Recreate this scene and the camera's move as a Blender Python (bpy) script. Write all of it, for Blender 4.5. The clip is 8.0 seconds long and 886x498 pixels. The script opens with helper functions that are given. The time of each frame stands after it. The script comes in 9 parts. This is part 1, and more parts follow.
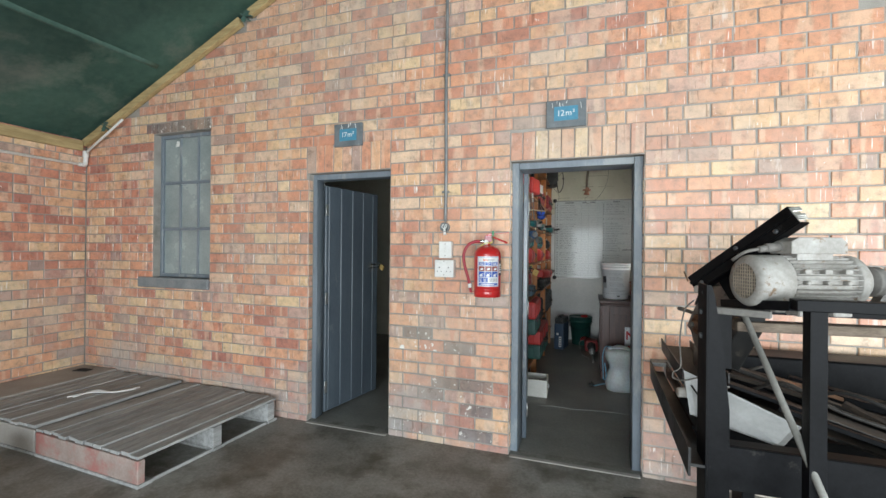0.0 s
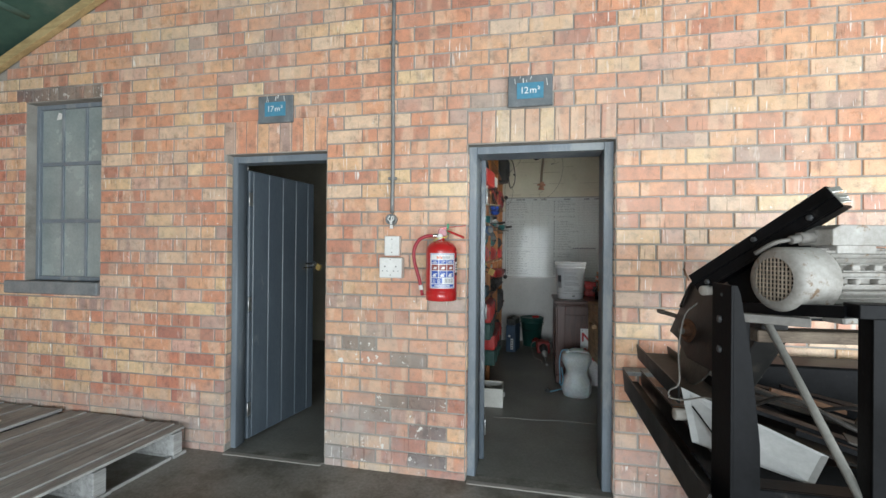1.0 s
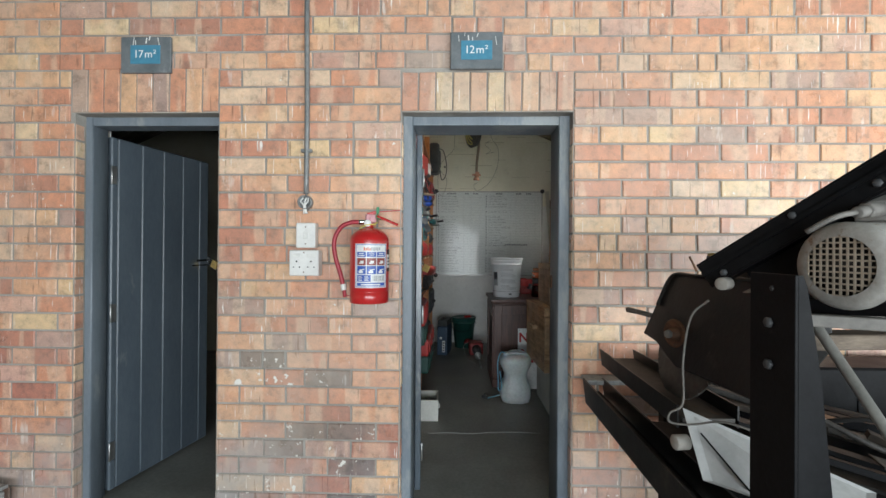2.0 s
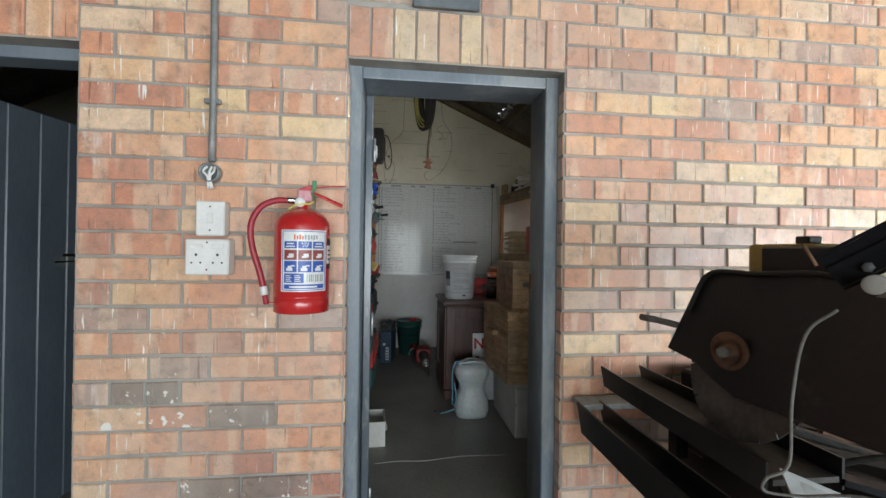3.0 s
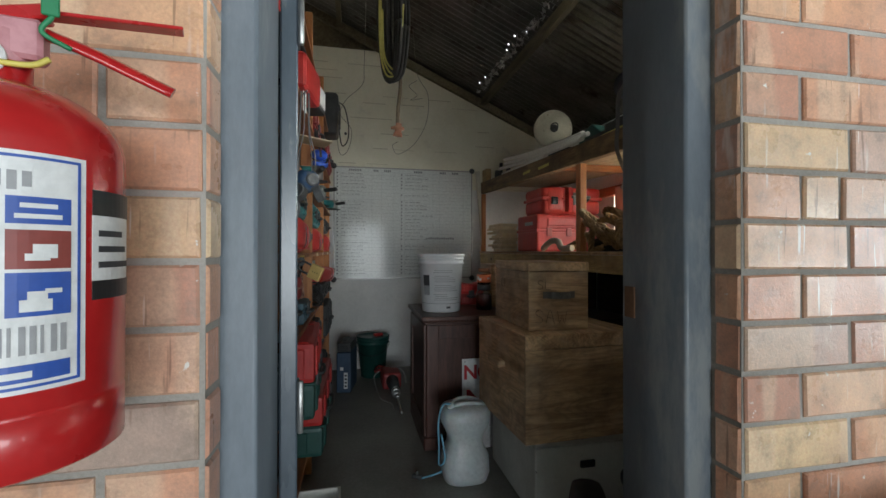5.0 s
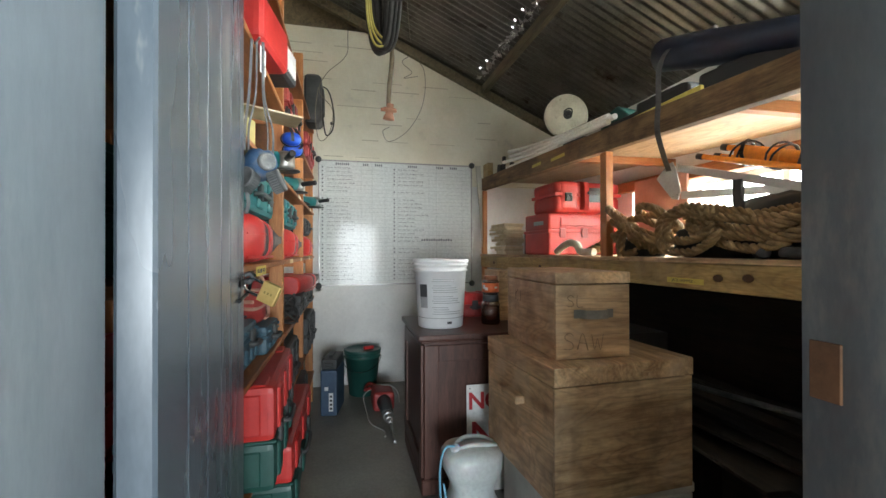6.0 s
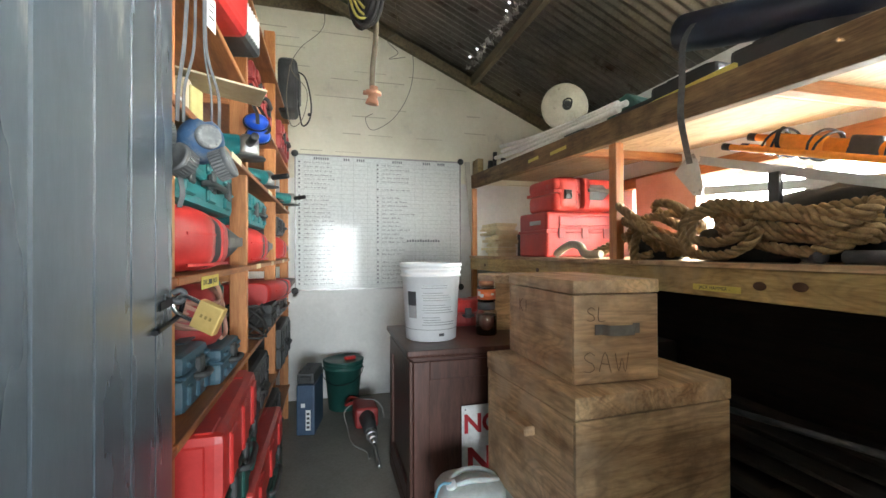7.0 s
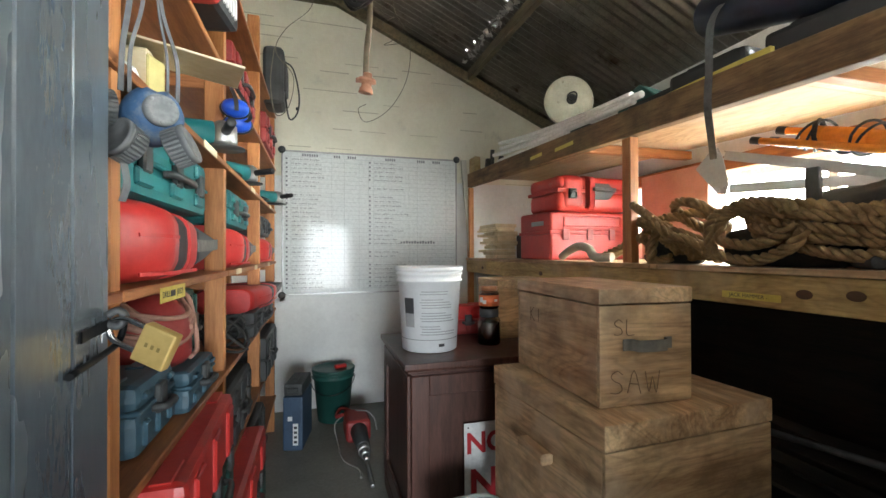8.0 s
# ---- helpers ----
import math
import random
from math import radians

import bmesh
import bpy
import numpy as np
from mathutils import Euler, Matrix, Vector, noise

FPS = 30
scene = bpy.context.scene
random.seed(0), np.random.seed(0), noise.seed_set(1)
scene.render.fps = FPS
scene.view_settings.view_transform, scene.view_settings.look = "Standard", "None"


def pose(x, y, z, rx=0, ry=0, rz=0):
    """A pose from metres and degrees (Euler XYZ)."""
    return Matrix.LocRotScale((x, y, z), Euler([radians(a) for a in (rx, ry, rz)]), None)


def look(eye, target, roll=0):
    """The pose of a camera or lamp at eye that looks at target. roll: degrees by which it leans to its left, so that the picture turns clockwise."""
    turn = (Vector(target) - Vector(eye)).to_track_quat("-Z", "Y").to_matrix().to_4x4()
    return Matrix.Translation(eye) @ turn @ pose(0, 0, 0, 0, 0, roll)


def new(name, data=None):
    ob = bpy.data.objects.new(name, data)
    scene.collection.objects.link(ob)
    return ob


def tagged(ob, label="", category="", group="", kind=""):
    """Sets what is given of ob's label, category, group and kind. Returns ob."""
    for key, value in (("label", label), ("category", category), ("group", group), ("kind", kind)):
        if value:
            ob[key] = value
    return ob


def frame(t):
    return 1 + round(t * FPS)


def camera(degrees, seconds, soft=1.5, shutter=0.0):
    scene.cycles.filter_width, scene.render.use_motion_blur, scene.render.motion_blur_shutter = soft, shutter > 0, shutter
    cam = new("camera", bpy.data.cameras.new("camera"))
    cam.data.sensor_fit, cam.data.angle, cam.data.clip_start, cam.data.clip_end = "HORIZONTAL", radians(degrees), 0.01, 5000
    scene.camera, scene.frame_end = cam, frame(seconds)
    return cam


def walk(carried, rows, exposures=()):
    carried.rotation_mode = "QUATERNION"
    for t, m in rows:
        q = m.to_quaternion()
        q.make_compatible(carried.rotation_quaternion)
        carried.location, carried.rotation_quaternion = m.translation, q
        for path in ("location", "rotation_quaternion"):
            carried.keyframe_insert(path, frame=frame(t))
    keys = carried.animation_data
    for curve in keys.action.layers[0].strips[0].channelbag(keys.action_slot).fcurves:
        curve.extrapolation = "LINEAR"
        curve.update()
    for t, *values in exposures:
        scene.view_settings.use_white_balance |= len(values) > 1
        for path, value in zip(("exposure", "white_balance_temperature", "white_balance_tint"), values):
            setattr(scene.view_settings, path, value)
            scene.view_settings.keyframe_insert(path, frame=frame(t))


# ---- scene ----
cam = camera(92.2, 8.0)
PATH = [
    (0, (0.057, 0.046, 1.451), (-0.598, 1.936, 1.454), 0.5),
    (0.5, (-0.03, 0.247, 1.443), (-0.577, 2.171, 1.446), 0.6),
    (1, (-0.09, 0.452, 1.425), (-0.499, 2.409, 1.431), 0.5),
    (1.5, (-0.153, 0.688, 1.411), (-0.393, 2.674, 1.421), 0.5),
    (2, (-0.206, 0.909, 1.379), (-0.266, 2.908, 1.386), 0.4),
    (2.2, (-0.235, 0.994, 1.368), (-0.223, 2.994, 1.379), 0.5),
    (3.3, (-0.308, 1.556, 1.342), (-0.029, 3.536, 1.351), 0.5),
    (3.5, (-0.305, 1.651, 1.339), (-0.003, 3.628, 1.349), 0.2),
    (4, (-0.308, 1.922, 1.315), (0.061, 3.888, 1.326), 0.3),
    (4.5, (-0.31, 2.181, 1.321), (0.087, 4.141, 1.331), 0.2),
    (4.7, (-0.308, 2.284, 1.323), (0.098, 4.243, 1.331), 0.2),
    (5.8, (-0.228, 2.828, 1.336), (0.193, 4.783, 1.357), -0.3),
    (6, (-0.231, 2.906, 1.354), (0.209, 4.857, 1.364), -0.1),
    (6.5, (-0.23, 3.07, 1.361), (0.254, 5.011, 1.373), -0.1),
    (7, (-0.21, 3.198, 1.366), (0.309, 5.13, 1.378), -0.2),
    (7.5, (-0.209, 3.304, 1.374), (0.334, 5.229, 1.388), -0.2),
    (8, (-0.208, 3.389, 1.376), (0.355, 5.308, 1.392), -0.2),
]
EXPOSURES = [(0.0, 1.52), (1.0, 1.44), (2.0, 1.36), (3.5, 1.20), (4.7, 1.02), (5.8, 2.35), (6.3, 2.98), (7.0, 3.08), (8.0, 2.88)]
walk(cam, [(t, look(eye, target, roll)) for t, eye, target, roll in PATH], EXPOSURES)

# ---- daylight ----
world = bpy.data.worlds.new("sky")
scene.world = world
world.use_nodes = True
wn = world.node_tree.nodes
sky = wn.new("ShaderNodeTexSky")
sky.sky_type = "NISHITA"
sky.sun_disc = False
sky.sun_elevation, sky.sun_rotation = radians(52), radians(20)
sky.air_density, sky.dust_density = 1.0, 3.0
world.node_tree.links.new(sky.outputs[0], wn["Background"].inputs[0])
wn["Background"].inputs[1].default_value = 0.12
sun = new("sun", bpy.data.lights.new("sun", "SUN"))
sun.data.energy, sun.data.angle, sun.data.color = 2.0, radians(4.0), (1.0, 0.95, 0.88)
sun.matrix_world = look((6, 14, 22), (0, 0, 0))


def daylight(name, m, wide, high, power, colour=(1, 1, 1)):
    lamp = new(name, bpy.data.lights.new(name, "AREA"))
    lamp.data.shape, lamp.data.size, lamp.data.size_y = "RECTANGLE", wide, high
    lamp.data.energy, lamp.data.color = power, colour
    lamp.matrix_world = m
    return lamp


# sky light that enters by the open front of the shed, its open side and the store's window
daylight("front_daylight", look((1.2, -4.0, 1.25), (0.5, 3.0, 1.3)), 6.0, 2.2, 210, (0.86, 0.945, 1.0))
daylight("side_daylight", look((4.2, 0.1, 1.30), (0.0, 2.4, 2.1)), 3.4, 1.0, 80, (0.86, 0.945, 1.0))
daylight("store_window_daylight", look((3.25, 4.95, 2.40), (-0.6, 5.6, 0.9)), 3.8, 1.9, 255, (0.96, 0.985, 0.94))


# ---- materials ----
def nodes_of(name):
    m = bpy.data.materials.new(name)
    m.use_nodes = True
    t = m.node_tree
    return m, t.nodes, t.links, t.nodes["Principled BSDF"]


def scaled_place(n, l, stretch):
    """The place in the world, stretched along its axes."""
    geo = n.new("ShaderNodeNewGeometry")
    mul = n.new("ShaderNodeVectorMath")
    mul.operation = "MULTIPLY"
    mul.inputs[1].default_value = stretch
    l.new(geo.outputs["Position"], mul.inputs[0])
    return mul.outputs[0]


def noise_of(n, l, place, scale, detail=4.0, rough=0.55, warp=0.0):
    t = n.new("ShaderNodeTexNoise")
    t.inputs["Scale"].default_value, t.inputs["Detail"].default_value = scale, detail
    t.inputs["Roughness"].default_value, t.inputs["Distortion"].default_value = rough, warp
    l.new(place, t.inputs["Vector"])
    return t.outputs["Fac"]


def ramp_of(n, l, fac, stops):
    r = n.new("ShaderNodeValToRGB")
    e = r.color_ramp.elements
    while len(e) < len(stops):
        e.new(0.5)
    for el, (p, c) in zip(e, stops):
        el.position, el.color = p, (*c, 1) if len(c) == 3 else c
    l.new(fac, r.inputs[0])
    return r.outputs[0]


def mixed(n, l, fac, a, b, blend="MIX"):
    m = n.new("ShaderNodeMix")
    m.data_type, m.blend_type = "RGBA", blend
    for sock, v in ((m.inputs[0], fac), (m.inputs[6], a), (m.inputs[7], b)):
        if isinstance(v, (int, float)):
            sock.default_value = v
        elif isinstance(v, tuple):
            sock.default_value = (*v, 1)
        else:
            l.new(v, sock)
    return m.outputs[2]


def bumped(n, l, height, strength, distance=0.004):
    b = n.new("ShaderNodeBump")
    b.inputs["Strength"].default_value, b.inputs["Distance"].default_value = strength, distance
    l.new(height, b.inputs["Height"])
    return b.outputs[0]


def surface(name, dark, light, scale=6.0, rough=(0.45, 0.7), bump=0.15, metal=0.0, stretch=(1, 1, 1), fine=60.0,
            wear=None, wear_at=(0.62, 0.7), wear_scale=9.0, vary=0.0, coat=0.0, gloss=0.5):
    """A surface of two tones, in broad patches and fine grain; wear: a third tone in worn or dirty patches; vary: how far pieces differ."""
    m, n, l, p = nodes_of(name)
    place = scaled_place(n, l, stretch)
    broad = noise_of(n, l, place, scale, 5.0, 0.6)
    grain = noise_of(n, l, place, fine, 3.0, 0.7)
    both = mixed(n, l, 0.32, broad, grain)
    colour = ramp_of(n, l, both, [(0.36, dark), (0.64, light)])
    if wear:
        patch = ramp_of(n, l, noise_of(n, l, place, wear_scale, 7.0, 0.7), [(wear_at[0], (0, 0, 0)), (wear_at[1], (1, 1, 1))])
        colour = mixed(n, l, patch, colour, wear)
    if vary:
        info = n.new("ShaderNodeObjectInfo")
        shade = ramp_of(n, l, info.outputs["Random"], [(0.0, (1 - vary,) * 3), (1.0, (1 + vary,) * 3)])
        colour = mixed(n, l, 1.0, colour, shade, "MULTIPLY")
    l.new(colour, p.inputs["Base Color"])
    r = n.new("ShaderNodeMapRange")
    r.inputs["To Min"].default_value, r.inputs["To Max"].default_value = rough
    l.new(broad, r.inputs["Value"])
    l.new(r.outputs[0], p.inputs["Roughness"])
    p.inputs["Metallic"].default_value = metal
    p.inputs["Coat Weight"].default_value = coat
    p.inputs["Specular IOR Level"].default_value = gloss
    if bump:
        l.new(bumped(n, l, both, bump), p.inputs["Normal"])
    return m


def brick_material(name, joined, burnt=False, splashed=False):
    """Clay face bricks, buff to red, some burnt, with kiss marks, lime splashes and drips of paint."""
    m, n, l, p = nodes_of(name)
    if joined:
        pick = n.new("ShaderNodeNewGeometry").outputs["Random Per Island"]
    else:
        pick = n.new("ShaderNodeObjectInfo").outputs["Random"]
    body = ramp_of(n, l, pick, [(0.0, (0.36, 0.125, 0.08)), (0.17, (0.50, 0.18, 0.10)), (0.42, (0.60, 0.24, 0.125)), (0.64, (0.64, 0.335, 0.185)),
                                (0.78, (0.68, 0.44, 0.245)), (0.86, (0.71, 0.52, 0.30)), (0.90, (0.61, 0.36, 0.29)), (0.965, (0.28, 0.19, 0.175)), (0.985, (0.70, 0.50, 0.36))])
    if burnt:
        body = ramp_of(n, l, pick, [(0.0, (0.085, 0.062, 0.066)), (0.5, (0.13, 0.090, 0.09)), (1.0, (0.20, 0.125, 0.105))])
    place = scaled_place(n, l, (1, 1, 1))
    shift = n.new("ShaderNodeVectorMath")
    shift.operation = "ADD"
    l.new(place, shift.inputs[0])
    far = n.new("ShaderNodeMath")
    far.operation = "MULTIPLY"
    far.inputs[1].default_value = 40.0
    l.new(pick, far.inputs[0])
    l.new(far.outputs[0], shift.inputs[1])
    own = shift.outputs[0]
    upright = n.new("ShaderNodeVectorMath")
    upright.operation = "MULTIPLY"
    upright.inputs[1].default_value = (1.0, 1.0, 0.12)
    l.new(own, upright.inputs[0])
    kiss = ramp_of(n, l, noise_of(n, l, upright.outputs[0], 10.0, 2.0, 0.4), [(0.53, (0, 0, 0)), (0.58, (0.7, 0.7, 0.7))])
    colour = mixed(n, l, kiss, body, mixed(n, l, 0.15 if burnt else 0.66, body, (0.73, 0.54, 0.40)))
    flash = ramp_of(n, l, noise_of(n, l, own, 5.0, 3.0, 0.5), [(0.54, (0, 0, 0)), (0.70, (0.7, 0.7, 0.7))])
    colour = mixed(n, l, flash, colour, mixed(n, l, 0.72, colour, (0.43, 0.155, 0.095)))
    grain = noise_of(n, l, place, 190.0, 4.0, 0.7)
    colour = mixed(n, l, 0.45, colour, ramp_of(n, l, grain, [(0.3, (0.30, 0.2, 0.15)), (0.7, (0.85, 0.72, 0.6))]), "OVERLAY")
    mottle = noise_of(n, l, own, 17.0, 6.0, 0.68)
    colour = mixed(n, l, 1.0, colour, ramp_of(n, l, mottle, [(0.32, (0.52, 0.49, 0.48)), (0.45, (0.93, 0.93, 0.93)), (0.66, (1.20, 1.20, 1.19))]), "MULTIPLY")
    colour = mixed(n, l, 0.15, colour, (0.39, 0.42, 0.46))
    # clouds of buff and of grime
    buff = ramp_of(n, l, noise_of(n, l, place, 0.42, 3.0, 0.5), [(0.42, (0, 0, 0)), (0.64, (0.36, 0.36, 0.36))])
    colour = mixed(n, l, buff, colour, mixed(n, l, 0.5, colour, (0.74, 0.57, 0.34)))
    cloud = ramp_of(n, l, noise_of(n, l, place, 0.75, 6.0, 0.65), [(0.49, (0, 0, 0)), (0.68, (0.45, 0.45, 0.45))])
    colour = mixed(n, l, cloud, colour, (0.43, 0.385, 0.335))
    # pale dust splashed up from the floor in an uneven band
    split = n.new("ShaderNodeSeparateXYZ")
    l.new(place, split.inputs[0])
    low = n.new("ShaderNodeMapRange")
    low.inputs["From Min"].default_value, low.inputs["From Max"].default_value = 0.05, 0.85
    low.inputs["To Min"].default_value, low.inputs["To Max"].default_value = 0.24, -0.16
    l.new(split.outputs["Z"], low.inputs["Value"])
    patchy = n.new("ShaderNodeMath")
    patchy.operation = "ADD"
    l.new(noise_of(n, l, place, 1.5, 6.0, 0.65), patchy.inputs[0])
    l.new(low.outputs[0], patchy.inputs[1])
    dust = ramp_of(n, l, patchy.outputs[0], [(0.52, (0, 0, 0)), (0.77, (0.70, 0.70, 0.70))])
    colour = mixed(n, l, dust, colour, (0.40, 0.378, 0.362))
    # thin drips and splashes of white
    thin = scaled_place(n, l, (95.0, 95.0, 7.0))
    drip = ramp_of(n, l, noise_of(n, l, thin, 1.0, 2.0, 0.5), [(0.655, (0, 0, 0)), (0.69, (0.9, 0.9, 0.9))])
    where = ramp_of(n, l, noise_of(n, l, place, 2.3, 2.0, 0.5), [(0.47, (0, 0, 0)), (0.60, (1, 1, 1))])
    colour = mixed(n, l, mixed(n, l, 1.0, drip, where, "MULTIPLY"), colour, (0.84, 0.81, 0.76))
    edge = 0.585 if splashed else 0.62 if burnt else 0.70
    dark = ramp_of(n, l, noise_of(n, l, scaled_place(n, l, (60.0, 60.0, 4.0)), 1.0, 3.0, 0.55), [(0.65, (0, 0, 0)), (0.70, (0.60, 0.60, 0.60))])
    colour = mixed(n, l, dark, colour, (0.17, 0.085, 0.055))
    spot = ramp_of(n, l, noise_of(n, l, place, 18.0 if splashed else 26.0, 5.0, 0.62), [(edge, (0, 0, 0)), (edge + 0.025, (1, 1, 1))])
    colour = mixed(n, l, spot, colour, (0.74, 0.70, 0.64))
    smear = ramp_of(n, l, noise_of(n, l, scaled_place(n, l, (15.0, 15.0, 3.2)), 1.0, 4.0, 0.6), [(0.64, (0, 0, 0)), (0.72, (0.55, 0.55, 0.55))])
    colour = mixed(n, l, smear, colour, (0.76, 0.71, 0.65))
    l.new(colour, p.inputs["Base Color"])
    r = n.new("ShaderNodeMapRange")
    r.inputs["From Min"].default_value, r.inputs["From Max"].default_value = 0.3, 0.7
    r.inputs["To Min"].default_value, r.inputs["To Max"].default_value = 0.22, 0.46
    p.inputs["Specular IOR Level"].default_value = 0.5
    l.new(noise_of(n, l, own, 11.0, 4.0, 0.6), r.inputs["Value"])
    l.new(r.outputs[0], p.inputs["Roughness"])
    l.new(bumped(n, l, mixed(n, l, 0.5, grain, noise_of(n, l, place, 30.0, 4.0, 0.6)), 0.4, 0.003), p.inputs["Normal"])
    return m


def plain(name, colour, rough=0.5, metal=0.0, **more):
    m, n, l, p = nodes_of(name)
    place = scaled_place(n, l, (1, 1, 1))
    t = noise_of(n, l, place, 45.0, 4.0, 0.65)
    low = tuple(c * 0.82 for c in colour)
    l.new(ramp_of(n, l, t, [(0.32, low), (0.62, colour)]), p.inputs["Base Color"])
    p.inputs["Roughness"].default_value, p.inputs["Metallic"].default_value = rough, metal
    for key, v in more.items():
        p.inputs[key.replace("_", " ")].default_value = v
    return m


def wood_material(name, dark, light, along="y", rings=9.0, rough=0.6, dirt=0.3, vary=0.12, swirl=0.6, figure=0.0):
    """Sawn wood with its grain along one axis of the world; figure: how strong the rings of peeled veneer show."""
    m, n, l, p = nodes_of(name)
    st = {"x": (0.09, 1, 1), "y": (1, 0.09, 1), "z": (1, 1, 0.09)}[along]
    place = scaled_place(n, l, st)
    grain = noise_of(n, l, place, rings * 3.2, 6.0, 0.62, swirl)
    fine = noise_of(n, l, place, rings * 24, 3.0, 0.7)
    c = ramp_of(n, l, mixed(n, l, 0.35, grain, fine), [(0.39, dark), (0.61, light)])
    if figure:
        slow = {"x": (0.28, 1, 1), "y": (1, 0.28, 1), "z": (1, 1, 0.28)}[along]
        lobes = noise_of(n, l, scaled_place(n, l, slow), 5.5, 2.5, 0.45, 0.5)
        steps = n.new("ShaderNodeMath")
        steps.operation = "MULTIPLY"
        steps.inputs[1].default_value = 17.0
        l.new(lobes, steps.inputs[0])
        fold = n.new("ShaderNodeMath")
        fold.operation = "PINGPONG"
        fold.inputs[1].default_value = 0.5
        l.new(steps.outputs[0], fold.inputs[0])
        ring = ramp_of(n, l, fold.outputs[0], [(0.05, (1 - figure,) * 3), (0.22, (1, 1, 1)), (0.5, (1.06, 1.05, 1.03))])
        c = mixed(n, l, 1.0, c, ring, "MULTIPLY")
        worn = ramp_of(n, l, noise_of(n, l, scaled_place(n, l, (1, 1, 1)), 2.6, 5.0, 0.6), [(0.50, (0, 0, 0)), (0.64, (0.7, 0.7, 0.7))])
        c = mixed(n, l, worn, c, tuple(0.62 * v + 0.10 for v in light))
    stain = ramp_of(n, l, noise_of(n, l, scaled_place(n, l, (1, 1, 1)), 4.5, 6.0, 0.65), [(0.48, (0, 0, 0)), (0.75, (dirt,) * 3)])
    c = mixed(n, l, stain, c, tuple(v * 0.35 for v in dark))
    if vary:
        info = n.new("ShaderNodeObjectInfo")
        c = mixed(n, l, 1.0, c, ramp_of(n, l, info.outputs["Random"], [(0, (1 - vary,) * 3), (1, (1 + vary,) * 3)]), "MULTIPLY")
    l.new(c, p.inputs["Base Color"])
    p.inputs["Roughness"].default_value = rough
    l.new(bumped(n, l, grain, 0.25, 0.002), p.inputs["Normal"])
    return m


def glass_material(name, colour=(0.9, 0.95, 0.93), rough=0.02):
    m, n, l, p = nodes_of(name)
    p.inputs["Base Color"].default_value = (*colour, 1)
    p.inputs["Roughness"].default_value = rough
    p.inputs["Transmission Weight"].default_value = 1.0
    p.inputs["IOR"].default_value = 1.45
    return m


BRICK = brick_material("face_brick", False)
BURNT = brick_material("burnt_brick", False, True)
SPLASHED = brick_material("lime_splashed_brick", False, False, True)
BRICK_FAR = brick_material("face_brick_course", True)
MORTAR = surface("mortar", (0.23, 0.212, 0.185), (0.40, 0.372, 0.335), 3.5, (0.8, 0.95), 0.5, fine=160, wear=(0.17, 0.15, 0.13), wear_at=(0.56, 0.70), wear_scale=1.6)
LIMEWASH = surface("painted_brick", (0.70, 0.665, 0.53), (0.82, 0.79, 0.66), 2.2, (0.55, 0.75), 0.25, fine=40, wear=(0.52, 0.50, 0.42), wear_at=(0.60, 0.78), wear_scale=3.0)
DISH = surface("dusty_enamel", (0.40, 0.375, 0.29), (0.57, 0.54, 0.43), 9, (0.35, 0.6), 0.1, wear=(0.14, 0.12, 0.09), wear_at=(0.62, 0.74), wear_scale=14)
WHITEWALL = surface("white_wall_paint", (0.70, 0.70, 0.68), (0.82, 0.82, 0.80), 2.5, (0.5, 0.7), 0.2, fine=40, wear=(0.5, 0.48, 0.44), wear_at=(0.66, 0.84), wear_scale=4.0)
CONCRETE = surface("stained_concrete", (0.120, 0.112, 0.095), (0.35, 0.335, 0.305), 1.7, (0.30, 0.75), 0.8, fine=48, wear=(0.105, 0.094, 0.072), wear_at=(0.47, 0.66), wear_scale=3.2)
STORE_FLOOR = surface("worn_store_floor", (0.165, 0.158, 0.140), (0.30, 0.288, 0.255), 1.7, (0.28, 0.6), 0.2, fine=50, wear=(0.21, 0.20, 0.17), wear_at=(0.58, 0.76), wear_scale=3.0)
PALE_CRACK = plain("pale_crack", (0.42, 0.42, 0.40), 0.8)
EARTH = surface("earth_yard", (0.30, 0.26, 0.19), (0.42, 0.37, 0.28), 0.6, (0.8, 0.95), 0.4)
DOOR_PAINT = surface("grey_blue_paint", (0.062, 0.080, 0.098), (0.105, 0.128, 0.150), 3.0, (0.28, 0.46), 0.10, fine=70, stretch=(1, 1, 0.3), wear=(0.25, 0.26, 0.26), wear_at=(0.64, 0.72), wear_scale=3.5)
# pale patches: scuffs, and smears of reflected daylight put into the colour
DOOR_SMEARED = surface("smeared_grey_blue_paint", (0.052, 0.068, 0.084), (0.090, 0.110, 0.130), 3.0, (0.20, 0.36), 0.10, fine=70, stretch=(1, 1, 0.3), wear=(0.20, 0.205, 0.20), wear_at=(0.57, 0.61), wear_scale=3.0, gloss=0.6)
FRAME_PAINT = surface("grey_frame_paint", (0.13, 0.155, 0.18), (0.19, 0.22, 0.25), 5.0, (0.30, 0.5), 0.12, fine=90, stretch=(1, 1, 0.3), wear=(0.26, 0.28, 0.285), wear_at=(0.54, 0.62), wear_scale=4.0)
LINER = surface("green_roof_lining", (0.040, 0.092, 0.074), (0.085, 0.155, 0.125), 1.1, (0.55, 0.8), 0.3, fine=16, wear=(0.19, 0.215, 0.18), wear_at=(0.52, 0.70), wear_scale=1.3)
BATTEN_Y = wood_material("pale_batten_lengthwise", (0.33, 0.24, 0.11), (0.50, 0.38, 0.19), "y")
BATTEN_X = wood_material("pale_batten_across", (0.33, 0.24, 0.11), (0.50, 0.38, 0.19), "x")
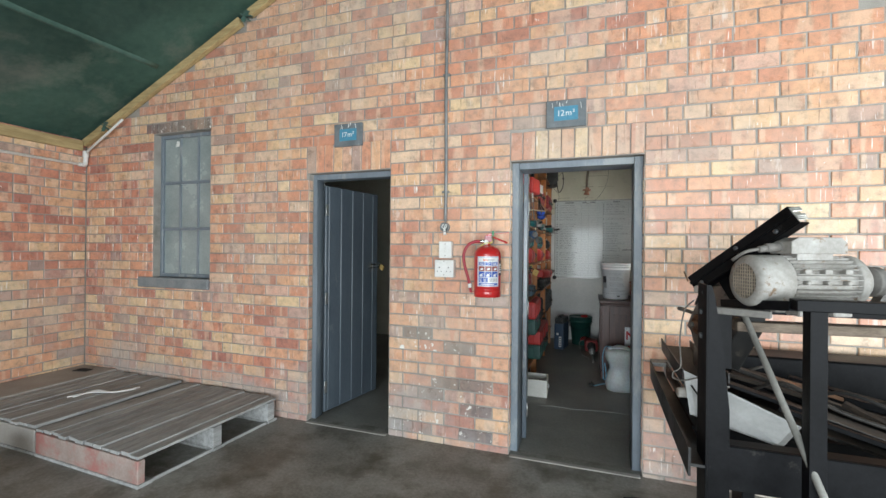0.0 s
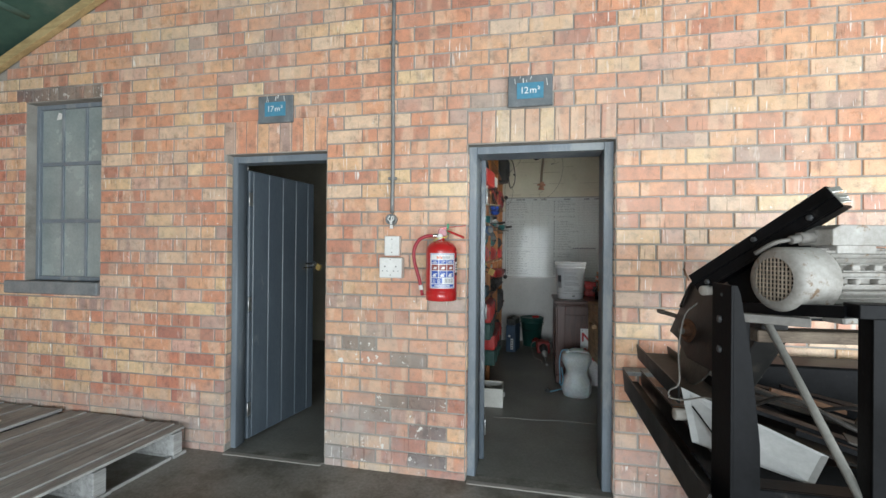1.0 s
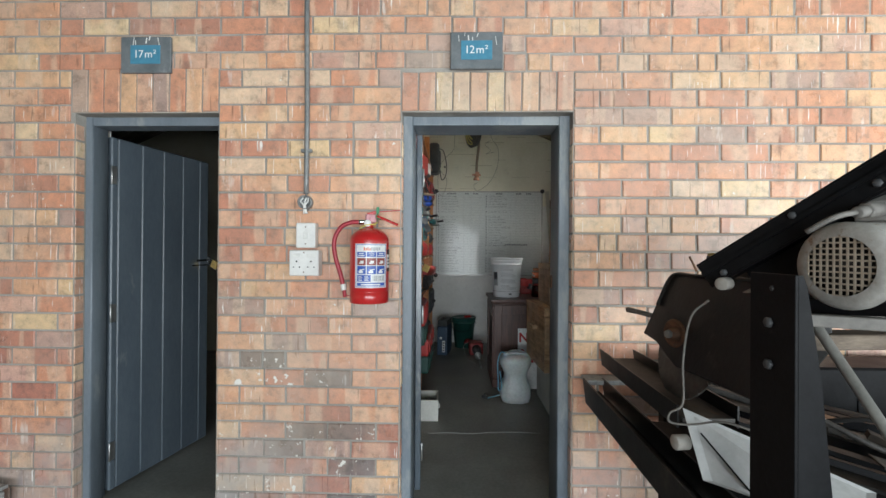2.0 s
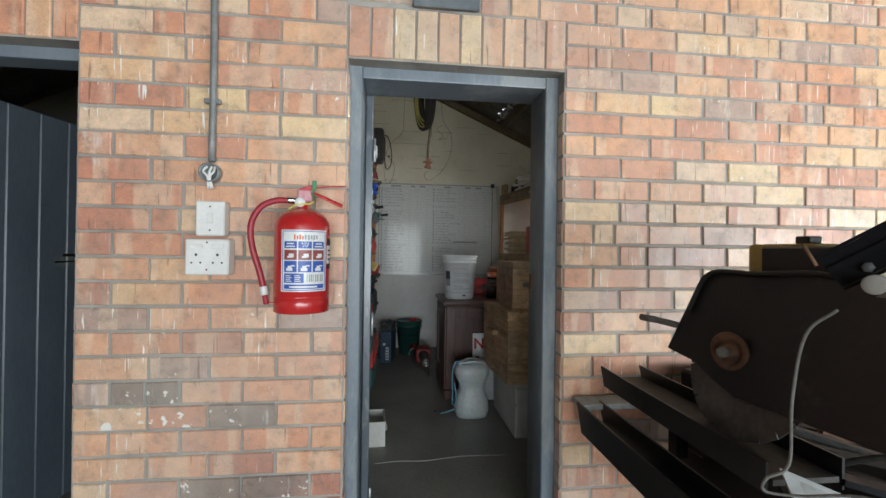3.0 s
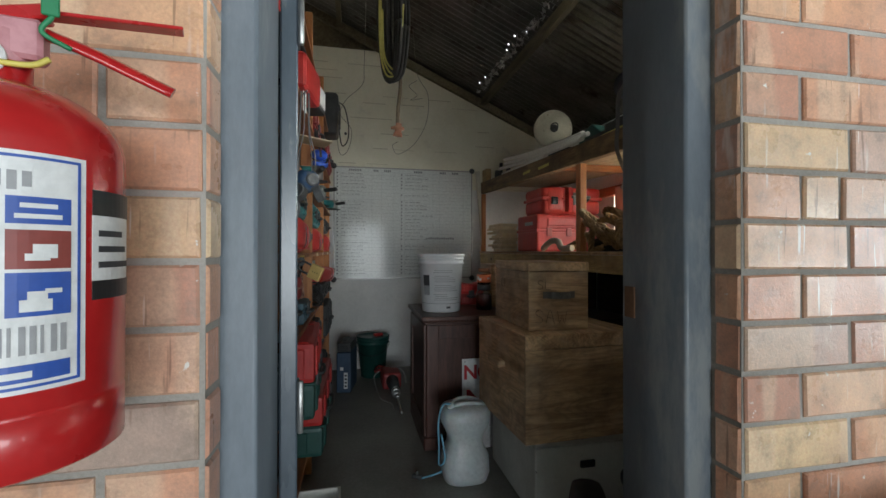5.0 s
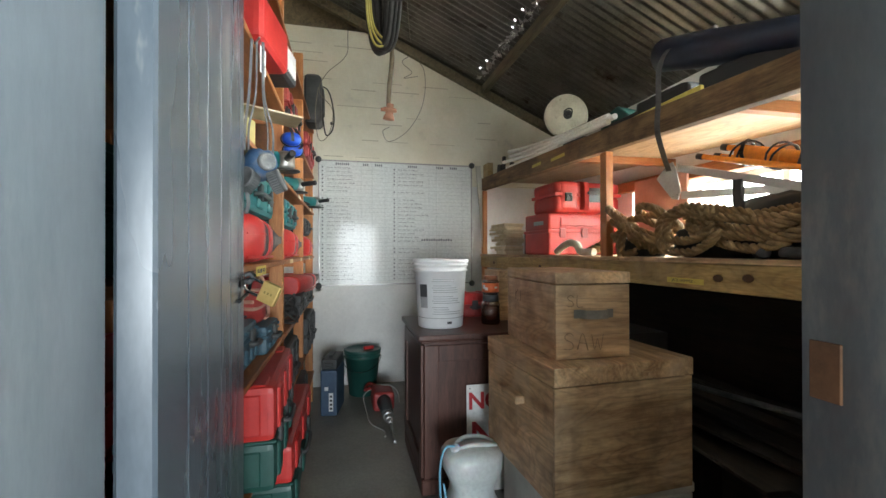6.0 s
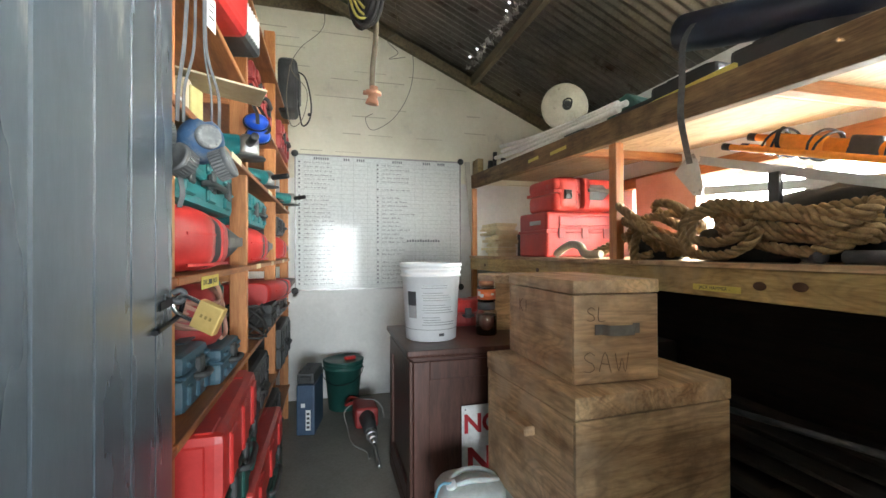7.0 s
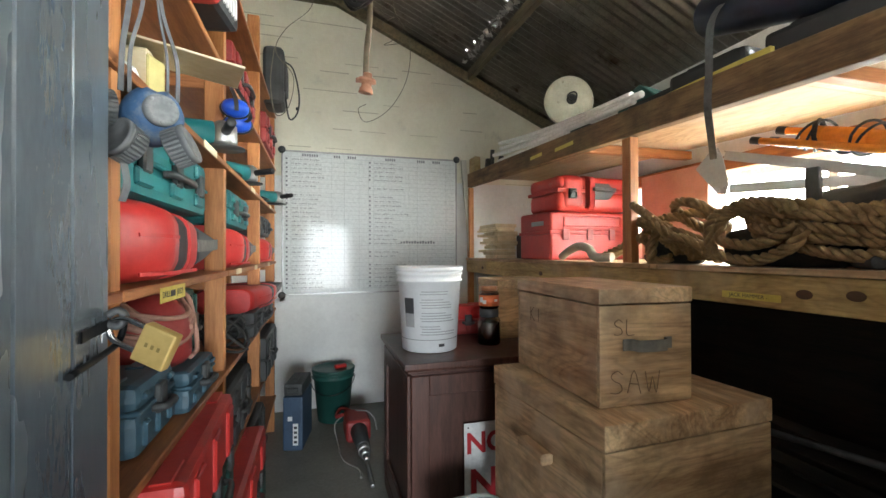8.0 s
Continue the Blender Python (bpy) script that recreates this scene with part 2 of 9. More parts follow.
TIN = surface("old_corrugated_iron", (0.12, 0.113, 0.10), (0.27, 0.255, 0.225), 2.5, (0.22, 0.40), 0.12, 0.7, wear=(0.07, 0.05, 0.035), wear_at=(0.55, 0.7), wear_scale=3.5)
ROOF_TIMBER = wood_material("brown_roof_timber", (0.09, 0.07, 0.042), (0.18, 0.145, 0.085), "y")
PALLET = wood_material("grey_pallet_wood", (0.25, 0.248, 0.238), (0.42, 0.418, 0.405), "y", 9, 0.85, 0.35, 0.14)
PALLET_END = surface("painted_pallet_side", (0.28, 0.21, 0.18), (0.42, 0.34, 0.30), 5, (0.7, 0.9), 0.3, wear=(0.36, 0.15, 0.13), wear_at=(0.46, 0.6), wear_scale=4)
OLD_RAIL = wood_material("brown_weathered_rail", (0.10, 0.072, 0.05), (0.235, 0.185, 0.14), "x", 9, 0.85, 0.45)
DUST = surface("dusty_board", (0.30, 0.275, 0.245), (0.41, 0.385, 0.35), 3, (0.8, 0.95), 0.2)
GALV = surface("grey_conduit", (0.16, 0.165, 0.165), (0.27, 0.275, 0.27), 12, (0.4, 0.6), 0.1, 0.3)
WHITE_PLASTIC = plain("white_plastic", (0.78, 0.77, 0.73), 0.4)
OLD_WHITE = surface("grubby_white_plastic", (0.66, 0.65, 0.62), (0.80, 0.79, 0.76), 9, (0.35, 0.55), 0.1, wear=(0.34, 0.29, 0.23), wear_at=(0.66, 0.80), wear_scale=28)
BLACK = plain("black_plastic", (0.018, 0.018, 0.019), 0.45)
RUBBER = plain("black_rubber", (0.022, 0.021, 0.02), 0.7)
CHROME = plain("polished_steel", (0.72, 0.72, 0.72), 0.18, 1.0)
STEEL = surface("dull_steel", (0.28, 0.28, 0.275), (0.46, 0.455, 0.44), 14, (0.3, 0.5), 0.1, 0.85)
DARK_STEEL = surface("dark_handled_steel", (0.04, 0.042, 0.045), (0.09, 0.092, 0.095), 14, (0.5, 0.7), 0.1, 0.2)
BRASS = surface("brass", (0.60, 0.40, 0.13), (0.74, 0.53, 0.20), 20, (0.30, 0.45), 0.1, 0.55)
RED_PAINT = surface("red_gloss_paint", (0.42, 0.012, 0.014), (0.53, 0.022, 0.022), 5, (0.22, 0.34), 0.04, wear=(0.16, 0.03, 0.025), wear_at=(0.72, 0.8), wear_scale=16, coat=0.4)
HOSE_RED = plain("red_hose", (0.34, 0.02, 0.035), 0.45)
MESH_DUST = surface("dusty_wire_mesh", (0.22, 0.175, 0.13), (0.38, 0.32, 0.25), 20, (0.6, 0.8), 0.2)
MASK_RING = surface("dusty_grey_ring", (0.16, 0.165, 0.165), (0.27, 0.27, 0.265), 30, (0.6, 0.8), 0.2)
LABEL_WHITE = plain("printed_white", (0.80, 0.80, 0.79), 0.4)
LABEL_BLUE = plain("printed_blue", (0.035, 0.10, 0.42), 0.4)
LABEL_BROWN = plain("printed_maroon", (0.28, 0.055, 0.045), 0.4)
LABEL_ORANGE = plain("printed_orange", (0.72, 0.16, 0.05), 0.4)
LABEL_GREY = plain("printed_grey", (0.36, 0.36, 0.37), 0.5)
MARKER = plain("faded_marker", (0.13, 0.14, 0.16), 0.5)
# near-black wood: its colour holds the shade under the bench
NEAR_BLACK = wood_material("near_black_board", (0.009, 0.006, 0.004), (0.032, 0.021, 0.012), "y", 6.0, 0.9, 0.5)
INK = plain("ink", (0.05, 0.05, 0.055), 0.6)
INK_RED = plain("red_ink", (0.50, 0.02, 0.03), 0.5)
SIGN_GREY = surface("sign_backing", (0.105, 0.12, 0.128), (0.175, 0.19, 0.198), 9, (0.4, 0.6), 0.1, wear=(0.26, 0.27, 0.27), wear_at=(0.60, 0.72), wear_scale=18)
SIGN_BLUE = plain("sign_blue", (0.075, 0.25, 0.36), 0.35)
YELLOW = plain("yellow_tape", (0.66, 0.56, 0.12), 0.5)
GREEN_TAG = plain("green_tag", (0.02, 0.22, 0.09), 0.5)
BLACK_STEEL = surface("black_painted_steel", (0.0022, 0.0023, 0.0027), (0.0085, 0.0088, 0.010), 5, (0.26, 0.62), 0.35, 0.0, wear=(0.028, 0.026, 0.024), wear_at=(0.64, 0.72), wear_scale=13, gloss=0.10)
DUSTY_STEEL = surface("dusty_grey_steel", (0.12, 0.113, 0.103), (0.23, 0.215, 0.195), 8, (0.6, 0.85), 0.3, 0.1, wear=(0.10, 0.085, 0.07), wear_at=(0.6, 0.72), wear_scale=16)
SCRAP_STEEL = surface("grimy_scrap_steel", (0.018, 0.016, 0.014), (0.075, 0.068, 0.060), 9, (0.5, 0.8), 0.4, 0.1, wear=(0.085, 0.05, 0.03), wear_at=(0.60, 0.70), wear_scale=14)
MOTOR = surface("chalky_white_motor_paint", (0.21, 0.195, 0.172), (0.40, 0.385, 0.36), 7, (0.5, 0.75), 0.3, wear=(0.17, 0.105, 0.06), wear_at=(0.59, 0.67), wear_scale=26)
RUST = surface("rust", (0.09, 0.045, 0.025), (0.20, 0.10, 0.05), 14, (0.7, 0.9), 0.4)
PLY_BOX = wood_material("weathered_plywood_across", (0.31, 0.18, 0.088), (0.70, 0.48, 0.275), "x", 3.0, 0.55, 0.80, 0.12, 1.3, 0.20)
PLY_BOX_Y = wood_material("weathered_plywood_lengthwise", (0.31, 0.18, 0.088), (0.70, 0.48, 0.275), "y", 3.0, 0.55, 0.80, 0.12, 1.3, 0.20)
PLY_SHELF = wood_material("bright_plywood", (0.34, 0.235, 0.135), (0.47, 0.345, 0.22), "y", 3.0, 0.55, 0.25, 0.12, 0.6, 0.2)
PINE_X = wood_material("stained_pine_across", (0.26, 0.088, 0.026), (0.44, 0.18, 0.06), "x", 8.0, 0.5, 0.3)
PINE_Y = wood_material("stained_pine_lengthwise", (0.22, 0.075, 0.023), (0.38, 0.15, 0.05), "y", 8.0, 0.5, 0.35)
PINE_Z = wood_material("stained_pine_upright", (0.36, 0.125, 0.034), (0.55, 0.235, 0.078), "z", 8.0, 0.5, 0.25)
BEAM = wood_material("yellowed_beam", (0.30, 0.19, 0.065), (0.56, 0.40, 0.165), "y", 6.0, 0.6, 0.65, 0.12, 0.9, 0.15)
BEAM_DARK = wood_material("brown_beam", (0.105, 0.058, 0.024), (0.27, 0.165, 0.072), "y", 6.0, 0.65, 0.85, 0.0, 0.8)
MAHOGANY = wood_material("dark_mahogany", (0.056, 0.024, 0.018), (0.120, 0.053, 0.040), "z", 8.0, 0.38, 0.3, 0.0)
TEAL = surface("teal_plastic", (0.008, 0.12, 0.125), (0.016, 0.18, 0.185), 7, (0.35, 0.55), 0.06, wear=(0.12, 0.19, 0.18), wear_at=(0.66, 0.85))
RED_CASE = surface("red_plastic", (0.42, 0.022, 0.02), (0.56, 0.040, 0.034), 6, (0.32, 0.5), 0.06, wear=(0.34, 0.10, 0.085), wear_at=(0.66, 0.85))
RED_DARK = surface("dull_red_plastic", (0.23, 0.022, 0.022), (0.34, 0.04, 0.035), 6, (0.4, 0.6), 0.08, wear=(0.28, 0.12, 0.10), wear_at=(0.66, 0.85))
NAVY = surface("blue_plastic", (0.03, 0.055, 0.10), (0.05, 0.09, 0.15), 6, (0.4, 0.6), 0.06, wear=(0.15, 0.19, 0.23), wear_at=(0.66, 0.85))
SLATE = surface("slate_blue_plastic", (0.03, 0.075, 0.105), (0.05, 0.11, 0.15), 6, (0.4, 0.6), 0.06, wear=(0.16, 0.2, 0.22), wear_at=(0.66, 0.85))
GREEN_DARK = surface("dark_green_plastic", (0.010, 0.055, 0.045), (0.018, 0.085, 0.070), 6, (0.35, 0.55), 0.05)
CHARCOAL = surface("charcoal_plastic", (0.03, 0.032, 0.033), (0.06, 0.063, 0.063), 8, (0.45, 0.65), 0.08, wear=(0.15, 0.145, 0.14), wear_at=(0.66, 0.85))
BUCKET_WHITE = surface("white_bucket_plastic", (0.72, 0.73, 0.74), (0.82, 0.83, 0.84), 4, (0.3, 0.45), 0.03)
JERRY = plain("milky_plastic", (0.66, 0.70, 0.70), 0.4, Subsurface_Weight=0.15, Transmission_Weight=0.1)
BLUE_HOSE = plain("pale_blue_hose", (0.16, 0.38, 0.52), 0.4)
BLUE = plain("bright_blue_plastic", (0.015, 0.09, 0.55), 0.35)
MASK_BLUE = surface("dusty_blue_rubber", (0.022, 0.065, 0.15), (0.055, 0.125, 0.235), 10, (0.5, 0.75), 0.1, wear=(0.20, 0.21, 0.21), wear_at=(0.50, 0.68), wear_scale=16)
MASK_GREY = surface("grey_cartridge", (0.085, 0.09, 0.092), (0.17, 0.172, 0.17), 10, (0.5, 0.75), 0.1)
STRAP = surface("grey_webbing", (0.07, 0.072, 0.075), (0.14, 0.142, 0.145), 20, (0.7, 0.9), 0.2)
ROPE = surface("manila_rope", (0.14, 0.088, 0.038), (0.34, 0.225, 0.105), 30, (0.75, 0.95), 0.5, fine=220)
TRIPOD = plain("orange_tube", (0.80, 0.27, 0.03), 0.25)
CREAM = surface("cream_paint", (0.60, 0.585, 0.53), (0.74, 0.725, 0.67), 7, (0.5, 0.75), 0.1, wear=(0.10, 0.085, 0.07), wear_at=(0.66, 0.71), wear_scale=26)
BOARD_WHITE = plain("whiteboard_enamel", (0.74, 0.77, 0.76), 0.09, Specular_IOR_Level=0.2)
PAPER = surface("old_paper", (0.60, 0.49, 0.31), (0.74, 0.65, 0.46), 12, (0.7, 0.9), 0.2, vary=0.15)
# pane colour holds the pale reflection of outdoors
DAYLIT_PANE = surface("daylight_tinted_pane", (0.22, 0.255, 0.25), (0.32, 0.36, 0.35), 4, (0.15, 0.35), 0.03)
GLASS = glass_material("window_glass")
JAR_GLASS = glass_material("jar_glass", (0.85, 0.8, 0.75), 0.03)
SAUCE = plain("dark_red_contents", (0.055, 0.010, 0.006), 0.25)
FOIL = surface("crumpled_foil", (0.40, 0.38, 0.35), (0.66, 0.64, 0.6), 20, (0.2, 0.4), 0.5, 0.7)
SILVER_CARD = surface("grey_sheet_metal", (0.36, 0.36, 0.35), (0.48, 0.48, 0.47), 8, (0.4, 0.6), 0.1, 0.0)

# ---- shapes ----
def bm_new():
    return bmesh.new()


def box(bm, lo, hi, bev=0.0, m=None, seg=1):
    """A box from corner to corner, its edges rounded by bev."""
    lo, hi = [min(a, b) for a, b in zip(lo, hi)], [max(a, b) for a, b in zip(lo, hi)]
    vs = bmesh.ops.create_cube(bm, size=1.0)["verts"]
    for v in vs:
        v.co = Vector([l + (c + 0.5) * (h - l) for l, h, c in zip(lo, hi, v.co)])
    if bev:
        es = list({e for v in vs for e in v.link_edges})
        out = bmesh.ops.bevel(bm, geom=es, offset=bev, segments=seg, affect="EDGES", profile=0.6)
        vs = list({v for f in out["faces"] for v in f.verts} | {v for v in vs if v.is_valid})
    if m is not None:
        bmesh.ops.transform(bm, matrix=m, verts=vs)
    return vs


def bar(bm, a, b, wide, high, bev=0.0, up=(0, 0, 1)):
    """A bar of rectangular section from a to b."""
    a, b = Vector(a), Vector(b)
    d = (b - a).normalized()
    side = d.cross(Vector(up)).normalized()
    top = side.cross(d)
    m = Matrix((side, d, top)).transposed().to_4x4()
    m.translation = a
    return box(bm, (-wide / 2, 0, -high / 2), (wide / 2, (b - a).length, high / 2), bev, m)


def lathe(bm, profile, seg=28, m=None, smooth=True):
    """A turned body from rows of (radius, height) about z."""
    rings = []
    for r, z in profile:
        if r < 1e-5:
            rings.append([bm.verts.new((0, 0, z))])
        else:
            rings.append([bm.verts.new((r * math.cos(2 * math.pi * i / seg), r * math.sin(2 * math.pi * i / seg), z)) for i in range(seg)])
    for a, b in zip(rings, rings[1:]):
        for i in range(seg):
            j = (i + 1) % seg
            q = [a[0]] if len(a) == 1 else [a[i], a[j]]
            q += [b[0]] if len(b) == 1 else [b[j], b[i]]
            if len(q) > 2:
                f = bm.faces.new(q)
                f.smooth = smooth
    vs = [v for r in rings for v in r]
    if m is not None:
        bmesh.ops.transform(bm, matrix=m, verts=vs)
    return vs


def rod(bm, a, b, r, seg=14, r2=None):
    a, b = Vector(a), Vector(b)
    m = (b - a).to_track_quat("Z", "Y").to_matrix().to_4x4()
    m.translation = a
    h, r2 = (b - a).length, r if r2 is None else r2
    e = min(0.002, r * 0.2)
    return lathe(bm, [(0, 0), (r - e, 0), (r, e), (r2, h - e), (r2 - e, h), (0, h)], seg, m)


def curve_points(pts, steps=6):
    """A smooth line through the points."""
    p = [Vector(q) for q in pts]
    p = [2 * p[0] - p[1]] + p + [2 * p[-1] - p[-2]]
    out = []
    for i in range(1, len(p) - 2):
        for s in range(steps):
            t = s / steps
            out.append(0.5 * (2 * p[i] + (p[i + 1] - p[i - 1]) * t + (2 * p[i - 1] - 5 * p[i] + 4 * p[i + 1] - p[i + 2]) * t * t
                              + (3 * p[i] - p[i - 1] - 3 * p[i + 1] + p[i + 2]) * t ** 3))
    return out + [p[-2]]


def tube(bm, pts, r, seg=8, steps=6, flat=1.0):
    """A round or flattened tube along a smooth line."""
    line = curve_points(pts, steps) if steps > 1 else [Vector(q) for q in pts]
    rings, side = [], None
    for i, q in enumerate(line):
        d = (line[min(i + 1, len(line) - 1)] - line[max(i - 1, 0)]).normalized()
        if side is None:
            side = d.orthogonal().normalized()
        side = (side - d * side.dot(d)).normalized()
        up = d.cross(side)
        rings.append([bm.verts.new(q + r * (math.cos(2 * math.pi * k / seg) * side + flat * math.sin(2 * math.pi * k / seg) * up)) for k in range(seg)])
    for a, b in zip(rings, rings[1:]):
        for k in range(seg):
            j = (k + 1) % seg
            bm.faces.new((a[k], a[j], b[j], b[k])).smooth = True
    bm.faces.new(rings[0][::-1])
    bm.faces.new(rings[-1])


def ribbon(bm, pts, wide, thick, across, steps=6):
    """A flat strap along a smooth line, across: the way of its width."""
    line, across = curve_points(pts, steps), Vector(across).normalized()
    rings = []
    for i, q in enumerate(line):
        d = (line[min(i + 1, len(line) - 1)] - line[max(i - 1, 0)]).normalized()
        nrm = d.cross(across).normalized()
        rings.append([bm.verts.new(q + sx * across * wide / 2 + sy * nrm * thick / 2) for sx, sy in ((-1, -1), (1, -1), (1, 1), (-1, 1))])
    for a, b in zip(rings, rings[1:]):
        for k in range(4):
            bm.faces.new((a[k], a[(k + 1) % 4], b[(k + 1) % 4], b[k]))
    bm.faces.new(rings[0][::-1])
    bm.faces.new(rings[-1])


def prism(bm, outline, depth, m=None, bev=0.0):
    """A plate: an outline in x and z, with its thickness along y."""
    front = [bm.verts.new((x, 0, z)) for x, z in outline]
    back = [bm.verts.new((x, depth, z)) for x, z in outline]
    fs = [bm.faces.new(front), bm.faces.new(back[::-1])]
    k = len(outline)
    for i in range(k):
        fs.append(bm.faces.new((front[i], back[i], back[(i + 1) % k], front[(i + 1) % k])))
    bmesh.ops.recalc_face_normals(bm, faces=fs)
    vs = front + back
    if bev:
        es = list({e for v in vs for e in v.link_edges})
        out = bmesh.ops.bevel(bm, geom=es, offset=bev, segments=2, affect="EDGES", profile=0.6)
        vs = list({v for f in out["faces"] for v in f.verts} | {v for v in vs if v.is_valid})
    if m is not None:
        bmesh.ops.transform(bm, matrix=m, verts=vs)
    return vs


def mesh_of(bm, name, material):
    bmesh.ops.recalc_face_normals(bm, faces=bm.faces)
    me = bpy.data.meshes.new(name)
    bm.to_mesh(me)
    bm.free()
    me.materials.append(material)
    return me


def part(name, bm, material, parent, label=""):
    ob = new(name, mesh_of(bm, name, material))
    ob.parent = parent
    if label:
        tagged(ob, label)
    return ob


def thing(name, label, category, at=(0, 0, 0), turn=0.0, group="", tip=(0, 0)):
    """The base of a thing; its parts are built about this point."""
    ob = new(name)
    ob.empty_display_size = 0.1
    ob.matrix_world = pose(*at, tip[0], tip[1], turn)
    return tagged(ob, label, category, group)


def solid(name, bm, material, label, category, at=(0, 0, 0), turn=0.0, group="", tip=(0, 0), kind=""):
    """A thing of one mesh."""
    ob = new(name, mesh_of(bm, name, material))
    ob.matrix_world = pose(*at, tip[0], tip[1], turn)
    return tagged(ob, label, category, group, kind)


def lettering(name, text, size, material, parent, m, depth=0.0006, label="", bold=0.0):
    """Raised lettering in the built-in font, centred, reading along local x."""
    cu = bpy.data.curves.new(name, "FONT")
    cu.body, cu.size, cu.align_x, cu.align_y, cu.extrude = text, size, "CENTER", "CENTER", depth
    cu.resolution_u, cu.offset = 3, bold
    tmp = bpy.data.objects.new(name, cu)
    scene.collection.objects.link(tmp)
    me = bpy.data.meshes.new_from_object(tmp.evaluated_get(bpy.context.evaluated_depsgraph_get()))
    bpy.data.objects.remove(tmp)
    me.materials.clear()
    me.materials.append(material)
    ob = new(name, me)
    ob.parent = parent
    ob.matrix_local = m
    if label:
        tagged(ob, label)
    return ob

# ---- the building ----
WALL_Y, WALL_IN = 3.063, 3.295        # outer and inner face of the gable wall
LEFT_X, RIGHT_X, BACK_Y = -4.98, 2.18, 7.34
RIDGE_X, RIDGE_Z, PITCH = -1.3, 4.225, 0.455
COURSE, PITCH_X = 0.0902, 0.2413      # brick course and brick length with joint
DOORS = ((-2.19, -1.431), (-0.484, 0.380))
DOOR_TOP = 2.08
WIN = (-4.0, -3.275, 1.16, 2.555)
KINK_X = 0.04                         # where the level top of the back wall meets the slope of the roof


def roof_under(x):
    """Height of the roof's underside."""
    return RIDGE_Z - PITCH * abs(x - RIDGE_X)


def wall_with_holes(bm, axis, at, thick, a0, a1, top, holes):
    """A wall along x (axis 'x') or y, its outline cut into upright strips round the holes; top: a function of the place along it."""
    kinks = [u for u in (RIDGE_X, KINK_X) if axis == "x" and a0 < u < a1]
    cuts = sorted({a0, a1, *[h[0] for h in holes], *[h[1] for h in holes], *kinks})

    def strip(u0, u1, z0, z1a, z1b):
        q = [(u0, z0), (u1, z0), (u1, z1b), (u0, z1a)]
        vs = []
        for d in (0, thick):
            vs.append([bm.verts.new((u, at + d, z) if axis == "x" else (at + d, u, z)) for u, z in q])
        f, b = vs
        bm.faces.new(f)
        bm.faces.new(b[::-1])
        for i in range(4):
            bm.faces.new((f[i], b[i], b[(i + 1) % 4], f[(i + 1) % 4]))

    for u0, u1 in zip(cuts, cuts[1:]):
        mid = (u0 + u1) / 2
        over = sorted([h for h in holes if h[0] < mid < h[1]], key=lambda h: h[2])
        z = 0.0
        for h in over:
            if h[2] > z:
                strip(u0, u1, z, h[2], h[2])
            z = h[3]
        strip(u0, u1, z, top(u0), top(u1))


HOLES = [(a, b, 0.0, DOOR_TOP) for a, b in DOORS] + [WIN]
bm = bm_new()
wall_with_holes(bm, "x", WALL_Y + 0.0062, WALL_IN - WALL_Y - 0.0122, LEFT_X - 0.22, 4.6, lambda x: roof_under(x) + 0.02, HOLES)
wall_front = tagged(new("wall_front", mesh_of(bm, "wall_front", MORTAR)), "gable wall of multicoloured face brick with two doorways", "wall", kind="structure")
bm = bm_new()
wall_with_holes(bm, "x", WALL_IN - 0.006, 0.008, -5.1, RIGHT_X, lambda x: roof_under(x) + 0.06, HOLES)
tagged(new("wall_front_inside", mesh_of(bm, "wall_front_inside", WHITEWALL)), "white painted inside of the gable wall", "wall", kind="structure")
bm = bm_new()
wall_with_holes(bm, "y", LEFT_X - 0.22, 0.214, -3.6, WALL_Y + 0.006, lambda y: roof_under(LEFT_X) + 0.02, [])
wall_left = tagged(new("wall_left", mesh_of(bm, "wall_left", MORTAR)), "side wall of the shed in multicoloured face brick", "wall", kind="structure")

# the store behind the right doorway
STORE_WIN = (3.6, 6.14, 1.45, 1.86)
# unseen opening, added to bring light to the roof and upper walls
STORE_WIN_ADDED = (3.4, 4.9, 2.14, 2.50)
bm = bm_new()
wall_with_holes(bm, "x", BACK_Y, 0.2, -0.9, RIGHT_X + 0.2, lambda x: min(3.60, roof_under(x) - 0.015), [])
wall_back = tagged(new("wall_back", mesh_of(bm, "wall_back", LIMEWASH)), "back wall of the store, cream painted brick", "wall", kind="structure")
bm = bm_new()
wall_with_holes(bm, "y", RIGHT_X, 0.2, WALL_IN, BACK_Y, lambda y: roof_under(RIGHT_X + 0.2) + 0.06, [STORE_WIN, STORE_WIN_ADDED])
tagged(new("wall_right", mesh_of(bm, "wall_right", WHITEWALL)), "white painted side wall with a low wide window", "wall", kind="structure")
bm = bm_new()
wall_with_holes(bm, "y", -1.04, 0.14, WALL_IN, BACK_Y, lambda y: roof_under(-0.97) + 0.04, [])
tagged(new("wall_partition", mesh_of(bm, "wall_partition", WHITEWALL)), "white painted partition between the two stores", "wall", kind="structure")
bm = bm_new()
wall_with_holes(bm, "x", 6.6, 0.2, LEFT_X - 0.2, -1.04, lambda x: roof_under(x) + 0.06, [])
wall_with_holes(bm, "y", LEFT_X - 0.2, 0.2, WALL_IN, 6.6, lambda y: roof_under(LEFT_X - 0.2) + 0.06, [])
tagged(new("wall_second_store", mesh_of(bm, "wall_second_store", LIMEWASH)), "plain walls of the second store, in shadow", "wall", kind="structure")

# added board: stands in for the dark gap, keeps the sky out
bm = bm_new()
wall_with_holes(bm, "x", BACK_Y + 0.21, 0.04, -1.1, RIGHT_X + 0.25, lambda x: roof_under(x) + 0.066, [])
